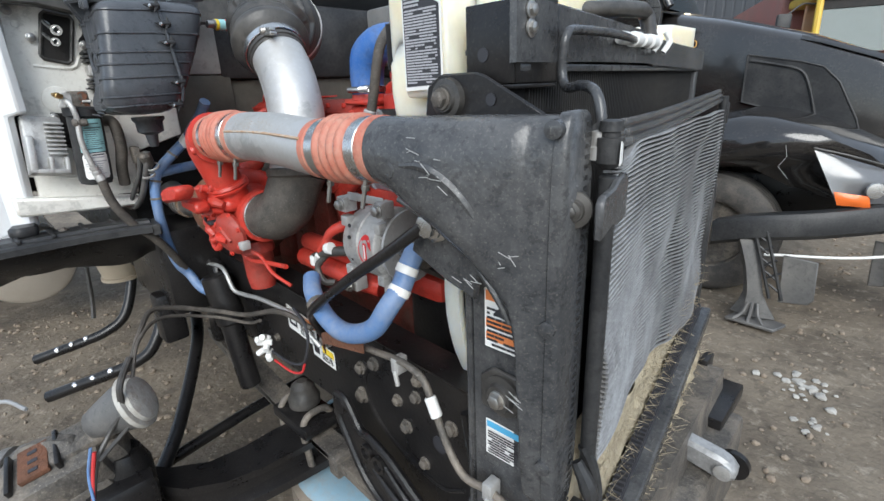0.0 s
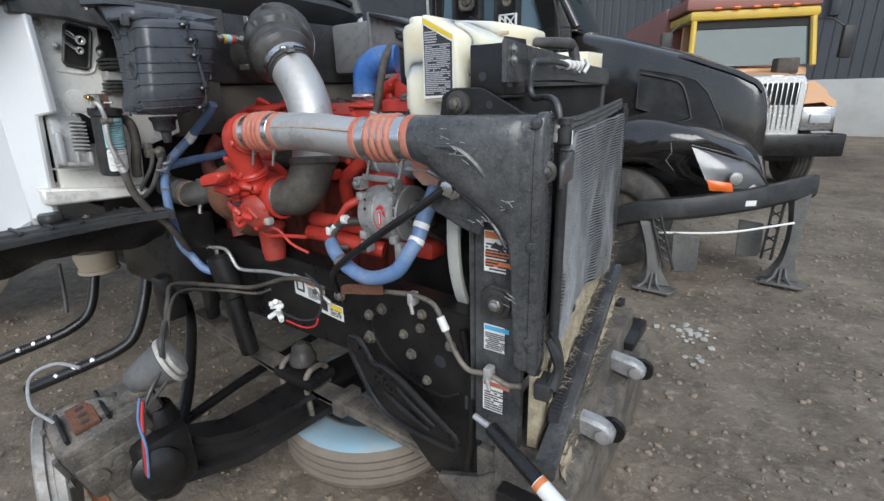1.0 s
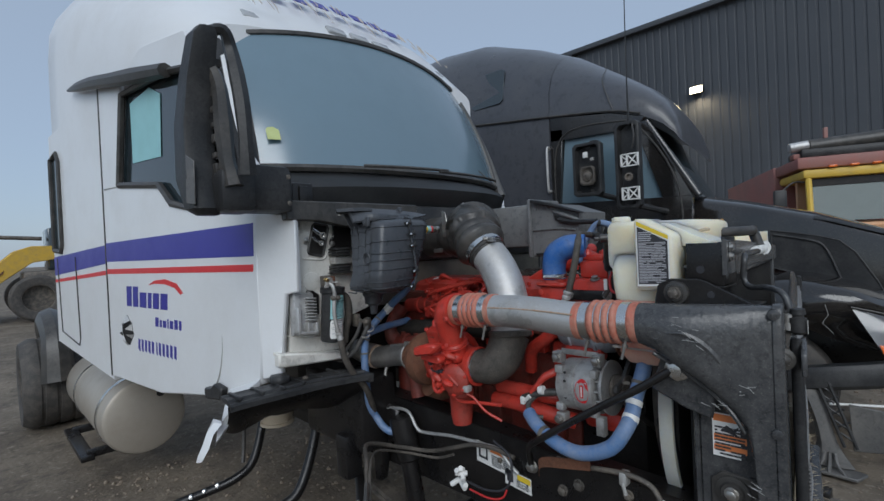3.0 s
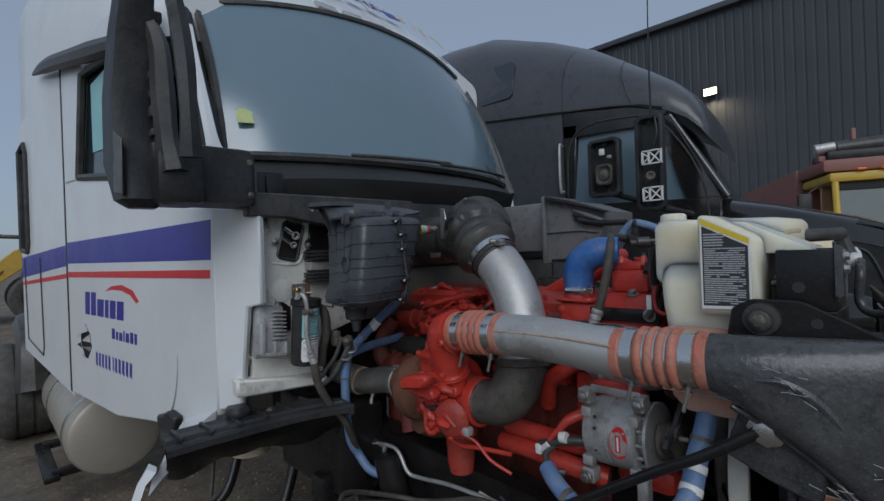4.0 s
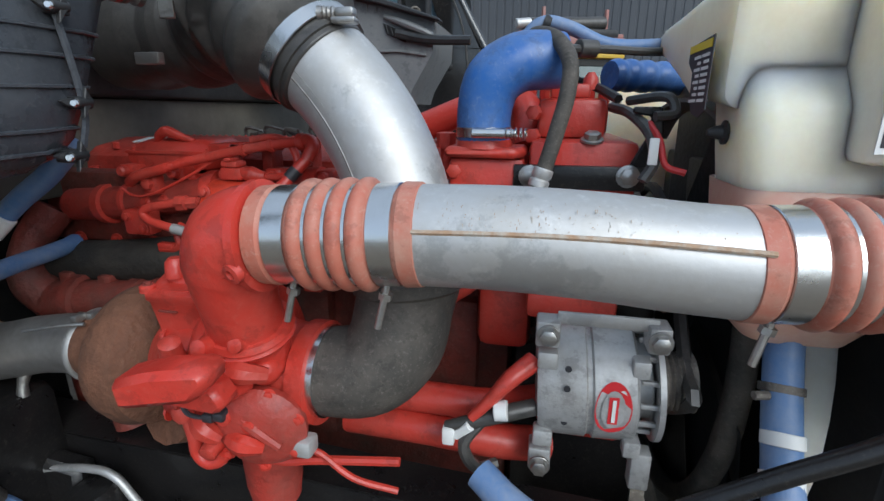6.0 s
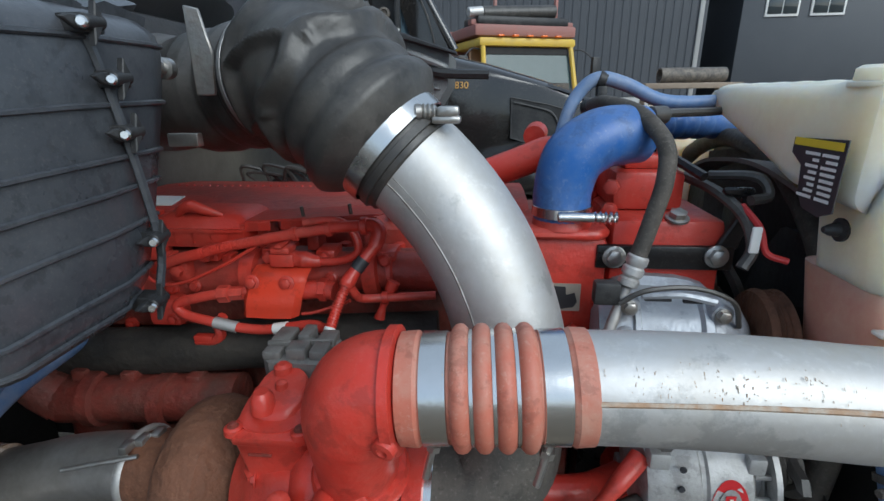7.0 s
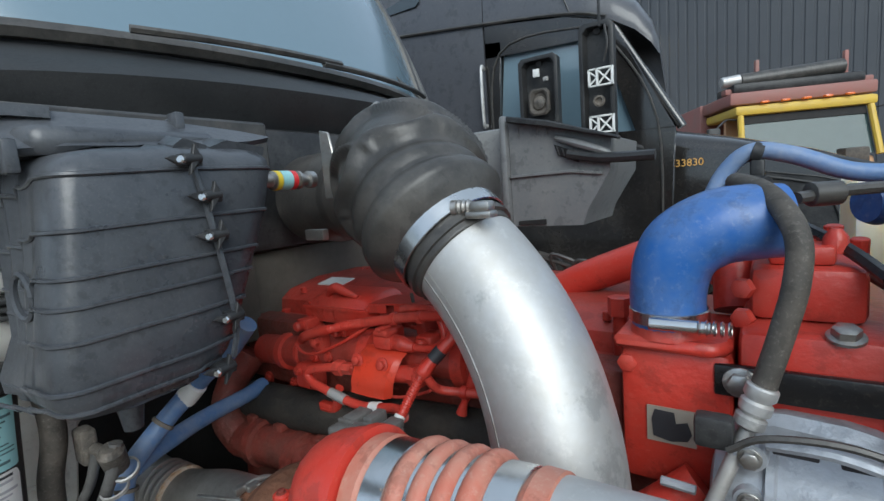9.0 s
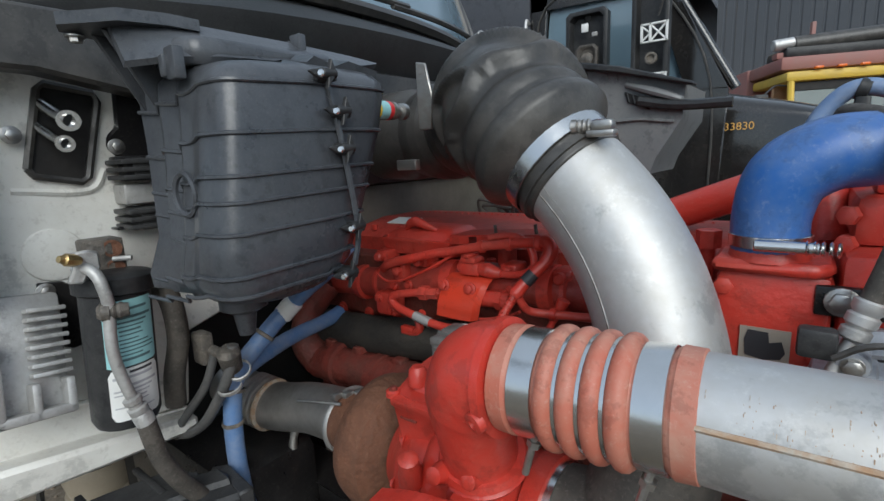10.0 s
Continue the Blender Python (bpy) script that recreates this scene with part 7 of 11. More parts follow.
    lathe(b, (-1.352, 0.752, 1.315), (0.02, 0, -1), [(0, 0.045), (0.02, 0.056), (0.035, 0.056), (0.045, 0.048), (0.12, 0.046), (0.16, 0.040)], 22)
    part("oil_drain", b, "red_dull", eng)
    b = bmesh.new()
    lathe(b, (-1.402, 0.640, 1.392), (0.3, 0, -1), [(-0.014, 0.006), (-0.008, 0.015), (0.004, 0.018), (0.014, 0.014)], 14)
    tube(b, [(-1.398, 0.640, 1.378), (-1.391, 0.638, 1.350), (-1.390, 0.638, 1.325), (-1.376, 0.638, 1.311), (-1.358, 0.640, 1.315), (-1.348, 0.642, 1.328)], 0.0095, 10, 6)
    part("oil_line", b, "redpipe", eng)
    b = bmesh.new()
    tube(b, [(-1.35, 0.70, 1.292), (-1.335, 0.71, 1.268), (-1.30, 0.715, 1.262), (-1.245, 0.72, 1.270), (-1.12, 0.73, 1.281)], 0.0072, 8)
    part("oil_line", b, "redpipe", eng)
    b = bmesh.new()
    tube(b, [(-1.27, 0.70, 1.305), (-1.244, 0.715, 1.288), (-1.192, 0.72, 1.246), (-1.128, 0.74, 1.216)], 0.0055, 8)
    part("oil_line", b, "redpipe", eng)
    part("vane_wire", shape(tube, [(-1.40, 0.632, 1.42), (-1.385, 0.625, 1.40), (-1.365, 0.626, 1.395), (-1.34, 0.628, 1.398)], 0.0035, 6), "ink", eng)
    for x, z in ((-1.395, 1.425), (-1.352, 1.398), (-1.335, 1.402)):
        part("vane_clip", shape(box, (x - 0.008, 0.620, z - 0.007), (x + 0.008, 0.640, z + 0.006), 0.003), "ink", eng)
    # actuator: square body, stepped lid that climbs to the back, nubs and ears
    b = bmesh.new()
    ring_faces(b, [[(x0, y0 + c, z), (x0 + c, y0, z), (x1 - c, y0, z), (x1, y0 + c, z), (x1, y1 - c, z), (x1 - c, y1, z), (x0 + c, y1, z), (x0, y1 - c, z)] for x0, x1, y0, y1, c, z in ((-1.466, -1.390, 0.692, 0.775, 0.010, 1.468), (-1.474, -1.384, 0.682, 0.780, 0.010, 1.474), (-1.474, -1.384, 0.682, 0.780, 0.010, 1.481), (-1.470, -1.388, 0.685, 0.778, 0.010, 1.484), (-1.479, -1.384, 0.682, 0.782, 0.010, 1.530), (-1.484, -1.381, 0.679, 0.785, 0.011, 1.534), (-1.484, -1.381, 0.679, 0.785, 0.011, 1.544), (-1.480, -1.385, 0.684, 0.781, 0.012, 1.548))])
    ac = part("actuator", b, "redpipe", eng, "bright red turbo actuator")
    b = bmesh.new()
    ring_faces(b, [[(-1.434 + r * math.copysign(abs(math.cos(a)) ** 0.75, math.cos(a)), cy + 1.05 * r * math.copysign(abs(math.sin(a)) ** 0.75, math.sin(a)), z + tilt * math.sin(a) * r) for a in (2 * math.pi * k / 32 for k in range(32))] for r, cy, z, tilt in ((0.046, 0.733, 1.546, 0.0), (0.046, 0.733, 1.554, 0.1), (0.043, 0.735, 1.560, 0.25), (0.035, 0.740, 1.563, 0.3), (0.034, 0.741, 1.571, 0.35), (0.031, 0.743, 1.575, 0.35), (0.012, 0.743, 1.578, 0.35))])
    part("actuator_lid", b, "redpipe", ac)
    part("lid_nub", shape(lathe, (-1.446, 0.714, 1.560), (0, 0, 1), [(0, 0.016), (0.022, 0.014), (0.028, 0.009)], 14), "redpipe", ac)
    part("lid_nub", shape(lathe, (-1.440, 0.768, 1.568), (0, 0, 1), [(0, 0.013), (0.024, 0.012), (0.028, 0.007)], 14), "redpipe", ac)
    part("lid_nub", shape(lathe, (-1.432, 0.742, 1.574), (0, 0, 1), [(0, 0.009), (0.010, 0.008), (0.013, 0.004)], 12), "redpipe", ac)
    for x, y in ((-1.476, 0.690), (-1.390, 0.690), (-1.390, 0.772), (-1.476, 0.772)):
        ear = part("lid_ear", shape(lathe, (x, y, 1.543), (0, 0, 1), [(0, 0.012), (0.008, 0.0115), (0.010, 0.009)], 12), "redpipe", ac)
        part("ear_screw", shape(hexbolt, (x, y, 1.552), (0, 0, 1), 0.0055, 1.3), "red_grime_shade", ear)
    part("data_mark", shape(box, (-1.456, 0.6795, 1.517), (-1.426, 0.6835, 1.520), 0.0005), "red_grime_shade", ac)
    part("actuator_neck", shape(tube, [(-1.40, 0.775, 1.53), (-1.385, 0.80, 1.55), (-1.388, 0.815, 1.575)], [0.028, 0.032, 0.036], 14, 5), "redpipe", ac)
    part("drive_stub", shape(lathe, (-1.43, 0.728, 1.470), (0, 0, -1), [(0, 0.026), (0.03, 0.024), (0.05, 0.030), (0.08, 0.030)], 18), "red_dull", ac)
    b = bmesh.new()
    ring_faces(b, [[(-1.428 + sx * (hx - c), 0.815 + sy * (hy - c2), z) for sx, sy, c, c2 in ((-1, -1, 0.012, 0), (1, -1, 0.012, 0), (1, -1, 0, 0.012), (1, 1, 0, 0.012), (1, 1, 0.012, 0), (-1, 1, 0.012, 0), (-1, 1, 0, 0.012), (-1, -1, 0, 0.012))] for hx, hy, z in ((0.044, 0.038, 1.560), (0.048, 0.041, 1.566), (0.048, 0.041, 1.592), (0.045, 0.038, 1.595))])
    cc = part("connector_cap", b, "grey_plastic", eng, "grey ribbed connector cap")
    for x0, x1, y0, y1, z1 in ((-1.474, -1.448, 0.778, 0.800, 1.606), (-1.440, -1.412, 0.778, 0.806, 1.612), (-1.408, -1.384, 0.780, 0.812, 1.608), (-1.474, -1.446, 0.808, 0.850, 1.610), (-1.436, -1.418, 0.815, 0.852, 1.614), (-1.410, -1.384, 0.820, 0.852, 1.606)):
        part("cap_pad", shape(box, (x0, y0, 1.592), (x1, y1, z1), 0.003), "grey_plastic", cc)
    part("cap_rib", shape(prism, [(-1.476, 0.802), (-1.446, 0.803), (-1.414, 0.811), (-1.382, 0.814), (-1.382, 0.818), (-1.416, 0.816), (-1.447, 0.808), (-1.476, 0.807)], (0, 0, 1.592), (1, 0, 0), (0, 1, 0), 0.017, 0.001), "grey_plastic", cc)
    # charge pipe elbow
    b = bmesh.new()
    lathe(b, (-1.264, 0.648, 1.648), (1, 0.0, 0.06), [(0, 0.052), (0.002, 0.067), (0.012, 0.067), (0.014, 0.055)], 32)
    tube(b, [(-1.257, 0.648, 1.649), (-1.272, 0.648, 1.648), (-1.290, 0.649, 1.638), (-1.305, 0.653, 1.610), (-1.312, 0.664, 1.56), (-1.318, 0.70, 1.45)], [0.060, 0.061, 0.062, 0.059, 0.050, 0.048], 28, 7)
    lathe(b, (-1.258, 0.592, 1.622), (-0.3, -1, -0.3), [(0, 0.013), (0.008, 0.012), (0.009, 0.006), (0.004, 0.005)], 14)
    prism(b, [(-1.300, 1.630), (-1.262, 1.636), (-1.248, 1.630), (-1.248, 1.612), (-1.285, 1.606)], (0, 0.594, 0), (1, 0, 0), (0, 0, 1), -0.03, 0.005)
    lathe(b, (-1.314, 0.684, 1.505), (0.05, -0.30, 1), [(-0.014, 0.046), (-0.012, 0.056), (-0.004, 0.060), (0.0, 0.054), (0.004, 0.060), (0.012, 0.056), (0.014, 0.046)], 32)
    part("charge_elbow", b, "redpipe", eng, "red cast charge-air elbow")
    # bellows hoses
    def bellows(a, c, name_label):
        o, e = Vector(a), Vector(c)
        d = e - o
        L = d.length
        n = 4
        prof = [(0, 0.054), (0.002, 0.0585), (L * 0.10, 0.0595), (L * 0.12, 0.0565), (L * 0.27, 0.0565)]
        step = (L * 0.46) / n
        for k in range(n):
            s = L * 0.27 + k * step
            prof += [(s + step * 0.06, 0.057), (s + step * 0.14, 0.061), (s + step * 0.30, 0.0645), (s + step * 0.5, 0.0655), (s + step * 0.70, 0.0645), (s + step * 0.86, 0.061), (s + step * 0.94, 0.057)]
        prof += [(L * 0.73, 0.0565), (L * 0.88, 0.0565), (L * 0.90, 0.0595), (L - 0.002, 0.0585), (L, 0.054)]
        hose = part("bellows_hose", shape(lathe, o, d, prof, 40), "silicone", eng, name_label)
        u = d.normalized()
        for f0, f1 in ((0.125, 0.265), (0.735, 0.875)):
            part("band_clamp", shape(lathe, o + d * f0, u, [(0, 0.0572), (0.001, 0.0585), ((f1 - f0) * L - 0.001, 0.0585), ((f1 - f0) * L, 0.0572)], 40, False), "steel", hose, "bright steel band clamp")
        for k in range(1, n):
            part("wire_ring", shape(lathe, o + d * 0.27 + u * (k * step), u, [(-0.002, 0.0575), (-0.0018, 0.0595), (0.0018, 0.0595), (0.002, 0.0575)], 36, False), "steel", hose)
        for f, s in ((0.19, 0.0), (0.80, 0.01)):
            q = o + d * f + Vector((0, -0.012 - s, -0.06))
            b = bmesh.new()
            cyl(b, q + Vector((0, 0, 0.008)), q + Vector((-0.012, -0.004, -0.045)), 0.0042, 8)
            lathe(b, q + Vector((-0.0015, 0, -0.002)), (-0.25, 0, -1), [(0, 0.008), (0.008, 0.008)], 6)
            part("clamp_bolt", b, "zinc", hose)
    bellows((-1.251, 0.648, 1.650), (-1.058, 0.652, 1.660), "red silicone bellows hose with steel clamps")
    bellows((-0.740, 0.658, 1.647), (-0.542, 0.666, 1.655), "dusty red silicone bellows hose with steel clamps")
    # aluminium pipe between them
    b = bmesh.new()
    tube(b, [(-1.075, 0.652, 1.659), (-0.98, 0.652, 1.661), (-0.88, 0.653, 1.658), (-0.80, 0.656, 1.651), (-0.73, 0.658, 1.647)], 0.0565, 36, 6)
    cp = part("charge_pipe", b, "alu", eng, "dull aluminium charge-air pipe with a rusty seam")
    seam = [(-1.06 + 0.066 * i, 0.5985 + 0.0012 * i - 0.0010 * math.sin(i * 0.6), 1.676 + 0.0045 * math.sin(i * 0.63) - 0.0022 * i * 0.3) for i in range(6)]
    part("seam", shape(tube, seam, 0.0030, 6, 5), "seam_rust", cp, "rusty weld seam")
    b = bmesh.new()
    rnd = random.Random(31)
    for _ in range(150):
        x, a = rnd.gauss(-0.97, 0.07) if rnd.random() < 0.6 else rnd.uniform(-1.04, -0.76), rnd.gauss(0.62, 0.16)
        cz = 1.661 if x < -0.88 else lerp(1.658, 1.649, (x + 0.88) / 0.12)
        q = Vector((x, 0.6525 - 0.0567 * math.cos(a), cz + 0.0567 * math.sin(a)))
        w, h = rnd.uniform(0.00015, 0.0004), 0.0004 + 0.0016 * rnd.random() ** 3
        box(b, (-w, -0.0002, -h), (w, 0.0002, h), 0.0, Matrix.Translation(q) @ Euler((-a, 0, 0)).to_matrix().to_4x4())
    tagged(part("pitting", b, "seam_rust", cp, "fine rusty pits and nicks"), kind="stuff")
    # rubber elbow from compressor up to the intake pipe
    b = bmesh.new()
    tube(b, [(-1.252, 0.748, 1.413), (-1.22, 0.748, 1.414), (-1.170, 0.754, 1.422), (-1.136, 0.774, 1.458), (-1.127, 0.796, 1.51), (-1.122, 0.81, 1.545)], [0.066, 0.067, 0.070, 0.074, 0.074, 0.077], 28, 6)
    lathe(b, (-1.122, 0.809, 1.53), (-0.1, 0.1, 1), [(0, 0.078), (0.006, 0.086), (0.022, 0.086), (0.028, 0.078)], 30, False)
    el = part("inlet_elbow", b, "rubber_grey", eng, "dusty grey rubber inlet elbow")
    part("band_clamp", shape(lathe, (-1.246, 0.748, 1.413), (1, 0, 0), [(0, 0.067), (0.001, 0.0695), (0.016, 0.0695), (0.017, 0.067)], 34, False), "steel", el)
    # bright intake pipe
    b = bmesh.new()
    pts = [(-1.122, 0.81, 1.545), (-1.128, 0.825, 1.60), (-1.143, 0.84, 1.66), (-1.170, 0.855, 1.725), (-1.208, 0.868, 1.785), (-1.255, 0.878, 1.838), (-1.30, 0.885, 1.875)]
    tube(b, pts, 0.077, 40, 7)
    ip = part("intake_pipe", b, "alu", eng, "bright aluminium intake pipe, scuffed")
    b = bmesh.new()
    seam = []
    for i, p in enumerate(pts):
        dd = (Vector(pts[min(i + 1, 6)]) - Vector(pts[max(i - 1, 0)])).normalized()
        q = Vector((-0.40, -0.90, 0.02))
        seam.append(Vector(p) + (q - dd * q.dot(dd)).normalized() * 0.0747)
    for k, off in enumerate((-0.006, 0.006)):
        tube(b, [p + Vector((off * 0.8, -off * 0.25, off * 0.5)) for p in seam], 0.0024, 6, 8)
    part("weld_seam", b, "seam_alu", ip, "double rolled seam")
    b = bmesh.new()
    rnd = random.Random(44)
    fine = spline(seam, 14)
    for p in fine[::2]:
        lathe(b, p + Vector((rnd.uniform(-0.002, 0.002), 0.001, 0)), (-0.40, -0.90, 0.02), [(0, 0.0045), (0.0012, 0.004), (0.002, 0.002)], 7)
    tagged(part("seam_bead", b, "seam_alu", ip), kind="stuff")
    # black rubber hump hose up to the air box
    d = Vector((-0.7, 0.12, 0.62)).normalized()
    b = bmesh.new()
    path = [(-1.268, 0.88, 1.848), (-1.31, 0.888, 1.885), (-1.352, 0.90, 1.922), (-1.398, 0.935, 1.958), (-1.450, 0.99, 1.975), (-1.505, 1.055, 1.972), (-1.58, 1.105, 1.962), (-1.70, 1.15, 1.95), (-1.92, 1.19, 1.95)]
    rr = [0.080, 0.081, 0.082, 0.084, 0.100, 0.113, 0.112, 0.101, 0.108, 0.103, 0.113, 0.119, 0.121, 0.121, 0.121, 0.121, 0.121, 0.120, 0.119, 0.117, 0.113, 0.112, 0.112, 0.104, 0.112, 0.112, 0.103, 0.112, 0.112, 0.103, 0.112, 0.112, 0.112]
    sp = spline(path, 8)
    dense = spline(path, 28)
    far = [0.0]
    for p, q in zip(dense, dense[1:]):
        far.append(far[-1] + (q - p).length)
    n, rows, fine, share = 200, [], [], []
    for i in range(n):
        want = far[-1] * i / (n - 1)
        j = max(k for k in range(len(dense) - 1) if far[k] <= want + 1e-9)
        g = min(1.0, (want - far[j]) / max(1e-6, far[j + 1] - far[j]))
        fine.append(dense[j].lerp(dense[j + 1], g))
        share.append((j + g) / (len(dense) - 1))
    ridge_a, ridge_b = (far[-1] * min(range(n), key=lambda k: abs(share[k] - f)) / (n - 1) for f in (0.316, 0.474))
    for i, p in enumerate(fine):
        dd = (fine[min(i + 14, n - 1)] - fine[max(i - 14, 0)]).normalized()
        u = Vector((0.0, 0.15, 1.0))
        u = (u - dd * u.dot(dd)).normalized()
        w = dd.cross(u)
        f = share[i]
        g = f * (len(rr) - 1)
        j = min(int(g), len(rr) - 2)
        r0, row = lerp(rr[j], rr[j + 1], g - j), []
        near = min(1.0, max(0.0, (0.125 - abs(f - 0.395)) / 0.035))
        for k in range(150):
            a = 2 * math.pi * k / 150
            wave = 0.006 * math.sin(a * 6 + 0.5)
            at = far[-1] * i / (n - 1)
            ring = min(abs(at - ridge_a - wave), abs(at - ridge_b + wave))
            c = ((a + (f - 0.395) * 4.5) / (2 * math.pi) * 6 + 0.2) % 1
            bar = min(c, 1 - c) * 2 * math.pi * r0 / 6
            inside = 1.0 if 0.31 < f < 0.48 else 0.0
            lift = max(math.exp(-(ring / 0.010) ** 2), inside * math.exp(-(bar / 0.0085) ** 2))
            row.append(p + (u * math.cos(a) + w * math.sin(a)) * (r0 + near * (0.017 * lift - 0.009)))
        rows.append(row)
    bmesh.ops.delete(b, geom=b.verts[:], context="VERTS")
    ring_faces(b, rows)
    ho = part("intake_hose", b, "rubber", eng, "black moulded rubber intake hose with sunk pockets", 88)
    cl = bmesh.new()
    c0 = Vector((-1.298, 0.886, 1.874))
    lathe(cl, c0, d, [(-0.013, 0.0865), (-0.012, 0.0885), (0.012, 0.0895), (0.013, 0.0875)], 40, False)
    clamp = part("band_clamp", cl, "steel", ho, "bright steel worm clamp")
    part("lip", shape(lathe, Vector((-1.284, 0.884, 1.862)), d, [(-0.012, 0.078), (-0.010, 0.0855), (0.0, 0.0855), (0.002, 0.080)], 40, False), "rubber", ho)
    b = bmesh.new()
    sc = Vector((-1.238, 0.836, 1.922))
    sd = Vector((0.9, 0.22, 0.0)).normalized()
    lathe(b, sc - sd * 0.020, sd, [(0, 0.006), (0.001, 0.010), (0.008, 0.010), (0.009, 0.0085), (0.011, 0.0105), (0.014, 0.0085), (0.017, 0.0105), (0.020, 0.0085), (0.023, 0.0105), (0.026, 0.0085), (0.028, 0.006)], 12)
    box(b, sc + Vector((0.002, -0.010, -0.014)), sc + Vector((0.038, 0.012, -0.005)), 0.003)
    box(b, sc + Vector((0.008, -0.009, -0.006)), sc + Vector((0.036, 0.010, 0.007)), 0.004)
    part("worm_screw", b, "zinc", clamp)
    k = 40
    ring_at, ring_dir = sp[k], (sp[k + 1] - sp[k - 1]).normalized()
    f = k / (len(sp) - 1) * (len(rr) - 1)
    rad = lerp(rr[int(f)], rr[int(f) + 1], f - int(f)) + 0.001
    part("band_clamp", shape(lathe, ring_at, ring_dir, [(-0.008, rad), (-0.007, rad + 0.003), (0.007, rad + 0.003), (0.008, rad)], 40, False), "alu", ho)
    part("worm_screw", shape(cyl, (-1.49, 0.95, 2.078), (-1.455, 0.94, 2.088), 0.010, 12), "zinc", ho)
    # exhaust outlet
    b = bmesh.new()
    tube(b, [(-1.690, 0.780, 1.389), (-1.75, 0.783, 1.384), (-1.82, 0.783, 1.374), (-1.88, 0.777, 1.360), (-1.94, 0.766, 1.352), (-2.00, 0.756, 1.358), (-2.09, 0.745, 1.38)], [0.055, 0.054, 0.053, 0.053, 0.053, 0.052, 0.052], 32, 6)
    ex = part("exhaust_pipe", b, "exhaust", eng, "stained steel exhaust outlet pipe")
    for k in range(4):
        c = Vector((-1.945 - 0.017 * k, 0.765 - 0.003 * k, 1.352 + 0.002 * k))
        part("corrugation", shape(lathe, c, (-1, -0.16, 0.10), [(-0.006, 0.053), (-0.003, 0.060), (0.003, 0.060), (0.006, 0.053)], 32, False), "exhaust" if k else "seam_rust", ex)
    part("sensor_boss", shape(tube, [(-1.875, 0.775, 1.312), (-1.876, 0.766, 1.29), (-1.876, 0.762, 1.268)], [0.012, 0.009, 0.011], 10, 3), "zinc", ex)
    part("clamp_bolt", shape(tube, [(-1.66, 0.735, 1.452), (-1.70, 0.725, 1.449), (-1.765, 0.715, 1.438)], 0.0035, 8, 3), "zinc", ex)
    for k in range(3):
        part("clamp_latch", shape(box, (-1.694 + 0.012 * k, 0.738 + 0.018 * k, 1.448 - 0.002 * k), (-1.680 + 0.012 * k, 0.760 + 0.018 * k, 1.462 - 0.002 * k), 0.003), "zinc", ex)

    # thermostat and gear housings
    b = bmesh.new()
    box(b, (-1.10, 0.99, 1.52), (-0.965, 1.2, 1.715), 0.012)
    prism(b, [(-1.105, 0.975), (-0.985, 0.97), (-0.965, 0.99), (-0.965, 1.08), (-1.105, 1.08)], (0, 0, 1.715), (1, 0, 0), (0, 1, 0), 0.018, 0.006)
    lathe(b, (-1.04, 1.02, 1.73), (0, 0, 1), [(0, 0.05), (0.012, 0.048), (0.02, 0.044), (0.05, 0.044)], 26)
    for x, z in ((-0.975, 1.60), (-1.09, 1.69)):
        lathe(b, (x, 0.995, z), (0, -1, 0), [(0, 0.014), (0.008, 0.013), (0.010, 0.008)], 6)
    part("thermostat_housing", b, "redpipe", eng)
    part("data_plate", shape(prism, [(0, 0), (0.06, 0), (0.06, 0.05), (0, 0.05)], (-1.065, 0.989, 1.585), (1, 0, 0), (0, 0, 1), 0.002, 0), "tank_alu", eng, "small scratched data plate")
    b = bmesh.new()
    prism(b, [(0.008, 0.008), (0.030, 0.004), (0.050, 0.008), (0.055, 0.018), (0.050, 0.034), (0.036, 0.030), (0.034, 0.045), (0.010, 0.046), (0.006, 0.032)], (-1.065, 0.9865, 1.585), (1, 0, 0), (0, 0, 1), 0.001, 0)
    part("plate_print", b, "ink", eng)
    b = bmesh.new()
    box(b, (-0.96, 1.0, 1.60), (-0.78, 1.35, 1.745), 0.012)
    box(b, (-0.95, 1.06, 1.745), (-0.83, 1.32, 1.815), 0.012)
    box(b, (-0.93, 1.08, 1.815), (-0.86, 1.14, 1.84), 0.006)
    for x in (-0.93, -0.86):
        lathe(b, (x, 1.1, 1.83), (0, 0, 1), [(0, 0.015), (0.02, 0.013), (0.03, 0.006)], 8)
    for x, y, z in ((-0.955, 1.05, 1.79), (-0.955, 1.05, 1.75)):
        lathe(b, (x, y, z), (-0.4, -1, 0), [(0, 0.014), (0.012, 0.013), (0.014, 0.008)], 6)
    for k in range(7):
        cyl(b, (-1.0 + 0.03 * k, 1.25, 1.75), (-1.0 + 0.03 * k, 1.24, 1.83 + 0.01 * (k % 3)), 0.012, 8)
    part("gear_housing", b, "redpipe", eng)
    b = bmesh.new()
    box(b, (-0.985, 0.985, 1.665), (-0.77, 0.997, 1.705), 0.003)
    prism(b, [(-0.80, 1.70), (-0.765, 1.70), (-0.75, 1.76), (-0.755, 1.80), (-0.80, 1.80), (-0.80, 1.79), (-0.77, 1.785), (-0.775, 1.75)], (0, 1.0, 0), (1, 0, 0), (0, 0, 1), 0.012, 0.003)
    tube(b, [(-0.82, 1.02, 1.812), (-0.85, 1.1, 1.835), (-0.90, 1.2, 1.86)], 0.008, 6)
    part("bracket", b, "frame", eng, "black steel bracket")
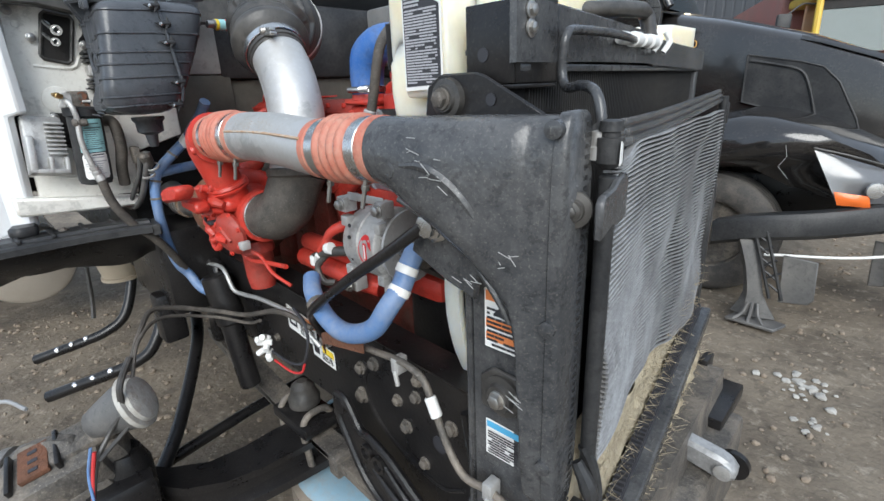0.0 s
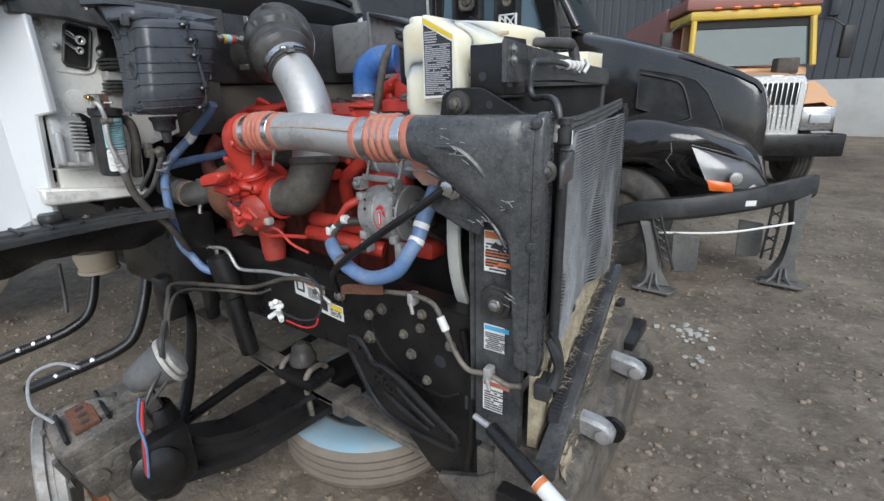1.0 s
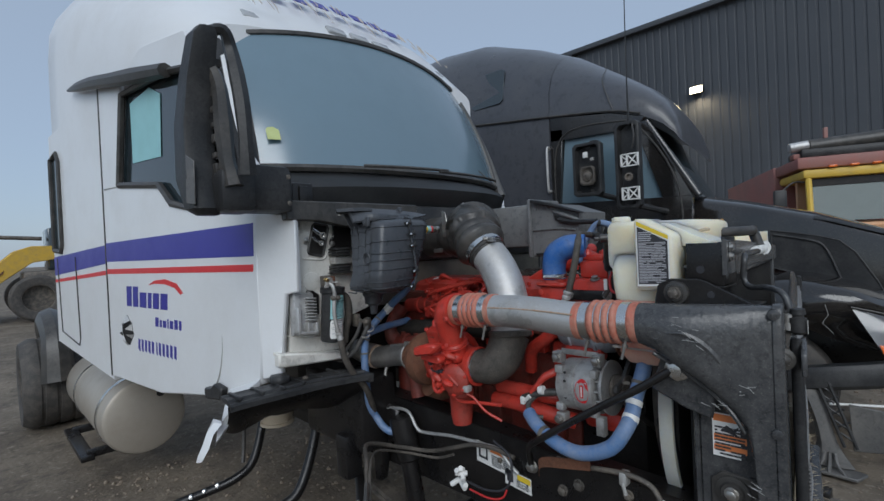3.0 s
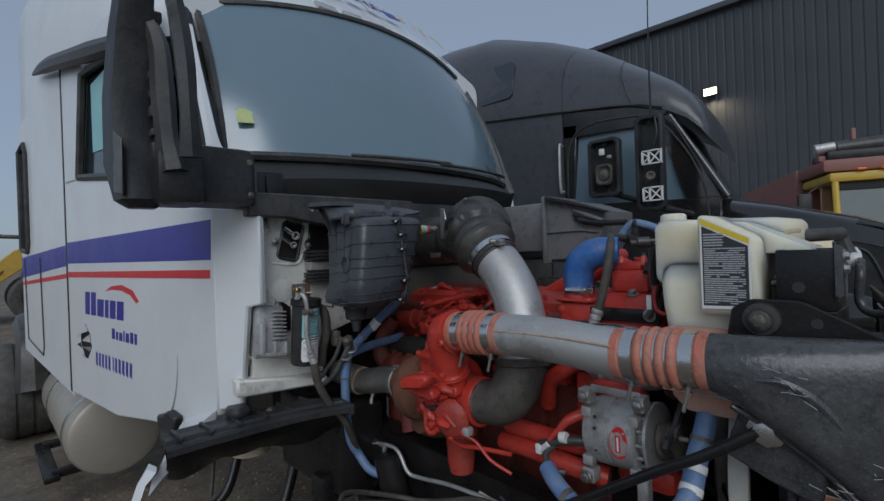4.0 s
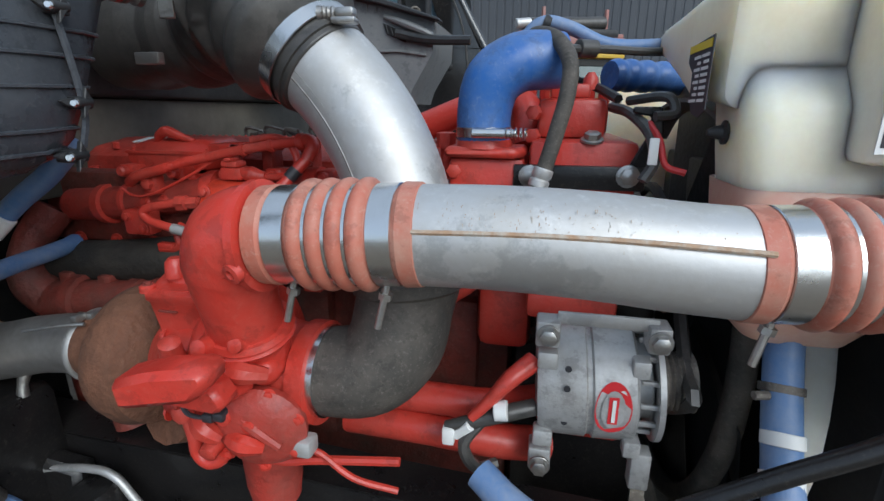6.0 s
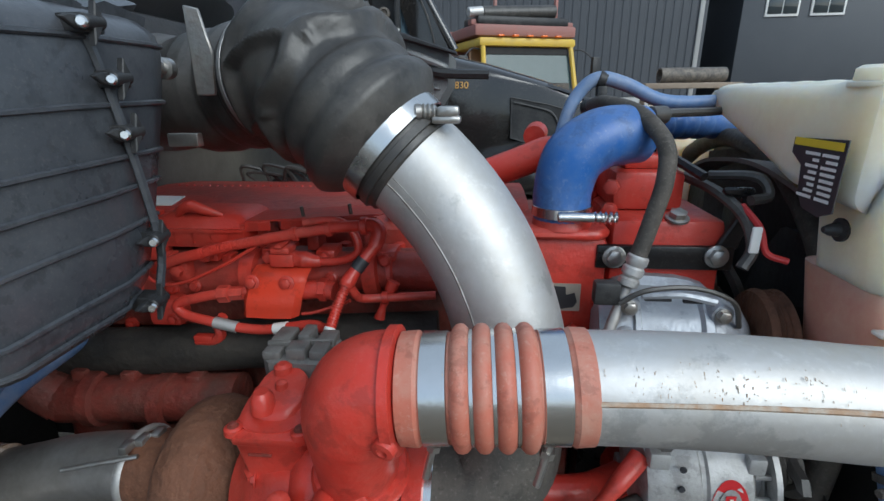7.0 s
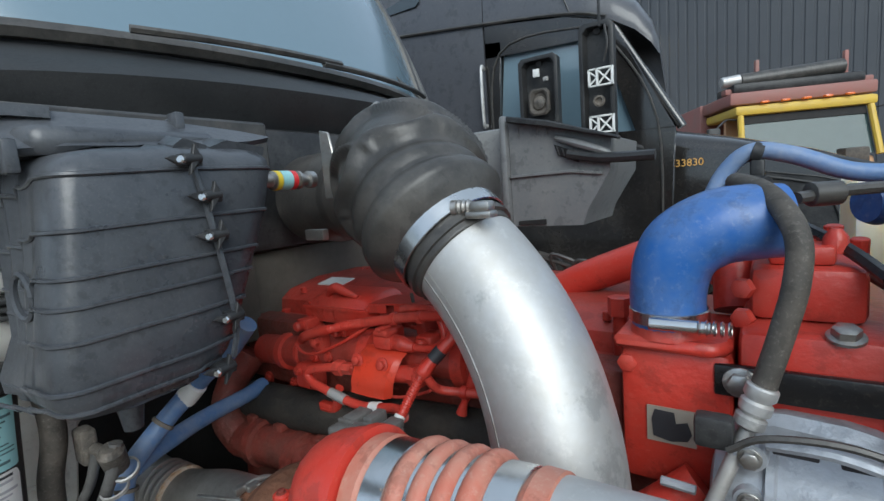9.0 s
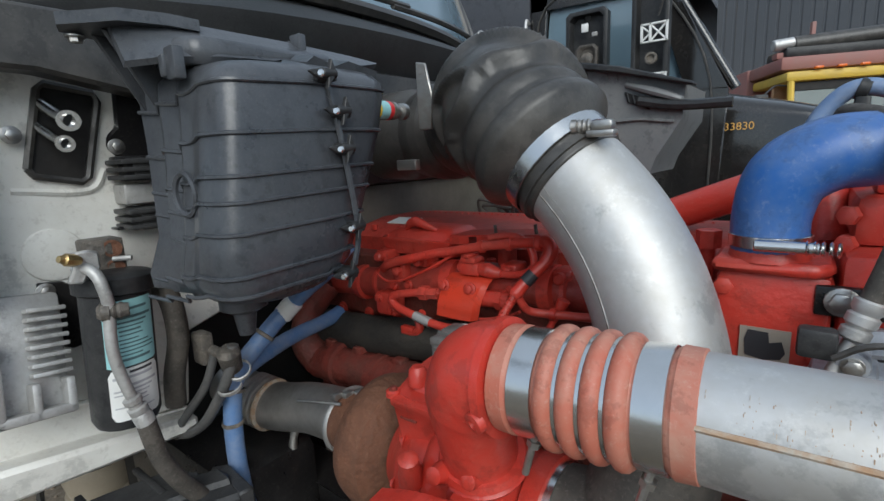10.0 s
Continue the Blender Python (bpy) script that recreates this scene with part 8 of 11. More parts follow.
    for x, y, z, a in ((-0.957, 0.985, 1.686, (0, -1, 0)), (-0.798, 0.985, 1.69, (0, -1, 0)), (-0.857, 1.01, 1.745, (0, -0.3, 1))):
        part("bracket_bolt", shape(hexbolt, (x, y, z), a, 0.014, 1.35), "zinc", eng)
    # red crossover tube
    b = bmesh.new()
    tube(b, [(-1.36, 1.28, 1.68), (-1.25, 1.28, 1.74), (-1.10, 1.27, 1.80), (-1.03, 1.26, 1.825), (-0.98, 1.24, 1.80), (-0.97, 1.2, 1.72)], 0.033, 18, 6)
    lathe(b, (-1.065, 1.33, 1.85), (0.2, 1, 0.1), [(0, 0.024), (0.02, 0.026), (0.05, 0.026)], 16)
    part("crossover_tube", b, "redpipe", eng)
    b = bmesh.new()
    cyl(b, (-1.13, 1.12, 1.64), (-1.13, 1.12, 1.74), 0.012, 10)
    lathe(b, (-1.13, 1.12, 1.72), (0, 0, 1), [(0, 0.02), (0.03, 0.02), (0.032, 0.01)], 6)
    part("dipper", b, "redpipe", eng)
    # blue coolant elbow and hose
    b = bmesh.new()
    tube(b, [(-1.04, 1.02, 1.735), (-1.042, 1.02, 1.79), (-1.028, 1.02, 1.842), (-0.990, 1.028, 1.870), (-0.95, 1.042, 1.876), (-0.918, 1.055, 1.876)], [0.047, 0.0475, 0.050, 0.049, 0.048, 0.046], 28, 7)
    be = part("coolant_elbow", b, "blue", eng, "blue silicone coolant elbow")
    b = bmesh.new()
    lathe(b, (-1.041, 1.02, 1.748), (0, 0, 1), [(0, 0.0478), (0.001, 0.050), (0.017, 0.050), (0.018, 0.0478)], 32, False)
    cyl(b, (-1.055, 0.962, 1.757), (-0.985, 0.962, 1.757), 0.008, 12)
    for k in range(5):
        lathe(b, (-1.0 + 0.008 * k, 0.962, 1.757), (1, 0, 0), [(0, 0.008), (0.002, 0.0105), (0.004, 0.008)], 12, False)
    part("spring_clamp", b, "steel", be)
    b = bmesh.new()
    rr = []
    for k in range(6):
        rr += [0.031, 0.037, 0.037]
    tube(b, [(-0.80, 1.36, 1.872), (-0.74, 1.40, 1.872), (-0.66, 1.45, 1.870), (-0.54, 1.52, 1.862)], rr, 22, 10)
    part("coolant_hose", b, "blue", eng, "blue corrugated coolant hose")
    # thin blue overflow hose and its clip
    b = bmesh.new()
    tube(b, [(-1.03, 1.20, 1.80), (-1.02, 1.23, 1.86), (-0.995, 1.25, 1.93), (-0.955, 1.25, 1.968), (-0.90, 1.25, 1.958), (-0.82, 1.26, 1.925), (-0.72, 1.27, 1.922), (-0.66, 1.27, 1.93)], 0.0135, 14, 7)
    oh = part("overflow_hose", b, "blue_dusty", eng, "thin blue overflow hose")
    b = bmesh.new()
    lathe(b, (-0.945, 1.25, 1.966), (0.9, 0, -0.3), [(-0.008, 0.0138), (-0.007, 0.017), (0.007, 0.017), (0.008, 0.0138)], 18, False)
    box(b, (-0.955, 1.235, 1.91), (-0.935, 1.255, 1.955), 0.004)
    lathe(b, (-0.955, 1.22, 1.915), (0.7, -0.6, 0), [(-0.03, 0.014), (0, 0.018), (0.03, 0.014)], 14)
    part("hose_clip", b, "plastic", oh)
    # grey refrigerant hose with its metal end
    b = bmesh.new()
    tube(b, [(-0.935, 0.94, 1.695), (-0.918, 0.945, 1.76), (-0.905, 0.95, 1.82), (-0.905, 0.97, 1.87), (-0.93, 1.03, 1.91), (-0.965, 1.10, 1.925), (-0.97, 1.2, 1.92)], 0.0130, 14, 7)
    rh = part("refrigerant_hose", b, "rubber_grey", eng, "grey rubber refrigerant hose")
    b = bmesh.new()
    cyl(b, (-0.985, 0.90, 1.555), (-0.944, 0.936, 1.665), 0.0085, 12)
    lathe(b, (-0.948, 0.932, 1.655), (0.3, 0.1, 1), [(0, 0.010), (0.004, 0.016), (0.014, 0.016), (0.017, 0.012), (0.022, 0.0165), (0.032, 0.0165), (0.035, 0.013), (0.04, 0.0165), (0.05, 0.0165), (0.052, 0.0145)], 18)
    part("crimp", b, "alu", rh)
    b = bmesh.new()
    tube(b, [(-0.90, 1.1, 1.90), (-0.84, 1.16, 1.905), (-0.74, 1.22, 1.905), (-0.66, 1.25, 1.91)], 0.008, 8)
    lathe(b, (-0.87, 1.13, 1.903), (0.8, 0.5, 0), [(-0.02, 0.012), (-0.018, 0.016), (0.018, 0.016), (0.02, 0.012)], 12)
    part("sensor_wire", b, "rubber", eng)
    # air-conditioning compressor with pulley
    b = bmesh.new()
    o, a = Vector((-0.985, 0.985, 1.552)), Vector((1, -0.06, 0.0))
    lathe(b, o, a, [(0, 0.035), (0.006, 0.062), (0.03, 0.072), (0.055, 0.073), (0.058, 0.080), (0.066, 0.080), (0.069, 0.074), (0.155, 0.075), (0.160, 0.082), (0.172, 0.082), (0.176, 0.076), (0.215, 0.070), (0.23, 0.055), (0.24, 0.04)], 36)
    prism(b, [(-0.962, 1.565), (-0.790, 1.560), (-0.782, 1.600), (-0.800, 1.636), (-0.845, 1.652), (-0.925, 1.655), (-0.965, 1.640)], (0, 0.918, 0), (1, -0.06, 0), (0, 0, 1), -0.07, 0.012)
    for x, z in ((-0.945, 1.628), (-0.806, 1.618), (-0.945, 1.575), (-0.80, 1.562)):
        lathe(b, (x, 0.925, z), (0, -1, 0), [(-0.02, 0.019), (0.004, 0.018), (0.010, 0.016)], 16)
    prism(b, [(-0.905, 1.58), (-0.845, 1.578), (-0.835, 1.606), (-0.86, 1.628), (-0.905, 1.63)], (0, 0.920, 0), (1, -0.06, 0), (0, 0, 1), 0.008, 0.003)
    tube(b, [(-0.930, 0.912, 1.650), (-0.875, 0.906, 1.655), (-0.825, 0.906, 1.645)], 0.007, 8, 3)
    cyl(b, (-1.0, 0.935, 1.56), (-1.04, 0.935, 1.562), 0.006, 8)
    ac = part("ac_compressor", b, "cast_bright", eng, "bright cast aluminium air-conditioning compressor")
    for x0, x1, z in ((-0.925, -0.885, 1.640), (-0.868, -0.838, 1.638)):
        part("slot", shape(box, (x0, 0.9105, z), (x1, 0.9185, z + 0.006), 0.002), "ink", ac)
    part("lead", shape(tube, [(-0.965, 0.90, 1.640), (-0.93, 0.895, 1.664), (-0.86, 0.90, 1.668), (-0.80, 0.905, 1.645), (-0.78, 0.915, 1.60)], 0.004, 6), "rubber", ac)
    for x, z in ((-0.945, 1.628), (-0.806, 1.618), (-0.945, 1.575), (-0.80, 1.562)):
        part("bolt", shape(hexbolt, (x, 0.915, z), (0, -1, 0), 0.010, 1.2), "zinc", ac)
    b = bmesh.new()
    lathe(b, o + a * 0.25, a, [(0, 0.05), (0.002, 0.08), (0.012, 0.085), (0.016, 0.078), (0.02, 0.083), (0.024, 0.078), (0.028, 0.083), (0.032, 0.078), (0.04, 0.085), (0.042, 0.06), (0.036, 0.02)], 36)
    part("pulley", b, "rust", ac, "brown rusted clutch pulley")
    b = bmesh.new()
    box(b, (-1.0, 0.91, 1.63), (-0.960, 0.935, 1.668), 0.006)
    part("connector", b, "plastic", ac)
    # alternator
    b = bmesh.new()
    o, a = Vector((-0.925, 0.885, 1.368)), Vector((1, 0.0, 0.06))
    lathe(b, o, a, [(0, 0.05), (0.004, 0.085), (0.02, 0.092), (0.075, 0.094), (0.078, 0.090), (0.084, 0.090), (0.087, 0.095), (0.145, 0.095), (0.15, 0.088)], 40)
    lugs = [(Vector((-0.93, 0.80, 1.46)), Vector((-0.895, 0.84, 1.50))), (Vector((-0.775, 0.80, 1.465)), Vector((-0.745, 0.84, 1.505))), (Vector((-0.93, 0.81, 1.235)), Vector((-0.895, 0.85, 1.275))), (Vector((-0.775, 0.81, 1.225)), Vector((-0.745, 0.84, 1.29)))]
    for k in range(4):
        ang = math.radians(90 * k + 45)
        c = o + Vector((0, math.cos(ang) * 0.096, math.sin(ang) * 0.096))
        lugs += [(c + Vector((0.0, -0.014, -0.014)), c + Vector((0.03, 0.014, 0.014))), (c + Vector((0.135, -0.014, -0.014)), c + Vector((0.16, 0.014, 0.014)))]
    alt = part("alternator", b, "cast", eng, "dull aluminium alternator with a red oval badge")
    for lo, hi in lugs:
        part("lug", shape(box, lo, hi, 0.004), "cast", alt)
    b = bmesh.new()
    lathe(b, o + a * 0.152, a, [(0, 0.070), (0.0, 0.06), (0.02, 0.06), (0.02, 0.07)], 30, False)
    for k in range(14):
        ang = 2 * math.pi * k / 14
        c = Vector((0, math.cos(ang) * 0.079, math.sin(ang) * 0.079))
        box(b, o + a * 0.152 + c + Vector((0, -0.003, -0.003)), o + a * 0.178 + c + Vector((0, 0.003, 0.003)), 0.001)
    lathe(b, o + a * 0.176, a, [(0, 0.05), (0.0, 0.094), (0.008, 0.094), (0.009, 0.05)], 36)
    part("fan_guard", b, "alu", alt)
    part("pulley", shape(lathe, o + a * 0.19, a, [(0, 0.02), (0, 0.047), (0.008, 0.048), (0.012, 0.044), (0.016, 0.048), (0.020, 0.044), (0.024, 0.048), (0.028, 0.044), (0.032, 0.048), (0.036, 0.044), (0.05, 0.048), (0.055, 0.03)], 32), "iron", alt)
    oval = [(0.026 * math.cos(q), 0.044 * math.sin(q)) for q in np.arange(0, 6.28, 0.26)]
    def on_alt(b2, poly, lift):
        vs = []
        for x, z in poly:
            ang = z / 0.095
            vs.append(b2.verts.new(o + a * (0.112 + x) + Vector((0, -math.cos(ang), math.sin(ang))) * (0.0955 + lift)))
        b2.faces.new(vs)
    b = bmesh.new()
    on_alt(b, oval, 0.0005)
    part("badge", b, "redstripe", alt, "red oval badge")
    b = bmesh.new()
    on_alt(b, [(0.017 * math.cos(q), 0.031 * math.sin(q)) for q in (2 * math.pi * k / 20 for k in range(20))], 0.0014)
    part("badge_field", b, "cast", alt)
    b = bmesh.new()
    on_alt(b, [(-0.007, -0.022), (0.007, -0.022), (0.007, 0.022), (-0.007, 0.022)], 0.0024)
    part("badge_bar", b, "redstripe", alt)
    b = bmesh.new()
    on_alt(b, [(-0.002, -0.018), (0.003, -0.018), (0.003, 0.018), (-0.002, 0.018)], 0.0032)
    part("badge_print", b, "label", alt)
    for x, z in ((-0.912, 1.48), (-0.76, 1.485), (-0.912, 1.255)):
        part("bolt", shape(hexbolt, (x, 0.80, z), (0, -1, 0), 0.013, 1.3), "zinc", alt)
    b = bmesh.new()
    for y, z in ((0.795, 1.40), (0.80, 1.34), (0.80, 1.43)):
        lathe(b, (-0.88, y, z), (0, -1, 0), [(0, 0.005), (0.003, 0.005)], 8)
    part("screw_hole", b, "ink", alt)
    part("adjuster_bar", shape(box, (-0.90, 0.815, 1.492), (-0.76, 0.822, 1.512), 0.002), "alu", alt)
    # cables to the alternator
    b = bmesh.new()
    tube(b, [(-0.925, 0.82, 1.345), (-0.97, 0.80, 1.34), (-1.02, 0.79, 1.325), (-1.06, 0.79, 1.31)], [0.014, 0.014, 0.012, 0.010], 10)
    tube(b, [(-1.0, 0.80, 1.33), (-1.03, 0.78, 1.29), (-1.01, 0.78, 1.25), (-0.98, 0.80, 1.245)], 0.010, 8)
    part("cable", b, "rubber", alt)
    b = bmesh.new()
    tube(b, [(-0.93, 0.83, 1.42), (-0.965, 0.80, 1.40), (-0.99, 0.79, 1.37), (-1.02, 0.785, 1.335)], [0.016, 0.014, 0.010, 0.008], 10)
    part("red_cable", b, "redpipe", alt)
    b = bmesh.new()
    box(b, (-1.065, 0.775, 1.285), (-1.045, 0.80, 1.315), 0.004)
    cyl(b, (-1.045, 0.785, 1.30), (-1.02, 0.78, 1.325), 0.009, 8)
    cyl(b, (-0.985, 0.79, 1.35), (-0.965, 0.79, 1.353), 0.0165, 10)
    part("tape", b, "label", alt)
    # red pipes low beside the alternator
    b = bmesh.new()
    tube(b, [(-1.24, 0.88, 1.30), (-1.12, 0.87, 1.305), (-1.0, 0.88, 1.30), (-0.90, 0.95, 1.28)], 0.028, 16)
    tube(b, [(-1.26, 0.87, 1.245), (-1.12, 0.86, 1.25), (-0.98, 0.87, 1.235), (-0.90, 0.9, 1.22)], 0.030, 16)
    tube(b, [(-1.0, 0.97, 1.55), (-1.06, 0.95, 1.50), (-1.12, 0.95, 1.45), (-1.15, 0.98, 1.36)], 0.026, 14)
    box(b, (-1.04, 0.97, 1.36), (-0.94, 1.08, 1.50), 0.02)
    box(b, (-0.92, 0.98, 1.17), (-0.74, 1.2, 1.25), 0.03)
    box(b, (-0.95, 0.92, 1.45), (-0.80, 0.98, 1.50), 0.012)
    part("coolant_pipe", b, "redpipe", eng)
    # front pulleys, belt and fan hub
    b = bmesh.new()
    lathe(b, (-0.74, 1.32, 1.18), (1, 0, 0), [(0, 0.02), (0, 0.14), (0.02, 0.15), (0.05, 0.15), (0.06, 0.13), (0.06, 0.02)], 36)
    lathe(b, (-0.76, 1.35, 1.50), (1, 0, 0), [(0, 0.02), (0, 0.11), (0.05, 0.115), (0.055, 0.08), (0.12, 0.07), (0.12, 0.02)], 32)
    part("drive_pulley", b, "iron", eng)
    belt = [(-0.70, 1.32 + 0.155 * math.cos(q), 1.18 - 0.155 * math.sin(q)) for q in np.linspace(0.2, 2.9, 9)] + [(-0.70, 0.835, 1.37), (-0.70, 0.88, 1.42), (-0.70, 1.1, 1.60), (-0.70, 1.3, 1.63), (-0.70, 1.47, 1.5), (-0.70, 1.48, 1.2)]
    part("belt", shape(tube, belt, 0.011, 6, 4), "rubber", eng)
    fan = bmesh.new()
    lathe(fan, (-0.60, 1.35, 1.36), (1, 0, 0), [(0, 0.02), (0, 0.12), (0.05, 0.13), (0.08, 0.10), (0.09, 0.02)], 30)
    f = part("fan", fan, "plastic", eng, "black plastic cooling fan")
    for k in range(9):
        ang = 2 * math.pi * k / 9
        c, s = math.cos(ang), math.sin(ang)
        b = bmesh.new()
        ring_faces(b, [[(-0.575 + dx * tw, 1.35 + c * r - s * w * 0.10, 1.36 + s * r + c * w * 0.10) for w, dx in ((-1, -0.03), (1, 0.03))] for r, tw in ((0.11, 1.2), (0.28, 1.0), (0.46, 0.8))], closed=False)
        part("blade", b, "plastic", f)
    # far-side wires over the engine
    b = bmesh.new()
    rnd = random.Random(12)
    for i in range(14):
        x = -1.95 + i * 0.045
        tube(b, [(x, 1.68, 1.68), (x + rnd.uniform(-0.03, 0.06), 1.66, 1.715 + rnd.uniform(0, 0.03)), (x + 0.09, 1.68, 1.69 + rnd.uniform(0, 0.03)), (x + 0.12, 1.72, 1.66)], 0.006, 6, 4)
    part("wire_loom", b, "rubber", eng)
    return eng


engine = build_engine()


# ---- white truck: cooling pack, reservoir and front lines ----
PO = Vector((-0.235, 0.765, 0.0))
PU = Vector((-0.137, 0.9906, 0.0))
PN = Vector((0.9906, 0.137, 0.0))


def pk(u, f, z):
    """A place in the cooling pack: u across, f forwards, z up."""
    return PO + PU * u + PN * f + Vector((0, 0, z))


PM = Matrix(((PU.x, PN.x, 0, PO.x), (PU.y, PN.y, 0, PO.y), (0, 0, 1, 0), (0, 0, 0, 1)))


BO = Vector((-0.362, 0.772, 0.0))
BU, BN = Vector((-0.080, 0.9968, 0.0)), Vector((0.9968, 0.080, 0.0))
BM = Matrix(((BU.x, BN.x, 0, BO.x), (BU.y, BN.y, 0, BO.y), (0, 0, 1, 0), (0, 0, 0, 1)))


def bk(u, f, z):
    """A place on the core and top beam: u across, f forwards, z up."""
    return BO + BU * u + BN * f + Vector((0, 0, z))


def build_cooling_pack():
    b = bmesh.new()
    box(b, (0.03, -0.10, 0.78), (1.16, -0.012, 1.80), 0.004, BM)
    pack = part("radiator", b, "dark_and_shade", truck, "black truck radiator with a dented condenser in front")
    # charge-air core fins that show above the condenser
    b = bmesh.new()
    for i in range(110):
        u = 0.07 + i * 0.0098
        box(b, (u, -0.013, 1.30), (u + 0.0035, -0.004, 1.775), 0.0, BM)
    tagged(part("charge_core_fin", b, "fin_shaded", pack), kind="stuff")
    b = bmesh.new()
    box(b, (0.02, -0.016, 1.772), (1.17, 0.010, 1.786), 0.003, BM)
    box(b, (1.135, -0.016, 1.30), (1.165, 0.008, 1.771), 0.003, BM)
    part("core_frame", b, "tank", pack)
    # top beam and its end box
    b = bmesh.new()
    box(b, (0.02, -0.10, 1.802), (1.17, 0.015, 1.812), 0.003, BM)
    ring_faces(b, [[bk(u, 0.016, z0), bk(u, 0.016, z1), bk(u, 0.010, z1 + 0.004), bk(u, 0.004, z1), bk(u, 0.004, z0)] for u, z0, z1 in ((-0.005, 1.785, 1.880), (0.35, 1.79, 1.868), (0.60, 1.79, 1.858), (0.68, 1.785, 1.850), (0.74, 1.785, 1.845), (1.18, 1.775, 1.832))])
    part("top_beam", b, "tank", pack)
    b = bmesh.new()
    x0, x1, y0, y1, z0, z1 = -0.452, -0.356, 0.775, 0.90, 1.755, 1.875
    for lo, hi in (((x0, y0, z0), (x1, y0 + 0.006, z1)), ((x0, y0 + 0.007, z0), (x0 + 0.006, y1, z1)), ((x1 - 0.006, y0 + 0.007, z0), (x1, y1, z1 + 0.015)), ((x0, y1, z0), (x1, y1 + 0.006, z1)), ((x0, y0, z0 - 0.008), (x1, y1, z0 - 0.001))):
        box(b, lo, hi, 0.002)
    bx = part("end_bracket", b, "frame", pack, "open black steel bracket box")
    part("hole", shape(lathe, (-0.415, 0.7745, 1.80), (0, -1, 0), [(0, 0.011), (0.0015, 0.011)], 18), "ink", bx)
    b = bmesh.new()
    for z in (1.835, 1.86):
        hexbolt(b, bk(0.035, 0.017, z), BN, 0.009)
    part("bolt", b, "zinc", bx)
    # triangular mount ear with its rubber bush
    b = bmesh.new()
    prism(b, [(-0.54, 1.70), (-0.53, 1.755), (-0.50, 1.775), (-0.42, 1.775), (-0.40, 1.77), (-0.275, 1.705), (-0.275, 1.695), (-0.54, 1.685)], (0, 0.765, 0), (1, 0, 0), (0, 0, 1), 0.008, 0.003)
    prism(b, [(-0.54, 0), (-0.28, 0), (-0.28, 0.12), (-0.54, 0.12)], (0, 0.76, 1.70), (1, 0, 0), (0, 1, 0), 0.006, 0.002)
    ear = part("mount_ear", b, "frame", pack)
    b = bmesh.new()
    lathe(b, (-0.475, 0.757, 1.735), (0, -1, 0), [(0, 0.034), (0.012, 0.033), (0.014, 0.024), (0.02, 0.022)], 24)
    part("bush", b, "rubber", ear)
    part("bolt", shape(hexbolt, (-0.475, 0.737, 1.735), (0, -1, 0), 0.014, 1.3), "iron", ear)
    part("hole", shape(lathe, (-0.385, 0.756, 1.732), (0, -1, 0), [(0, 0.010), (0.0012, 0.010)], 14), "ink", ear)
    # charge-air side tank: round inlet that spreads into a tall flat duct
    b = bmesh.new()
    def oval(c, u, v, ru, rv, n=28, e=1.0):
        c, u, v = Vector(c), Vector(u), Vector(v)
        out = []
        for i in range(n):
            a = 2 * math.pi * i / n
            ca, sa = math.cos(a), math.sin(a)
            out.append(c + u * ru * math.copysign(abs(ca) ** e, ca) + v * rv * math.copysign(abs(sa) ** e, sa))
        return out
    def section(x, yc, ry, zt, zb, e):
        return oval((x, yc, (zt + zb) / 2), (0.10, -1, 0), (0, 0, 1), ry, (zt - zb) / 2, 40, e)
    rings = [oval((-0.55, 0.666, 1.655), (0, -1, 0), (0, 0, 1), 0.057, 0.057, 40),
             section(-0.505, 0.671, 0.059, 1.712, 1.580, 0.98),
             section(-0.46, 0.682, 0.061, 1.712, 1.545, 0.9),
             section(-0.41, 0.698, 0.062, 1.712, 1.510, 0.8),
             section(-0.365, 0.712, 0.061, 1.712, 1.472, 0.7),
             section(-0.325, 0.724, 0.058, 1.712, 1.428, 0.62),
             section(-0.300, 0.730, 0.055, 1.712, 1.385, 0.56),
             section(-0.288, 0.733, 0.053, 1.712, 1.30, 0.52),
             section(-0.281, 0.735, 0.052, 1.712, 1.12, 0.5),
             section(-0.276, 0.737, 0.051, 1.712, 1.03, 0.48),
             section(-0.262, 0.740, 0.049, 1.712, 1.022, 0.45),
             section(-0.243, 0.744, 0.044, 1.711, 1.022, 0.45),
             section(-0.240, 0.745, 0.049, 1.717, 1.018, 0.4),
             section(-0.224, 0.748, 0.050, 1.718, 1.016, 0.4),
             section(-0.220, 0.749, 0.046, 1.714, 1.020, 0.4)]
    ring_faces(b, rings)
    tank = part("charge_tank", b, "tank", pack, "scuffed black plastic charge-air tank", 50)
    b = bmesh.new()
    tube(b, [(-0.462, 0.622, 1.640), (-0.42, 0.634, 1.640), (-0.385, 0.648, 1.618), (-0.355, 0.658, 1.585), (-0.335, 0.668, 1.545)], [0.004, 0.009, 0.011, 0.009, 0.004], 8)
    tube(b, [(-0.51, 0.655, 1.575), (-0.45, 0.678, 1.538), (-0.40, 0.690, 1.500), (-0.36, 0.695, 1.465), (-0.325, 0.695, 1.425), (-0.302, 0.697, 1.385)], [0.006, 0.009, 0.009, 0.008, 0.007, 0.005], 8)
    lathe(b, (-0.486, 0.622, 1.632), (0, -1, 0), [(0, 0.016), (0.006, 0.014), (0.007, 0.009), (0.004, 0.005)], 18)
    for z in (1.695, 1.40, 1.135):
        lathe(b, (-0.233, 0.703, z), (0.15, -1, 0), [(0, 0.014), (0.012, 0.013), (0.014, 0.006)], 12)
    part("moulded_rib", b, "tank", tank)
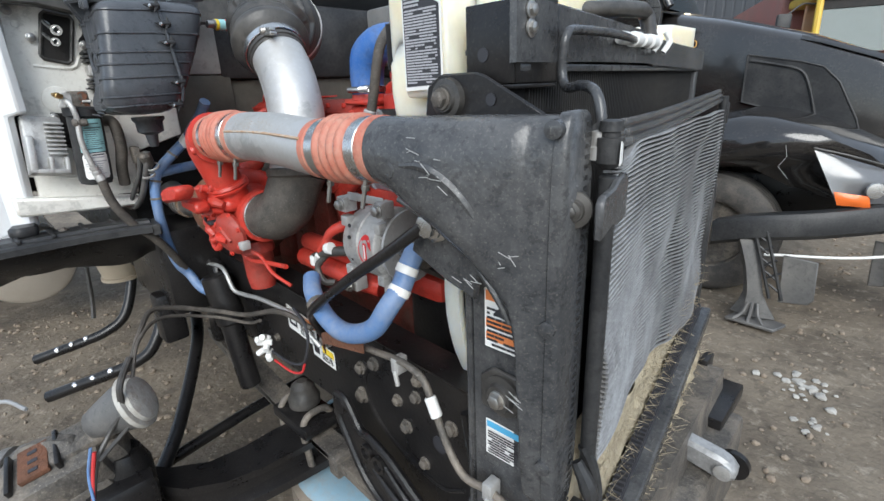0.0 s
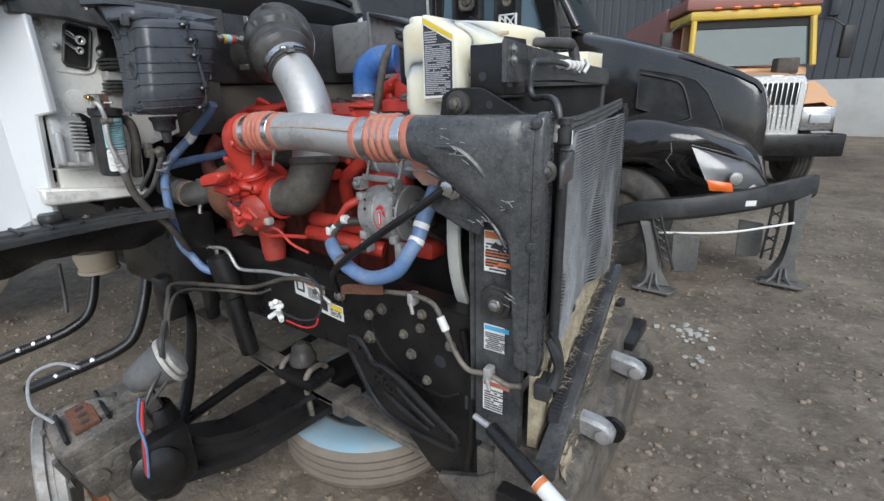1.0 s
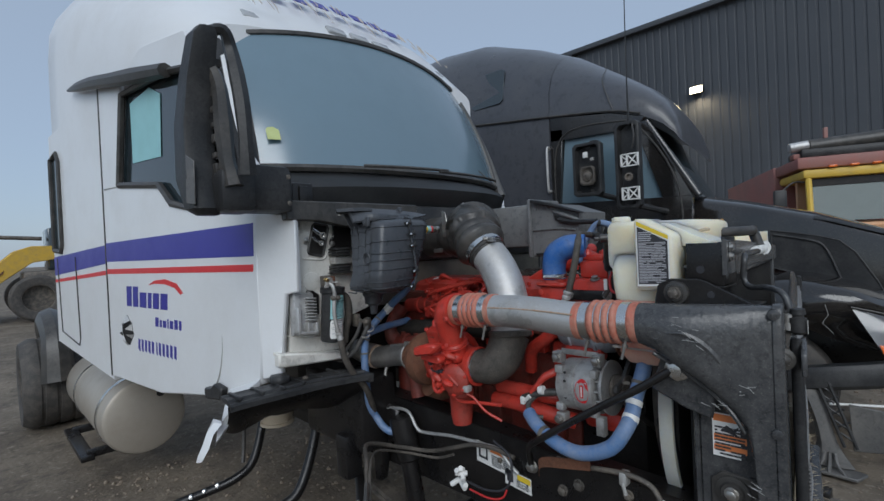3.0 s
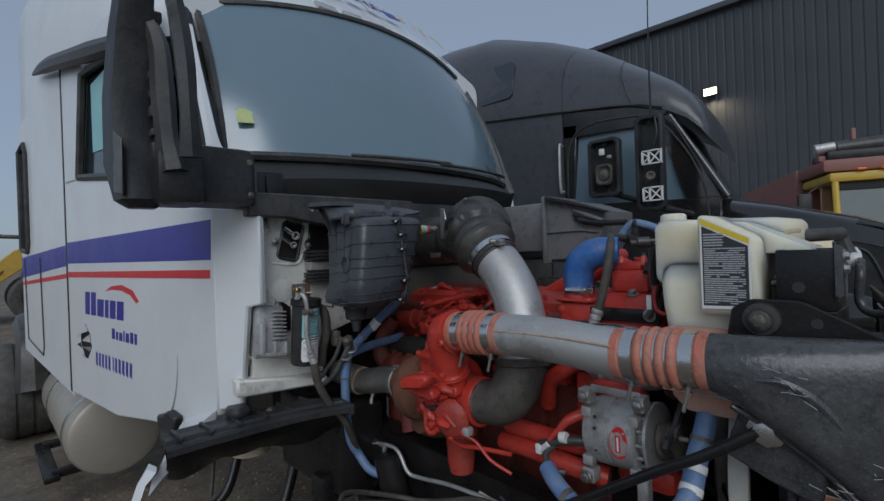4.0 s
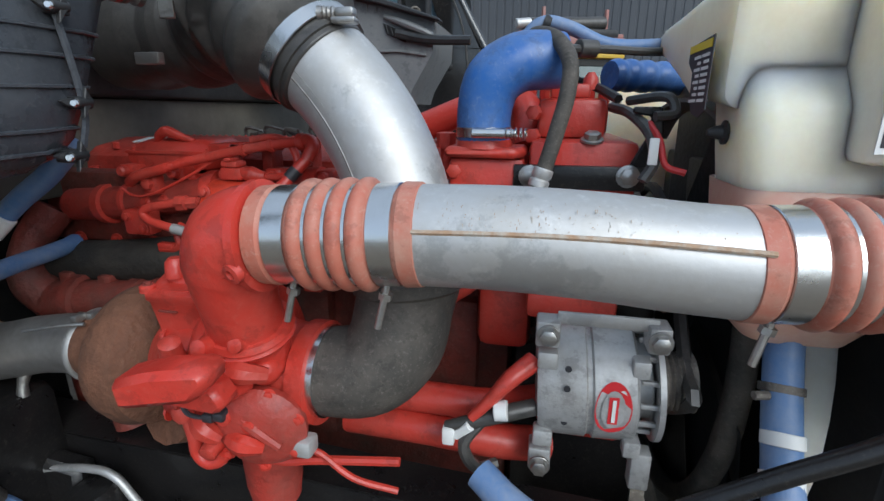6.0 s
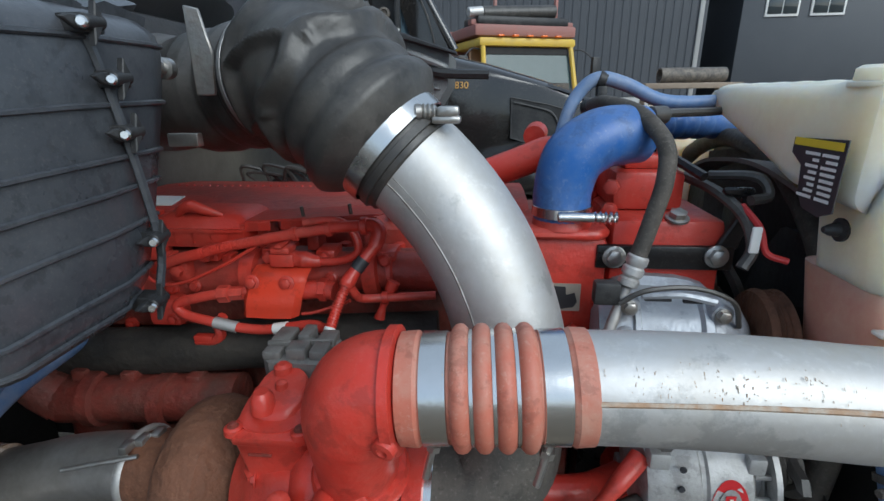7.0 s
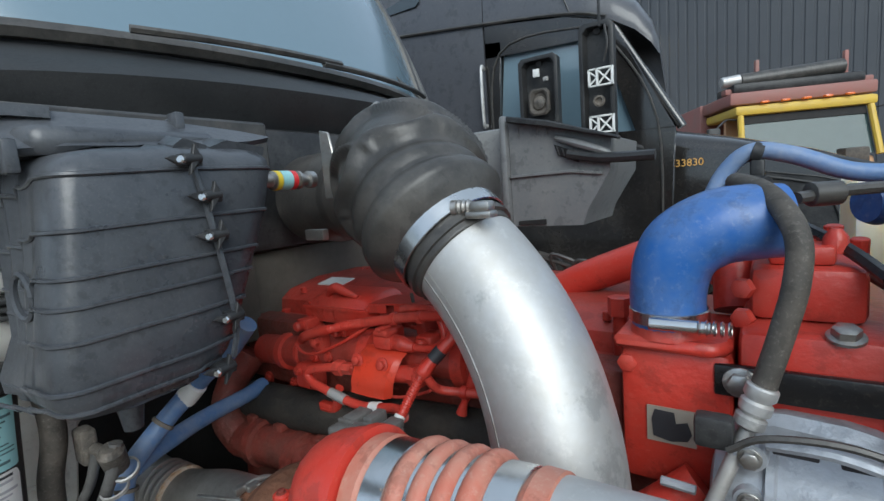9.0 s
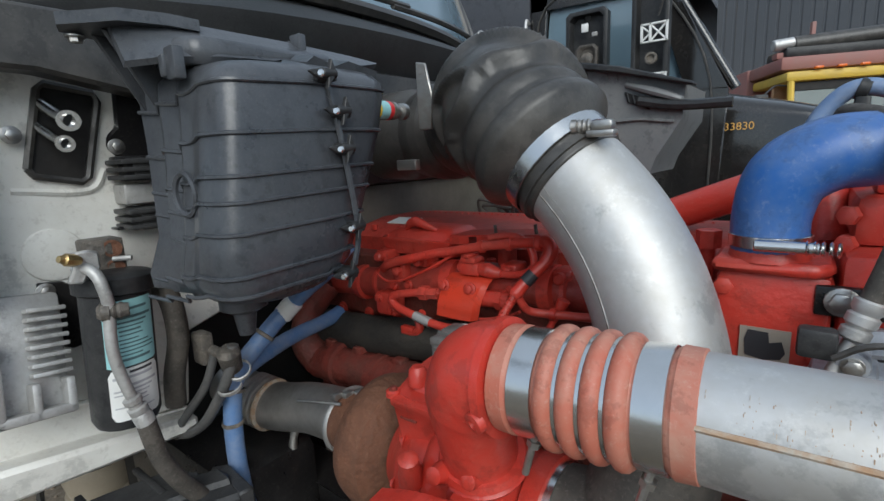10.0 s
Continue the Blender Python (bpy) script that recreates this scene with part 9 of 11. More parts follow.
    rnd = random.Random(31)
    b = bmesh.new()
    for x, y, z, n, spread in ((-0.44, 0.6265, 1.648, 9, 0.030), (-0.41, 0.634, 1.62, 7, 0.022), (-0.30, 0.672, 1.50, 6, 0.016), (-0.285, 0.679, 1.25, 6, 0.012), (-0.345, 0.660, 1.46, 5, 0.015)):
        for _ in range(n):
            p = Vector((x + rnd.gauss(0, spread), y, z + rnd.gauss(0, spread * 0.7)))
            d = Vector((rnd.uniform(0.4, 1.0), 0.05, rnd.uniform(-0.9, 0.3))).normalized()
            tube(b, [p - d * rnd.uniform(0.004, 0.015), p, p + d * rnd.uniform(0.004, 0.015)], 0.0007, 5, 2)
    tagged(part("scuff", b, "scratch", tank, "pale scratches in the black plastic"), kind="stuff")
    b = bmesh.new()
    box(b, (-0.012, -0.012, 1.0), (0.004, 0.012, 1.715), 0.003, PM)
    for i in range(46):
        z = 1.01 + i * 0.0152
        box(b, (-0.004, 0.011, z), (0.010, 0.0145, z + 0.006), 0.0, PM)
    tagged(part("crimp_strip", b, "plastic", pack), kind="stuff")
    # fan shroud side plate and ring
    b = bmesh.new()
    prism(b, [(-0.425, 0.70), (-0.275, 0.70), (-0.275, 1.52), (-0.40, 1.52), (-0.425, 1.44)], (0, 0.775, 0), (1, 0, 0), (0, 0, 1), 0.03, 0.004)
    prism(b, [(-0.44, 0.85), (-0.425, 0.85), (-0.425, 1.46), (-0.44, 1.44)], (0, 0.80, 0), (1, 0, 0), (0, 0, 1), 0.06, 0.004)
    box(b, (-0.50, 0.80, 0.75), (-0.40, 2.0, 0.80), 0.006)
    sh = part("shroud_plate", b, "tank", pack, "black shroud plate with warning stickers")
    arc = []
    for i in range(19):
        a = math.radians(125 + 110 * i / 18)
        arc.append((1.32 + 0.505 * math.cos(a), 1.33 + 0.505 * math.sin(a)))
    b = bmesh.new()
    ring_faces(b, [[(-0.565, y, z), (-0.525, y, z), (-0.525, 1.32 + (y - 1.32) * 0.965, 1.33 + (z - 1.33) * 0.965), (-0.565, 1.32 + (y - 1.32) * 0.965, 1.33 + (z - 1.33) * 0.965)] for y, z in arc])
    part("shroud_ring", b, "poly", sh, "pale grey fan shroud ring")
    # two rubber mounts on the plate
    b = bmesh.new()
    lathe(b, (-0.345, 0.742, 1.205), (0, -1, 0), [(0, 0.042), (0.012, 0.042), (0.014, 0.030), (0.022, 0.026)], 26)
    prism(b, [(-0.40, 1.16), (-0.28, 1.17), (-0.28, 1.25), (-0.37, 1.255), (-0.40, 1.23)], (0, 0.745, 0), (1, 0, 0), (0, 0, 1), 0.008, 0.003)
    m = part("rubber_mount", b, "rubber", sh)
    part("bolt", shape(hexbolt, (-0.345, 0.72, 1.205), (0, -1, 0), 0.014, 1.3), "zinc", m)
    # stickers
    def sticker(name, x0, x1, z0, z1, y, bands, label, seed):
        p = plate(name, (x0, y, z0), (1, 0.03, 0), (0, 0, 1), x1 - x0, z1 - z0, "label", sh, label)
        for f0, f1, mm in bands:
            part("print_band", shape(prism, [(0.003, f0), (x1 - x0 - 0.003, f0), (x1 - x0 - 0.003, f1), (0.003, f1)], (x0, y - 0.0016, z0), (1, 0.03, 0), (0, 0, 1), 0.0008, 0), mm, p)
        b = bmesh.new()
        bars(b, (x0, y - 0.0026, z0), (1, 0.03, 0), (0, 0, 1), 9, 0.006, x1 - x0 - 0.006, 0.004, (z1 - z0) * 0.72, seed=seed)
        part("print", b, "ink", p)
        return p
    h = 0.118
    p = sticker("warning_sticker", -0.392, -0.308, 1.292, 1.292 + h, 0.7445, [(h - 0.022, h - 0.003, "orange"), (0.042, 0.060, "orange"), (0.016, 0.032, "orange")], "white and orange warning sticker", 4)
    b = bmesh.new()
    prism(b, [(0.02, 0.072), (0.035, 0.088), (0.05, 0.078), (0.066, 0.09), (0.056, 0.07), (0.062, 0.062), (0.045, 0.066)], (-0.392, 0.7425, 1.292), (1, 0.03, 0), (0, 0, 1), 0.0008, 0)
    part("pictogram", b, "ink", p)
    sticker("notice_sticker", -0.392, -0.309, 1.045, 1.128, 0.7445, [(0.066, 0.080, "cyan")], "white notice sticker with a blue heading", 6)
    sticker("spec_sticker", -0.395, -0.305, 0.835, 0.945, 0.7445, [(0.088, 0.103, "silicone")], "white data sticker with a red heading", 8)
    # condenser: bowed tubes with headers
    b = bmesh.new()
    n = 60
    foot = ((0.0, 1.085), (0.3, 1.10), (0.5, 1.075), (0.7, 1.03), (1.0, 0.975), (1.25, 0.945))
    def sag(u):
        return 0.022 * math.exp(-((u - 0.10) / 0.05) ** 2)
    def at(u, f, ahead, dz=0.0):
        """A place on the dented core: u across, f from its foot to its top."""
        for (u0, a), (u1, c) in zip(foot, foot[1:]):
            if u0 <= u <= u1:
                low = lerp(a, c, (u - u0) / (u1 - u0))
        z = lerp(low, 1.655 - 0.008 * u, f ** 0.92) - sag(u) * max(0.0, f - 0.9) * 10
        dent = 0.012 * math.sin(u * 9 + f * 4) * (0.3 + 0.7 * (1 - f)) + 0.012 * noise.noise(Vector((u * 5, f * 5, 0.3)))
        dent += 0.030 * max(0.0, 0.45 - f) * max(0.0, u - 0.5) - 0.022 * math.exp(-((u - 0.62) / 0.10) ** 2 - ((f - 0.48) / 0.16) ** 2)
        wave = 0.0035 * noise.noise(Vector((u * 14, f * 9, 2.0))) * (1.4 - f)
        return pk(u, 0.040 + ahead + dent, z + dz + wave)
    steps = [lerp(0.05, 1.20, k / 30) for k in range(31)]
    for i in range(n):
        f = i / (n - 1)
        ring_faces(b, [[at(u, f, -0.012, -0.0020), at(u, f, 0.000, -0.0018), at(u, f, 0.002, 0.0), at(u, f, 0.000, 0.0018), at(u, f, -0.012, 0.0020)] for u in steps])
    con = part("condenser", b, "fins", pack, "dented grey condenser with bent fins")
    con["kind"] = "stuff"
    # fin sheet between the tubes, darkened to paint the gaps' shade
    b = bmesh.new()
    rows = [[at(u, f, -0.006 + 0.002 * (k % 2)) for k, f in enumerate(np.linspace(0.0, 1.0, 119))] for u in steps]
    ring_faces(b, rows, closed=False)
    cf = part("condenser_fin", b, "fin_shaded", pack)
    cf["kind"] = "stuff"
    b = bmesh.new()
    for u, r, zt in ((0.035, 0.014, 1.62), (1.215, 0.012, 1.69)):
        cyl(b, pk(u, 0.036, 1.07), pk(u, 0.036, zt), r, 16)
    part("header_tube", b, "plastic", pack)
    b = bmesh.new()
    for k in range(3):
        z = 1.655 + 0.014 * k
        tube(b, [pk(0.02, 0.028 - 0.004 * k, z + 0.006), pk(0.3, 0.030 - 0.004 * k, z + 0.003), pk(0.7, 0.028 - 0.004 * k, z + 0.010), pk(1.22, 0.024 - 0.004 * k, z + 0.022)], 0.008, 8, 4)
    part("condenser_rail", b, "tank", pack)
    b = bmesh.new()
    prism(b, [(-0.040, 1.540), (0.012, 1.552), (0.016, 1.546), (0.070, 1.548), (0.074, 1.556), (0.074, 1.612), (0.066, 1.622), (0.030, 1.618), (0.012, 1.608), (-0.030, 1.604), (-0.040, 1.594)], pk(0, 0.044, 0), PU, (0, 0, 1), 0.012, 0.003)
    box(b, (0.018, 0.045, 1.556), (0.052, 0.054, 1.606), 0.003, PM)
    part("condenser_bracket", b, "tank", pack)
    b = bmesh.new()
    lathe(b, pk(0.022, 0.040, 1.690), (0, 0, -1), [(-0.012, 0.009), (-0.010, 0.016), (0.004, 0.017), (0.005, 0.013), (0.012, 0.013), (0.013, 0.019), (0.048, 0.019), (0.052, 0.015), (0.056, 0.010)], 20)
    part("filter_body", b, "plastic", pack, "small black filter body on the condenser")
    part("paper_scrap", shape(prism, [(0, 0), (0.012, 0.004), (0.010, 0.03), (0.002, 0.034)], pk(0.004, 0.0595, 1.640), PU, (0, 0, 1), 0.001, 0), "label", pack)
    b = bmesh.new()
    lathe(b, pk(-0.018, 0.006, 1.578), PN * 0.2 - PU, [(0, 0.028), (0.008, 0.028), (0.010, 0.018), (0.016, 0.016)], 18)
    hexbolt(b, pk(-0.036, 0.008, 1.578), PN * 0.2 - PU, 0.009)
    part("bracket_bush", b, "rubber", pack)
    b = bmesh.new()
    for u, z in ((1.225, 1.60), (1.225, 1.30)):
        box(b, (u, 0.02, z), (u + 0.03, 0.05, z + 0.07), 0.006, PM)
    part("side_tab", b, "plastic", pack)
    # broken lower clips
    b = bmesh.new()
    tube(b, [pk(-0.005, 0.03, 1.12), pk(-0.01, 0.055, 1.08), pk(0.0, 0.06, 1.03), pk(-0.01, 0.05, 0.98)], [0.010, 0.016, 0.012, 0.02], 8)
    tube(b, [pk(0.03, 0.03, 1.13), pk(0.03, 0.055, 1.07), pk(0.02, 0.06, 1.0), pk(0.0, 0.05, 0.96)], [0.012, 0.010, 0.014, 0.012], 8)
    box(b, (-0.03, 0.0, 0.93), (0.05, 0.05, 0.99), 0.012, PM)
    part("broken_clip", b, "plastic", pack, "broken grey plastic clips")
    # refrigerant pipe over the front
    b = bmesh.new()
    tube(b, [(-0.215, 0.795, 1.66), (-0.217, 0.797, 1.705), (-0.232, 0.805, 1.738), (-0.27, 0.835, 1.748), (-0.315, 0.868, 1.745), (-0.332, 0.880, 1.765), (-0.332, 0.880, 1.80), (-0.330, 0.885, 1.825), (-0.333, 0.92, 1.836), (-0.345, 1.10, 1.838), (-0.37, 1.26, 1.832)], 0.0082, 12, 6)
    ap = part("refrigerant_pipe", b, "tank", pack, "bent grey refrigerant pipe")
    b = bmesh.new()
    lathe(b, (-0.216, 0.796, 1.675), (0, 0, -1), [(-0.012, 0.008), (-0.01, 0.014), (0.01, 0.014), (0.012, 0.017), (0.03, 0.017), (0.032, 0.010)], 14)
    part("fitting", b, "alu", ap)
    b = bmesh.new()
    for u, r in ((0.40, 0.013), (0.47, 0.016), (0.53, 0.014), (0.58, 0.016)):
        lathe(b, bk(u, 0.030, 1.836), BU, [(-0.02, 0.010), (-0.018, r), (0.018, r), (0.02, 0.010)], 14)
    for u in (0.60, 0.68):
        tube(b, [bk(u, 0.03, 1.815), bk(u + 0.012, 0.04, 1.84), bk(u + 0.005, 0.03, 1.862)], 0.007, 8)
    part("joint", b, "label", ap, "whitish taped pipe joints")
    b = bmesh.new()
    tube(b, [pk(0.62, -0.07, 1.845), pk(0.64, -0.09, 1.90), pk(0.55, -0.10, 1.905), pk(0.42, -0.2, 1.90), pk(0.3, -0.35, 1.88)], 0.018, 12)
    part("upper_hose", b, "rubber", pack)
    # lower part: core, crossmember with packed mud
    b = bmesh.new()
    box(b, (0.0, -0.02, 0.74), (1.22, 0.012, 1.10), 0.004, PM)
    part("lower_core", b, "mud", pack, "clogged lower core")
    b = bmesh.new()
    ring_faces(b, [[pk(u, 0.035, z0), pk(u, 0.085, z0 - 0.01), pk(u, 0.090, z0), pk(u, 0.090, z1 - 0.006), pk(u, 0.085, z1), pk(u, 0.035, z1)] for u, z0, z1 in ((-0.10, 0.745, 0.795), (0.2, 0.775, 0.825), (0.9, 0.835, 0.885), (1.24, 0.865, 0.915))])
    part("lower_rail", b, "tank", pack, "smooth dusty lower rail")
    part("side_post", shape(box, (1.19, 0.0, 0.93), (1.23, 0.05, 1.40), 0.006, PM), "plastic", pack)
    b = bmesh.new()
    ring_faces(b, [[pk(u, 0.030, z), pk(u, 0.060, z), pk(u, 0.060, z + 0.025), pk(u, 0.030, z + 0.025)] for u, z in ((0.05, 0.812), (0.9, 0.888), (1.2, 0.914))])
    for i in range(70):
        u = 0.06 + i * 0.0163
        z = 0.835 + (u - 0.05) * 0.0895
        box(b, (u, 0.030, z - 0.004), (u + 0.007, 0.058, z + 0.012), 0.0, PM)
    part("comb_strip", b, "ink", pack, "black comb seal strip")
    b = bmesh.new()
    rnd = random.Random(9)
    # caked sheet over the core's foot and the crossmember, with straws sticking out
    for u0, u1, f0, lo, hi, rise in ((0.08, 1.18, 0.016, 0.80, 0.99, 0.11), (0.02, 1.16, 0.060, 0.62, 0.755, 0.07)):
        rows = []
        for i in range(70):
            u = lerp(u0, u1, i / 69)
            col = []
            for k in range(14):
                s = k / 13
                z = lerp(lo, hi, s) + rise * u
                col.append(pk(u, f0 + (0.030 if f0 > 0.05 else 0.010) * noise.noise(Vector((u * 17, s * 4, f0 * 50))) + 0.010 * noise.noise(Vector((u * 60, s * 14, 1.0))) + (0.03 * (1 - s) if f0 > 0.05 else 0.004), z))
            rows.append(col)
        ring_faces(b, rows, closed=False)
        for i in range(420):
            u, s = rnd.uniform(u0, u1), rnd.random()
            p = pk(u, f0 + 0.012 + rnd.uniform(0, 0.02), lerp(lo, hi, s) + rise * u)
            d = PU * rnd.gauss(0, 0.7) + PN * rnd.uniform(0.0, 0.6) + Vector((0, 0, rnd.gauss(0, 0.5)))
            d.normalize()
            L = rnd.uniform(0.015, 0.05)
            w = Vector((0, 0, 0.0012))
            q = [b.verts.new(v) for v in (p - w, p + w, p + d * L + w * 0.4, p + d * L - w * 0.4)]
            b.faces.new(q)
    tagged(part("packed_mud", b, "mud", pack, "dry grass and mud packed in the grille"), kind="stuff")
    return pack


pack = build_cooling_pack()


def build_reservoir():
    b = bmesh.new()
    def rr(z, x0, x1, y0, y1, r=0.03):
        out = []
        for cx, cy, a0 in ((x0 + r, y0 + r, 180), (x1 - r, y0 + r, 270), (x1 - r, y1 - r, 0), (x0 + r, y1 - r, 90)):
            for k in range(5):
                a = math.radians(a0 + 22.5 * k)
                out.append((cx + r * math.cos(a), cy + r * math.sin(a), z))
        return out
    ring_faces(b, [rr(1.695, -0.687, -0.52, 0.80, 0.945), rr(1.745, -0.695, -0.51, 0.80, 0.945), rr(1.80, -0.700, -0.50, 0.805, 0.95), rr(1.85, -0.705, -0.50, 0.84, 0.97)])
    # wide upper body that narrows underneath towards the far side
    def upper(y, x0, x1, zb, zt, r=0.022):
        return [(q[0], y, q[1]) for q in ((x, yy) for x, yy, _ in rr(0, x0, x1, zb, zt, r))]
    ring_faces(b, [upper(0.836, -0.706, -0.575, 1.812, 1.942), upper(0.842, -0.718, -0.565, 1.796, 1.950), upper(0.90, -0.730, -0.51, 1.805, 1.950), upper(0.96, -0.734, -0.47, 1.812, 1.950), upper(1.08, -0.728, -0.46, 1.850, 1.950), upper(1.20, -0.722, -0.46, 1.885, 1.950, 0.018), upper(1.29, -0.716, -0.47, 1.910, 1.946, 0.014), upper(1.30, -0.705, -0.49, 1.918, 1.940, 0.008)])
    # block that carries the label, with a sloping top
    prism(b, [(-0.594, 1.742), (-0.586, 1.736), (-0.490, 1.740), (-0.480, 1.750), (-0.484, 1.896), (-0.492, 1.908), (-0.575, 1.956), (-0.594, 1.956)], (0, 0.762, 0), (1, 0, 0), (0, 0, 1), -0.16, 0.010)
    # wedge that runs out to a point
    ring_faces(b, [[(x, 0.84, z0), (x, 0.99, z0), (x, 0.99, z1), (x, 0.92, z1 + 0.004), (x, 0.84, z1)] for x, z0, z1 in ((-0.60, 1.86, 1.944), (-0.52, 1.866, 1.938), (-0.46, 1.868, 1.905), (-0.415, 1.870, 1.884), (-0.402, 1.872, 1.878))])
    res = part("coolant_reservoir", b, "poly", truck, "milky plastic coolant reservoir with a warning label", 50)
    b = bmesh.new()
    ring_faces(b, [rr(1.50, -0.655, -0.53, 0.80, 0.93), rr(1.53, -0.675, -0.515, 0.785, 0.94), rr(1.62, -0.685, -0.505, 0.785, 0.95), rr(1.70, -0.688, -0.502, 0.80, 0.97)])
    part("coolant_level", b, "coolant", res, "lower part tinted red by coolant")
    b = bmesh.new()
    for i in range(6):
        lathe(b, (-0.672, 0.93 + 0.066 * i, 1.944), (0, 0, 1), [(-0.02, 0.046), (0.004, 0.040), (0.010, 0.026), (0.012, 0.005)], 18)
    for z in (1.545, 1.60, 1.655):
        box(b, (-0.690, 0.782, z), (-0.50, 0.80, z + 0.006), 0.002)
    part("moulded_edge", b, "poly", res)
    b = bmesh.new()
    lathe(b, (-0.688, 0.885, 1.945), (0, 0, 1), [(0, 0.036), (0.006, 0.036), (0.008, 0.031), (0.022, 0.030), (0.026, 0.024)], 24)
    part("cap_boss", b, "poly", res)
    b = bmesh.new()
    tube(b, [(-0.470, 0.95, 1.895), (-0.468, 0.95, 1.906), (-0.455, 0.95, 1.914), (-0.435, 0.95, 1.915)], [0.006, 0.0065, 0.006, 0.005], 10)
    part("vent", b, "tan", res, "tan vent nipple")
    # front label
    x0, z0, w, h, y = -0.588, 1.749, 0.096, 0.203, 0.7605
    face = [(0, 0), (w, 0.004), (w, h - 0.048), (0, h)]
    p = part("warning_label", shape(prism, face, (x0, y, z0), (1, 0, 0), (0, 0, 1), 0.0015, 0), "label", res, "long white label with dense black print and yellow heading")
    part("heading", shape(prism, [(0.002, h - 0.016), (w - 0.002, h - 0.062), (w - 0.002, h - 0.050), (0.002, h - 0.003)], (x0, y - 0.0016, z0), (1, 0, 0), (0, 0, 1), 0.0006, 0), "yellow", p)
    part("print_panel", shape(prism, [(0.004, 0.007), (w - 0.004, 0.010), (w - 0.004, h - 0.066), (0.004, h - 0.020)], (x0, y - 0.0016, z0), (1, 0, 0), (0, 0, 1), 0.0006, 0), "ink", p, "black panel of fine print")
    b = bmesh.new()
    bars(b, (x0, y - 0.0020, z0), (1, 0, 0), (0, 0, 1), 26, 0.007, w - 0.009, 0.012, h - 0.068, seed=11)
    bars(b, (x0, y - 0.0020, z0), (1, 0, 0), (0, 0, 1), 5, 0.007, w * 0.5, h - 0.066, h - 0.036, seed=13)
    part("print", b, "print_grey", p)
    # torn side label and level plug
    b = bmesh.new()
    torn = [(0.845, 1.795), (0.87, 1.785), (0.905, 1.790), (0.92, 1.810), (0.925, 1.845), (0.95, 1.860), (0.95, 1.880), (0.845, 1.885)]
    ring_faces(b, [[(-0.7365, y, z) for y, z in torn], [(-0.7378, y, z) for y, z in torn]])
    t = part("torn_label", b, "ink", res, "torn dark warning label")
    part("heading", shape(box, (-0.7388, 0.850, 1.871), (-0.7379, 0.947, 1.881), 0), "yellow", t)
    b = bmesh.new()
    rnd = random.Random(2)
    for i in range(8):
        z = 1.861 - i * 0.008
        box(b, (-0.7388, 0.855, z), (-0.7379, 0.855 + rnd.uniform(0.02, 0.03), z + 0.004), 0)
        box(b, (-0.7388, 0.890, z), (-0.7379, 0.890 + rnd.uniform(0.01, 0.03), z + 0.004), 0)
    part("print", b, "label", t)
    b = bmesh.new()
    lathe(b, (-0.697, 0.878, 1.766), (-1, 0, 0), [(0, 0.016), (0.004, 0.016), (0.006, 0.010), (0.016, 0.008), (0.024, 0.004)], 16)
    part("level_plug", b, "plastic", res)
    # hose out of its foot and the curved blue return hose
    b = bmesh.new()
    tube(b, [(-0.60, 0.83, 1.52), (-0.605, 0.80, 1.46), (-0.612, 0.76, 1.40), (-0.614, 0.735, 1.355), (-0.622, 0.70, 1.315), (-0.66, 0.685, 1.258), (-0.73, 0.68, 1.222), (-0.80, 0.68, 1.212), (-0.88, 0.69, 1.228), (-0.95, 0.71, 1.255), (-1.0, 0.74, 1.275)], 0.0235, 18, 7)
    rh = part("return_hose", b, "blue_dusty", res, "dusty blue coolant return hose")
    b = bmesh.new()
    for c, d in (((-0.612, 0.752, 1.388), (-0.05, -0.3, -0.5)), ((-0.615, 0.728, 1.345), (-0.05, -0.45, -0.6))):
        lathe(b, c, d, [(-0.009, 0.0238), (-0.008, 0.0252), (0.008, 0.0252), (0.009, 0.0238)], 22, False)
    part("white_band", b, "label", rh)
    b = bmesh.new()
    lathe(b, (-0.607, 0.79, 1.44), (-0.08, -0.4, -0.8), [(-0.006, 0.024), (-0.005, 0.027), (0.005, 0.027), (0.006, 0.024)], 22, False)
    lathe(b, (-0.91, 0.695, 1.238), (-0.9, 0.2, 0.3), [(-0.008, 0.024), (-0.006, 0.026), (0.006, 0.026), (0.008, 0.024)], 20, False)
    cyl(b, (-0.63, 0.77, 1.44), (-0.65, 0.765, 1.44), 0.006, 8)
    part("clamp", b, "iron", rh)
    # stay rod and bolt
    b = bmesh.new()
    tube(b, [(-0.47, 0.672, 1.528), (-0.56, 0.66, 1.462), (-0.66, 0.66, 1.398), (-0.78, 0.66, 1.316), (-0.89, 0.67, 1.238), (-0.99, 0.72, 1.16), (-1.02, 0.765, 1.075)], 0.012, 12)
    sr = part("stay_rod", b, "frame", truck, "black steel stay rod")
    b = bmesh.new()
    lathe(b, (-0.46, 0.70, 1.529), (0, -1, 0), [(0, 0.034), (0.012, 0.034), (0.016, 0.026), (0.022, 0.026), (0.024, 0.02), (0.036, 0.02), (0.038, 0.012)], 8)
    part("bolt", b, "steel", sr)
    part("bolt", shape(hexbolt, (-1.02, 0.775, 1.06), (0, -1, 0), 0.019, 1.25), "zinc", sr)
    part("gusset", shape(prism, [(-0.54, 1.46), (-0.45, 1.42), (-0.38, 1.40), (-0.36, 1.50), (-0.43, 1.58), (-0.50, 1.58)], (0, 0.715, 0), (1, 0, 0), (0, 0, 1), 0.014, 0.006), "tank", sr)


build_reservoir()


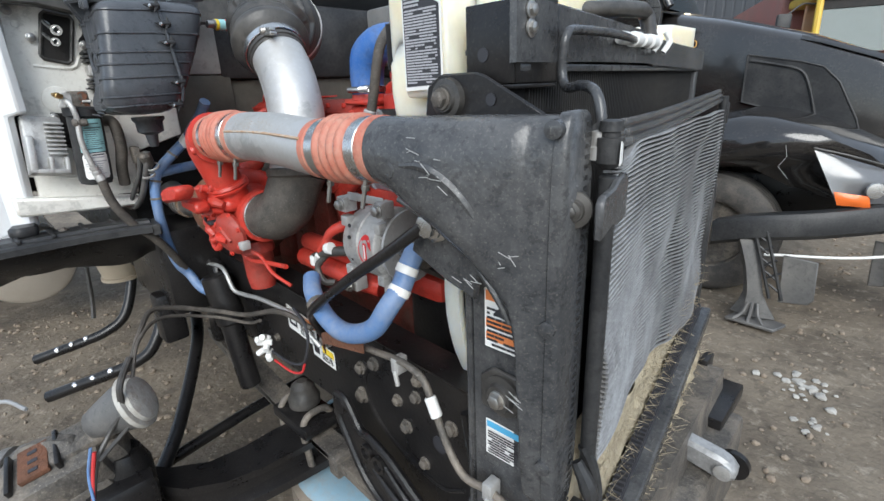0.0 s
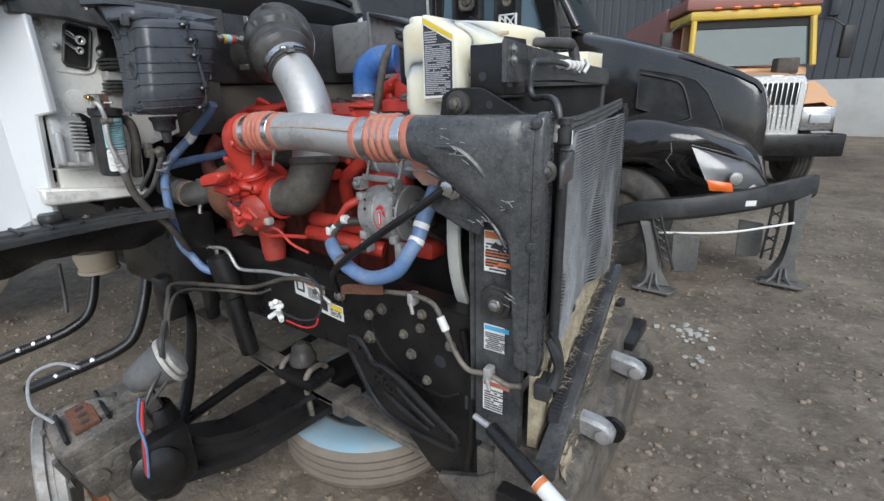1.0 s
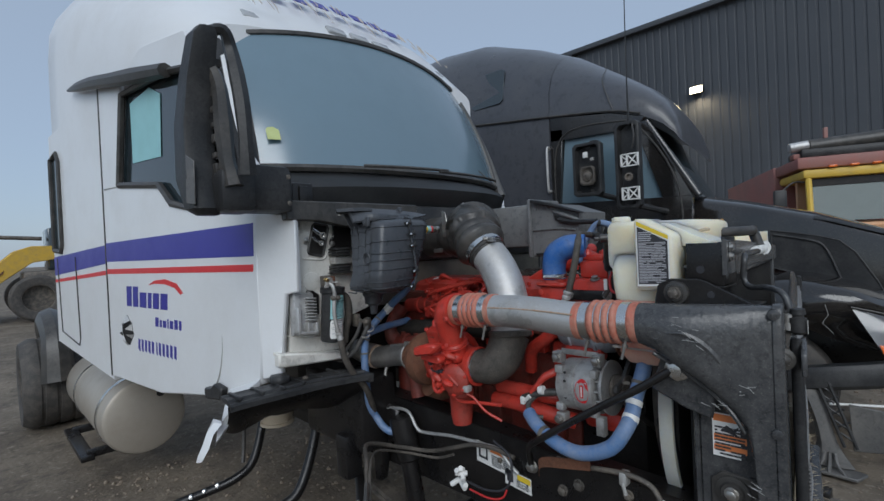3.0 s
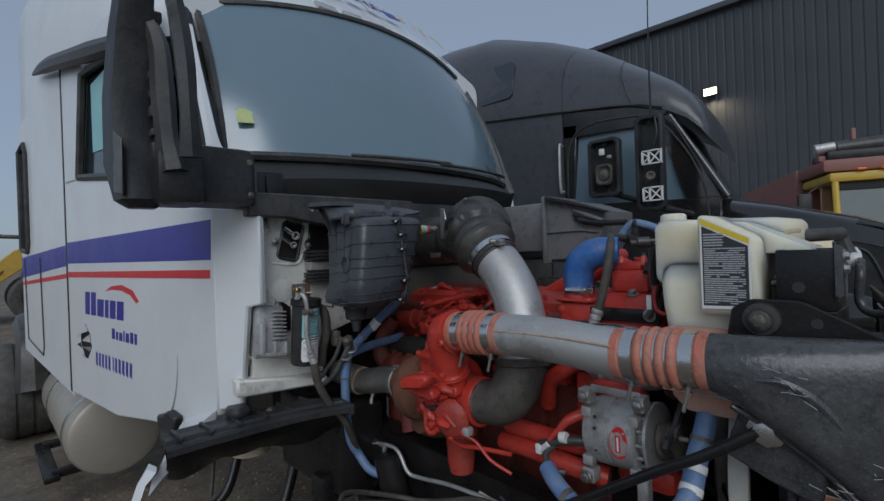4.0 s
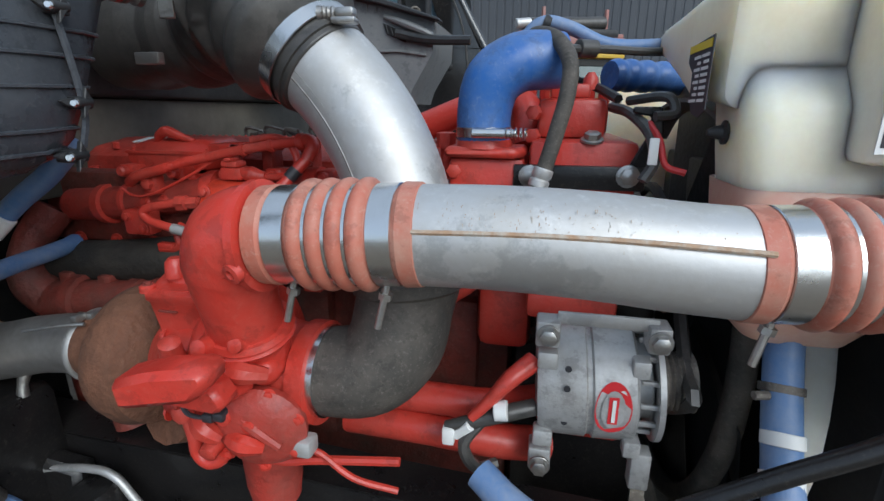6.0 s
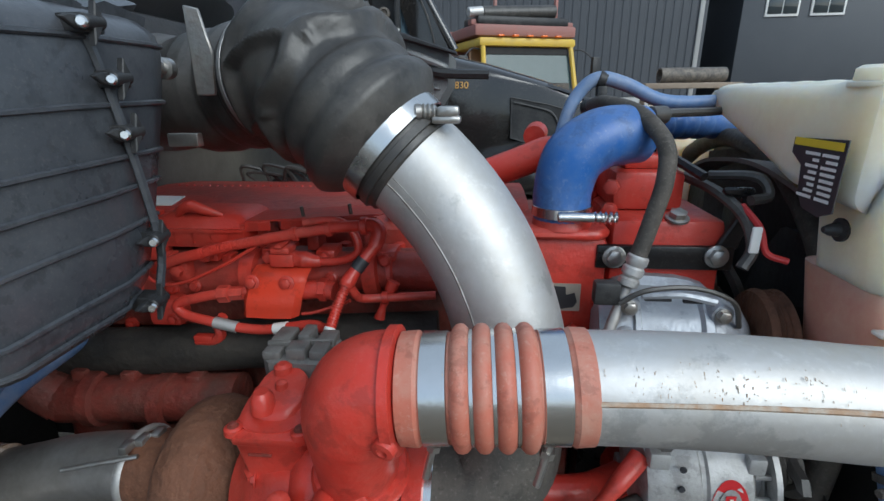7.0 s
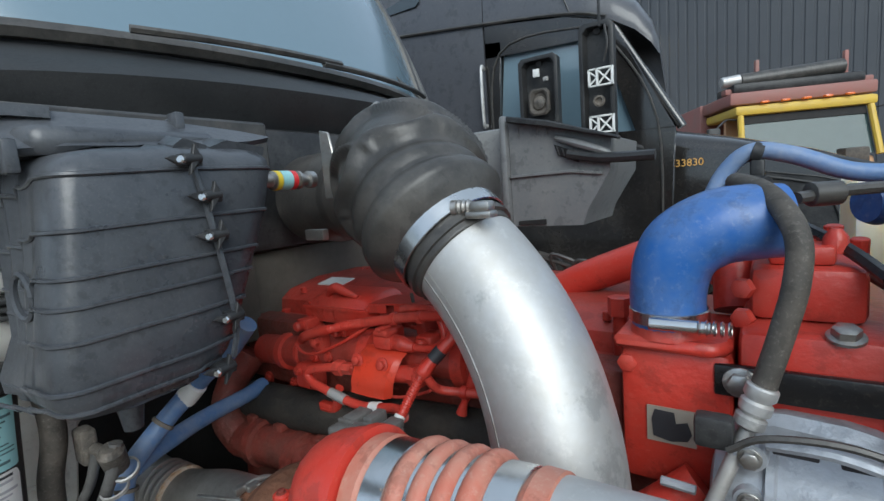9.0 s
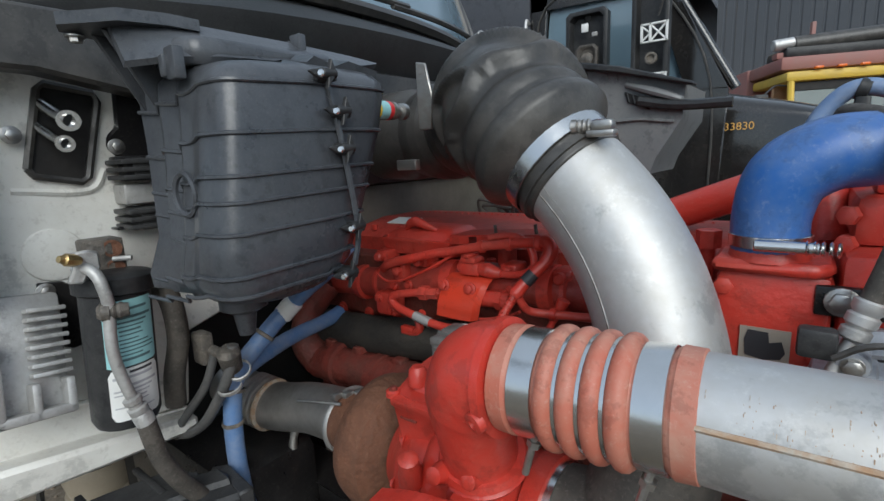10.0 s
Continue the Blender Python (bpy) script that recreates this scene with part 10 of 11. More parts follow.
def build_far_side():
    """What shows across the engine bay."""
    b = bmesh.new()
    prof = [(-1.59, 1.815), (-1.37, 1.815), (-1.355, 1.86), (-1.29, 1.965), (-1.285, 2.055), (-1.45, 2.115), (-1.59, 2.135)]
    ring_faces(b, [[(x, 1.70, z) for x, z in prof], [(x, 1.69, z) for x, z in prof], [(x, 2.0, z) for x, z in prof]][1:])
    box(b, (-1.615, 1.67, 1.81), (-1.592, 2.0, 2.155), 0.008)
    box(b, (-1.95, 1.74, 1.87), (-1.617, 2.0, 2.13), 0.02)
    d = part("side_housing", b, "housing_grey", truck, "black plastic housing on the far side of the engine bay")
    b = bmesh.new()
    prism(b, [(-1.58, 2.15), (-1.45, 2.12), (-1.26, 2.055), (-1.26, 2.045), (-1.45, 2.10), (-1.58, 2.13)], (0, 1.70, 0), (1, 0, 0), (0, 0, 1), 0.05, 0.004)
    tube(b, [(-1.40, 1.67, 2.02), (-1.30, 1.67, 2.0), (-1.17, 1.67, 1.995)], 0.014, 8)
    part("torn_rim", b, "plastic", d)
    part("moulded_ledge", shape(prism, [(-1.59, 1.965), (-1.40, 1.968), (-1.31, 1.955), (-1.31, 1.962), (-1.40, 1.976), (-1.59, 1.973)], (0, 1.690, 0), (1, 0, 0), (0, 0, 1), 0.010, 0.001), "housing_grey", d)
    part("vent_slot", shape(prism, [(-1.445, 2.052), (-1.435, 2.020), (-1.375, 1.995), (-1.365, 2.018)], (0, 1.689, 0), (1, 0, 0), (0, 0, 1), 0.006, 0.001), "dark_and_shade", d)
    part("vent_slot", shape(prism, [(-1.57, 1.820), (-1.48, 1.820), (-1.48, 1.836), (-1.57, 1.832)], (0, 1.689, 0), (1, 0, 0), (0, 0, 1), 0.006, 0.001), "dark_and_shade", d)
    for k in range(4):
        part("slat", shape(tube, [(-1.435 + 0.016 * k, 1.678, 2.046 - 0.007 * k), (-1.428 + 0.016 * k, 1.676, 2.020 - 0.005 * k)], 0.002, 6, 1), "plastic", d)
    for z in (2.03,):
        part("moulded_fold", shape(tube, [(-1.44, 1.684, z + 0.04), (-1.37, 1.672, z + 0.015), (-1.30, 1.676, z - 0.012), (-1.288, 1.69, z - 0.02)], [0.007, 0.012, 0.010, 0.005], 8, 5), "housing_grey", d)
    for x in (-1.56, -1.50, -1.47):
        part("moulded_rib", shape(box, (x, 1.684, 2.085), (x + 0.004, 1.692, 2.118), 0.001), "housing_grey", d)
    b = bmesh.new()
    ring_faces(b, [[(-0.78, 1.62, z), (-0.50, 1.66, z), (-0.46, 1.70, z), (-0.46, 1.9, z), (-0.78, 1.9, z)] for z in (1.55, 1.80, 1.885, 1.90)])
    part("washer_tank", b, "poly", truck, "white plastic tank on the far side of the engine bay")
    # far inner shroud arch and loose wires
    b = bmesh.new()
    ring_faces(b, [[(x, y, z), (x + 0.05, y - 0.01, z - 0.004), (x + 0.05, y - 0.01, z - 0.012), (x, y, z - 0.008)] for x, y, z in spline([(-0.69, 1.46, 1.74), (-0.69, 1.37, 1.79), (-0.685, 1.275, 1.812), (-0.68, 1.16, 1.818), (-0.675, 1.05, 1.80), (-0.66, 0.97, 1.765)], 5)])
    part("shroud_edge", b, "grey_plastic", truck, "grey edge of the fan shroud")
    part("pink_wire", shape(tube, [(-0.775, 0.98, 1.775), (-0.765, 0.94, 1.75), (-0.755, 0.93, 1.715), (-0.728, 0.921, 1.705)], 0.005, 8), "wire_red", truck, "loose pink wire end")
    b = bmesh.new()
    tube(b, [(-0.82, 1.10, 1.80), (-0.80, 1.02, 1.79), (-0.775, 0.97, 1.76), (-0.77, 0.94, 1.72), (-0.785, 0.93, 1.69)], 0.009, 8)
    tube(b, [(-0.80, 1.05, 1.81), (-0.75, 1.0, 1.815), (-0.74, 0.98, 1.79), (-0.77, 0.97, 1.785)], 0.008, 8)
    part("loose_harness", b, "rubber", truck)
    part("wire_tag", shape(box, (-0.782, 0.925, 1.715), (-0.768, 0.93, 1.755), 0.002), "label", truck)
    ring = [(-0.60, 1.40 + 0.48 * math.cos(2 * math.pi * k / 40), 1.36 + 0.48 * math.sin(2 * math.pi * k / 40)) for k in range(41)]
    part("fan_ring", shape(tube, ring, 0.022, 10, 1, smooth=False), "rubber_grey", truck, "grey fan shroud ring")
    b = bmesh.new()
    box(b, (-0.585, 0.98, 0.8), (-0.56, 1.95, 1.69), 0.008)
    part("shroud_back", b, "plastic", truck)


build_far_side()


# ---- white truck: frame, suspension, fuel tank, steps ----
def build_frame():
    b = bmesh.new()
    top = [(-6.8, 1.12), (-2.3, 1.165), (-1.46, 1.15), (-0.78, 1.112), (-0.46, 1.10)]
    poly = top + [(-0.44, 0.44), (-0.56, 0.38), (-0.66, 0.42), (-0.80, 0.56), (-0.93, 0.74), (-1.02, 0.80), (-2.3, 0.80), (-6.8, 0.82)]
    prism(b, poly, (0, 0.83, 0), (1, 0, 0), (0, 0, 1), 0.018, 0.003)
    rings = []
    for x, z in top:
        rings.append([(x, 0.812, z - 0.012), (x, 0.806, z), (x, 0.90, z + 0.002), (x, 0.90, z - 0.010)])
    ring_faces(b, rings)
    fr = part("frame_rail", b, "frame", truck, "black steel frame rail, dusty")
    part("far_rail", shape(box, (-6.8, 1.78, 0.80), (-0.5, 1.80, 1.13), 0.004), "frame", truck)
    # round recess lines and bolts on the front plate
    b = bmesh.new()
    tube(b, [(-0.87, 0.81, 1.02), (-0.90, 0.81, 0.95), (-0.86, 0.81, 0.85), (-0.74, 0.81, 0.78), (-0.60, 0.81, 0.76), (-0.52, 0.81, 0.80)], 0.006, 6)
    tube(b, [(-0.50, 0.80, 1.05), (-0.475, 0.80, 0.9), (-0.47, 0.80, 0.7), (-0.49, 0.80, 0.5)], 0.012, 8)
    part("pressed_edge", b, "frame", fr)
    for x, z, r in ((-0.755, 0.955, 0.014), (-0.725, 0.885, 0.016), (-0.68, 1.0, 0.014), (-0.67, 1.055, 0.014), (-0.555, 0.97, 0.016), (-0.92, 0.895, 0.02), (-0.915, 0.99, 0.016), (-0.85, 1.03, 0.016), (-1.20, 1.02, 0.012), (-1.44, 0.9, 0.012), (-0.66, 0.80, 0.014)):
        part("bolt", shape(hexbolt, (x, 0.812, z), (0, -1, 0), r, 1.3), "iron", fr)
    part("round_hole", shape(lathe, (-0.60, 0.8115, 0.895), (0, -1, 0), [(0, 0.024), (0.0015, 0.024)], 20), "ink", fr)
    # cast spring hanger arm: a broad web with raised edges and two holes
    rim = [(-0.945, 0.93), (-0.90, 0.925), (-0.845, 0.852), (-0.80, 0.850), (-0.72, 0.822), (-0.64, 0.772), (-0.50, 0.682), (-0.49, 0.645), (-0.515, 0.628), (-0.625, 0.628), (-0.755, 0.636), (-0.825, 0.668), (-0.870, 0.715), (-0.915, 0.79), (-0.95, 0.86)]
    arm = part("spring_hanger", shape(prism, rim, (0, 0.755, 0), (1, 0, 0), (0, 0, 1), 0.016, 0.004), "frame", fr, "cast black spring hanger arm")
    edge = [(x, 0.737, z) for x, z in rim]
    part("raised_edge", shape(tube, edge + edge[:1], 0.011, 8, 3), "frame", arm)
    part("web_rib", shape(tube, [(-0.80, 0.737, 0.745), (-0.70, 0.733, 0.70), (-0.60, 0.735, 0.662)], [0.006, 0.012, 0.006], 8, 4), "frame", arm)
    part("web_rib", shape(tube, [(-0.75, 0.737, 0.79), (-0.66, 0.733, 0.735), (-0.58, 0.735, 0.69)], [0.006, 0.010, 0.006], 8, 4), "frame", arm)
    b = bmesh.new()
    for x, z in ((-0.818, 0.793), (-0.765, 0.782)):
        lathe(b, (x, 0.737, z), (0, -1, 0), [(0, 0.026), (0.010, 0.026), (0.010, 0.017), (-0.008, 0.015), (-0.008, 0.0)], 20)
    lathe(b, (-0.925, 0.737, 0.90), (0, -1, 0), [(0, 0.026), (0.012, 0.024), (0.013, 0.012)], 18)
    part("boss", b, "frame", arm)
    part("red_reservoir", shape(lathe, (-0.95, 0.90, 0.74), (0.3, 0.1, 1), [(0, 0.03), (0.02, 0.05), (0.10, 0.055), (0.12, 0.04)], 22), "redpipe", fr, "red painted canister behind the frame")
    # stickers on the rail
    def rail_sticker(x0, z0, w, h, bands, label, seed):
        p = plate("rail_sticker", (x0, 0.8085, z0), (1, 0, -0.10), (0, 0, 1), w, h, "label", fr, label)
        for a0, a1, f0, f1, mm in bands:
            part("print_band", shape(prism, [(a0, f0), (a1, f0), (a1, f1), (a0, f1)], (x0, 0.8068, z0), (1, 0, -0.10), (0, 0, 1), 0.0006, 0), mm, p)
        b = bmesh.new()
        bars(b, (x0, 0.8066, z0), (1, 0, -0.10), (0, 0, 1), 6, w * 0.45, w - 0.008, 0.008, h * 0.62, seed=seed)
        part("print", b, "ink", p)
    rail_sticker(-1.326, 0.985, 0.18, 0.088, [(0.075, 0.178, 0.062, 0.084, "orange"), (0.012, 0.022, 0.02, 0.075, "ink"), (0.052, 0.060, 0.02, 0.075, "ink"), (0.02, 0.055, 0.02, 0.030, "ink")], "white and orange warning sticker", 21)
    rail_sticker(-1.178, 0.935, 0.125, 0.062, [(0.06, 0.122, 0.036, 0.058, "yellow"), (0.01, 0.04, 0.015, 0.05, "ink")], "white and yellow caution sticker", 22)
    # shackle plates and bracket low at the front
    b = bmesh.new()
    prism(b, [(-0.62, 0.42), (-0.44, 0.50), (-0.30, 0.62), (-0.22, 0.60), (-0.18, 0.52), (-0.28, 0.36), (-0.50, 0.33)], (0, 0.83, 0), (1, 0, 0), (0, 0, 1), 0.05, 0.01)
    box(b, (-0.46, 0.80, 0.30), (-0.12, 1.85, 0.62), 0.02)
    ring_faces(b, [[(-0.36, 0.76, 0.72), (-0.22, 0.76, 0.74), (-0.17, 0.80, 0.74), (-0.22, 1.9, 0.74), (-0.40, 1.9, 0.74)], [(-0.36, 0.76, 0.52), (-0.20, 0.76, 0.52), (-0.15, 0.80, 0.52), (-0.20, 1.9, 0.52), (-0.40, 1.9, 0.52)]])
    cm = part("front_crossmember", b, "iron", truck, "dirty steel front crossmember")
    b = bmesh.new()
    box(b, (-0.30, 0.70, 0.34), (-0.16, 0.80, 0.54), 0.015)
    box(b, (-0.33, 0.70, 0.50), (-0.14, 0.76, 0.58), 0.012)
    part("step_bracket", b, "frame", cm)
    for x, z in ((-0.26, 0.51), (-0.29, 0.53)):
        part("bolt", shape(hexbolt, (x, 0.695, z), (0, -1, 0), 0.016, 1.4), "zinc", cm)
    # tow eyes
    for y, z in ((1.06, 0.665), (1.50, 0.665)):
        b = bmesh.new()
        prism(b, [(-0.20, -0.03), (0.02, -0.04), (0.05, -0.025), (0.06, 0.0), (0.05, 0.025), (0.02, 0.04), (-0.20, 0.04)], (-0.12, y + 0.02, z), (1, 0, -0.12), (0, 0, 1), 0.06, 0.012)
        te = part("tow_eye", b, "fins", cm, "grey steel tow eye")
        part("pin", shape(lathe, (-0.095, y - 0.04, z), (0, -1, 0), [(0, 0.022), (0.012, 0.024), (0.014, 0.012)], 20), "alu", te)
        part("pin_back", shape(lathe, (-0.085, y + 0.025, z - 0.02), (0, 1, 0), [(0, 0.045), (0.02, 0.045), (0.022, 0.03)], 24), "frame", te)
    b = bmesh.new()
    box(b, (-0.30, 1.88, 0.66), (-0.27, 1.96, 0.76), 0.004)
    box(b, (-0.30, 1.70, 0.60), (-0.16, 1.98, 0.66), 0.01)
    part("bent_tab", b, "frame", cm)
    # gas strut that hangs loose with its paper label
    b = bmesh.new()
    cyl(b, (-0.335, 0.682, 0.83), (-0.025, 0.585, 0.72), 0.022, 18)
    gs = part("gas_strut", b, "frame", truck, "loose black gas strut with a torn white label")
    part("end_eye", shape(cyl, (-0.33, 0.68, 0.83), (-0.395, 0.69, 0.84), 0.010, 10), "alu", gs)
    b = bmesh.new()
    cyl(b, (-0.16, 0.6272, 0.7679), (-0.03, 0.5866, 0.7218), 0.0232, 18, 0.01)
    lb = part("paper_label", b, "label", gs)
    part("print_band", shape(cyl, (-0.158, 0.6266, 0.7672), (-0.143, 0.6219, 0.7619), 0.0236, 18, 0.01), "orange", lb)
    # refrigerant line across the frame
    b = bmesh.new()
    tube(b, [(-2.05, 0.72, 1.15), (-1.95, 0.75, 1.10), (-1.77, 0.76, 1.124), (-1.70, 0.76, 1.115), (-1.65, 0.76, 1.055), (-1.60, 0.77, 1.045), (-1.43, 0.77, 1.072), (-1.25, 0.775, 1.08), (-1.18, 0.78, 1.075), (-1.13, 0.78, 1.03), (-1.10, 0.79, 1.0)], 0.008, 10, 6)
    ln = part("metal_line", b, "alu", truck, "thin bent metal line along the frame")
    b = bmesh.new()
    tube(b, [(-0.90, 0.76, 1.13), (-0.80, 0.74, 1.14), (-0.72, 0.73, 1.155), (-0.63, 0.73, 1.165), (-0.56, 0.73, 1.15), (-0.525, 0.725, 1.10), (-0.48, 0.72, 1.02), (-0.43, 0.715, 0.975), (-0.36, 0.715, 0.982), (-0.30, 0.715, 0.968), (-0.26, 0.72, 0.975)], 0.0085, 10, 6)
    part("metal_line", b, "iron", ln)
    part("white_sleeve", shape(cyl, (-0.535, 0.7255, 1.118), (-0.512, 0.723, 1.078), 0.0135, 12), "label", ln)
    for c in ((-0.647, 0.735, 1.147), (-0.36, 0.715, 0.985)):
        b = bmesh.new()
        c = Vector(c)
        box(b, c + Vector((-0.012, -0.014, -0.02)), c + Vector((0.012, 0.02, 0.022)), 0.004)
        cyl(b, c + Vector((0, -0.012, -0.01)), c + Vector((0.01, -0.014, -0.045)), 0.006, 8)
        part("line_clip", b, "cast", ln)
    # rusty strap
    b = bmesh.new()
    strap = [(-0.96, 0.73, 1.075), (-0.95, 0.72, 1.11), (-0.91, 0.715, 1.13), (-0.84, 0.715, 1.145), (-0.75, 0.715, 1.165)]
    rows = []
    for p in spline(strap, 5):
        rows.append([p + Vector((0, 0, -0.018)), p + Vector((0, -0.003, -0.018)), p + Vector((0, -0.003, 0.018)), p + Vector((0, 0, 0.018))])
    ring_faces(b, rows)
    part("rusty_strap", b, "rust", truck, "bent rust-brown strap")
    # black harness with a connector cluster
    b = bmesh.new()
    tube(b, [(-1.50, 0.36, 0.98), (-1.58, 0.42, 1.04), (-1.68, 0.5, 1.06), (-1.66, 0.66, 1.0), (-1.55, 0.74, 0.985), (-1.42, 0.745, 1.03), (-1.30, 0.75, 1.075), (-1.20, 0.76, 1.085), (-1.10, 0.77, 1.07)], 0.009, 8, 6)
    tube(b, [(-1.47, 0.35, 0.95), (-1.53, 0.40, 1.03), (-1.62, 0.5, 1.045), (-1.62, 0.66, 0.985), (-1.50, 0.735, 0.97), (-1.40, 0.74, 1.01)], 0.006, 8, 6)
    h = part("air_harness", b, "rubber_grey", truck, "grey cable harness with zip ties")
    part("dark_wire", shape(tube, [(-1.32, 0.73, 0.925), (-1.22, 0.735, 0.92), (-1.13, 0.74, 0.95), (-1.10, 0.75, 1.02), (-1.12, 0.76, 1.08), (-1.2, 0.77, 1.11)], 0.005, 8), "ink", h)
    part("red_wire", shape(tube, [(-1.30, 0.725, 0.90), (-1.20, 0.73, 0.895), (-1.14, 0.735, 0.915), (-1.12, 0.74, 0.95)], 0.004, 8), "wire_red", h)
    b = bmesh.new()
    rnd = random.Random(14)
    for i in range(7):
        x, z = -1.37 + rnd.uniform(0, 0.09), 0.90 + rnd.uniform(-0.01, 0.09)
        q = Vector((rnd.uniform(-0.6, 1), -0.4, rnd.uniform(-0.6, 0.4))).normalized() * 0.05
        cyl(b, Vector((x, 0.735, z)), Vector((x, 0.735, z)) + q, 0.011, 10)
    part("air_fitting", b, "label", h, "cluster of pale air-line fittings")
    # hanging mud flap, air can and shock behind the rail
    b = bmesh.new()
    cyl(b, (-1.72, 0.74, 1.02), (-1.66, 0.76, 0.62), 0.042, 18)
    cyl(b, (-1.74, 0.735, 1.10), (-1.70, 0.75, 0.9), 0.055, 18)
    part("shock_absorber", b, "frame", truck, "black front shock absorber")
    b = bmesh.new()
    prism(b, [(-2.12, 1.16), (-1.78, 1.12), (-1.80, 0.98), (-1.90, 0.90), (-1.93, 0.72), (-1.99, 0.70), (-2.0, 0.88), (-2.10, 0.98)], (0, 0.80, 0), (1, 0, 0), (0, 0, 1), 0.05, 0.012)
    box(b, (-2.2, 0.75, 0.85), (-2.0, 0.95, 1.15), 0.02)
    part("cab_mount", b, "frame", truck)
    # fender ledge: level plate with a turned-down lip
    edge = [(-1.845, -0.005, 1.328), (-1.840, 0.07, 1.330), (-1.828, 0.20, 1.332), (-1.808, 0.38, 1.334), (-1.772, 0.50, 1.336), (-1.742, 0.565, 1.337)]
    rings, drop = [], []
    for k, (x, y, z) in enumerate(spline(edge, 4)):
        w = 0.135 if k < 16 else 0.135 - 0.02 * (k - 16)
        rings.append([(x, y, z - 0.026), (x + 0.004, y - 0.002, z - 0.024), (x + 0.004, y - 0.002, z - 0.004), (x - 0.004, y, z + 0.003), (x - 0.035, y + 0.004, z + 0.004), (x - 0.042, y + 0.005, z + 0.012), (x - 0.085, y + 0.008, z + 0.012), (x - 0.092, y + 0.009, z + 0.004), (x - w, y + 0.012, z + 0.010), (x - w - 0.006, y + 0.012, z - 0.006), (x - 0.010, y, z - 0.008), (x - 0.008, y, z - 0.026)])
        drop.append([(x - 0.030, y, z - 0.010), (x - 0.055, y + 0.01, z - 0.06), (x - 0.11, y + 0.02, z - 0.115 - 0.012 * math.sin(k * 0.9)), (x - 0.16, y + 0.03, z - 0.15 - 0.018 * math.sin(k * 0.55))])
    led = part("fender_ledge", shape(ring_faces, rings), "plastic", truck, "black plastic fender ledge under the door")
    for k in range(6):
        y = 0.03 + 0.09 * k
        part("ledge_rib", shape(box, (-1.965, y, 1.338), (-1.845, y + 0.012, 1.350), 0.003), "plastic", led)
    part("ledge_block", shape(prism, [(-1.985, 0.215), (-1.93, 0.20), (-1.895, 0.225), (-1.905, 0.275), (-1.97, 0.285)], (0, 0, 1.342), (1, 0, 0), (0, 1, 0), 0.035, 0.008), "plastic", led)
    part("ledge_end", shape(prism, [(-1.742, 0.563), (-1.735, 0.59), (-1.84, 0.60), (-1.86, 0.575)], (0, 0, 1.300), (1, 0, 0), (0, 1, 0), 0.04, 0.004), "plastic", led)
    part("ledge_bolt", shape(hexbolt, (-1.90, 0.34, 1.347), (0, 0, 1), 0.009, 1.6), "iron", led)
    part("skirt", shape(ring_faces, drop, closed=False), "frame", led)
    b = bmesh.new()
    box(b, (-2.4, 0.60, 0.92), (-1.86, 0.82, 1.28), 0.03)
    box(b, (-2.05, 0.56, 0.78), (-1.95, 0.66, 1.0), 0.02)
    part("cab_step_frame", b, "frame", truck)
    # fuel tank
    b = bmesh.new()
    o = Vector((-4.72, 0.34, 0.555))
    lathe(b, o, (-1, 0, 0), [(0, 0.02), (0.0, 0.28), (0.015, 0.31), (0.05, 0.325), (1.9, 0.325), (1.94, 0.30), (1.94, 0.02)], 48)
    ft = part("fuel_tank", b, "tank_alu", truck, "round aluminium fuel tank under the door")
    for dx in (0.16, 1.3):
        part("strap", shape(lathe, o + Vector((-dx, 0, 0)), (-1, 0, 0), [(0, 0.326), (0, 0.334), (0.06, 0.334), (0.06, 0.326)], 40, False), "steel", ft)
    b = bmesh.new()
    box(b, (-4.71, 0.42, 0.76), (-4.60, 0.52, 0.81), 0.008)
    cyl(b, (-4.70, 0.45, 0.78), (-4.6, 0.43, 0.75), 0.03, 12)
    part("drain_fitting", b, "frame", ft)
    b = bmesh.new()
    box(b, (-5.9, -0.10, 0.24), (-4.9, 0.0, 0.29), 0.012)
    box(b, (-5.8, -0.05, 0.25), (-5.75, 0.3, 0.32), 0.01)
    box(b, (-5.0, -0.05, 0.25), (-4.95, 0.3, 0.32), 0.01)
    part("tank_step", b, "frame", truck)
    # rear wheels
    wheel(truck, (-7.35, -0.02, 0.52), 0.52, 0.62)
    part("mudguard", shape(tube, [(-8.0, -0.03, 0.6), (-7.9, -0.03, 1.05), (-7.35, -0.03, 1.24), (-6.85, -0.03, 1.05), (-6.75, -0.03, 0.6)], [0.04, 0.10, 0.14, 0.13, 0.16], 8), "rubber", truck)
    # bent step tubes
    for pts in ([(-3.36, 0.82, 1.0), (-3.34, 0.76, 0.70), (-3.29, 0.66, 0.47), (-3.30, 0.54, 0.385), (-3.37, 0.40, 0.335), (-3.43, 0.30, 0.305), (-3.499, 0.18, 0.268)],
                [(-2.64, 0.84, 1.0), (-2.60, 0.74, 0.72), (-2.57, 0.63, 0.52), (-2.60, 0.54, 0.45), (-2.67, 0.42, 0.405), (-2.75, 0.30, 0.365), (-2.845, 0.17, 0.318)]):
        st = part("step_tube", shape(tube, pts, 0.030, 14, 6), "frame", truck, "bent black step support tube with bolts")
        a, c = Vector(pts[3]), Vector(pts[6])
        for k in range(3):
            q = a.lerp(c, 0.28 + 0.2 * k)
            part("bolt", shape(hexbolt, q + Vector((0.024, -0.006, 0.016)), (0.8, -0.3, 0.5), 0.012, 1.35), "steel", st)
    b = bmesh.new()
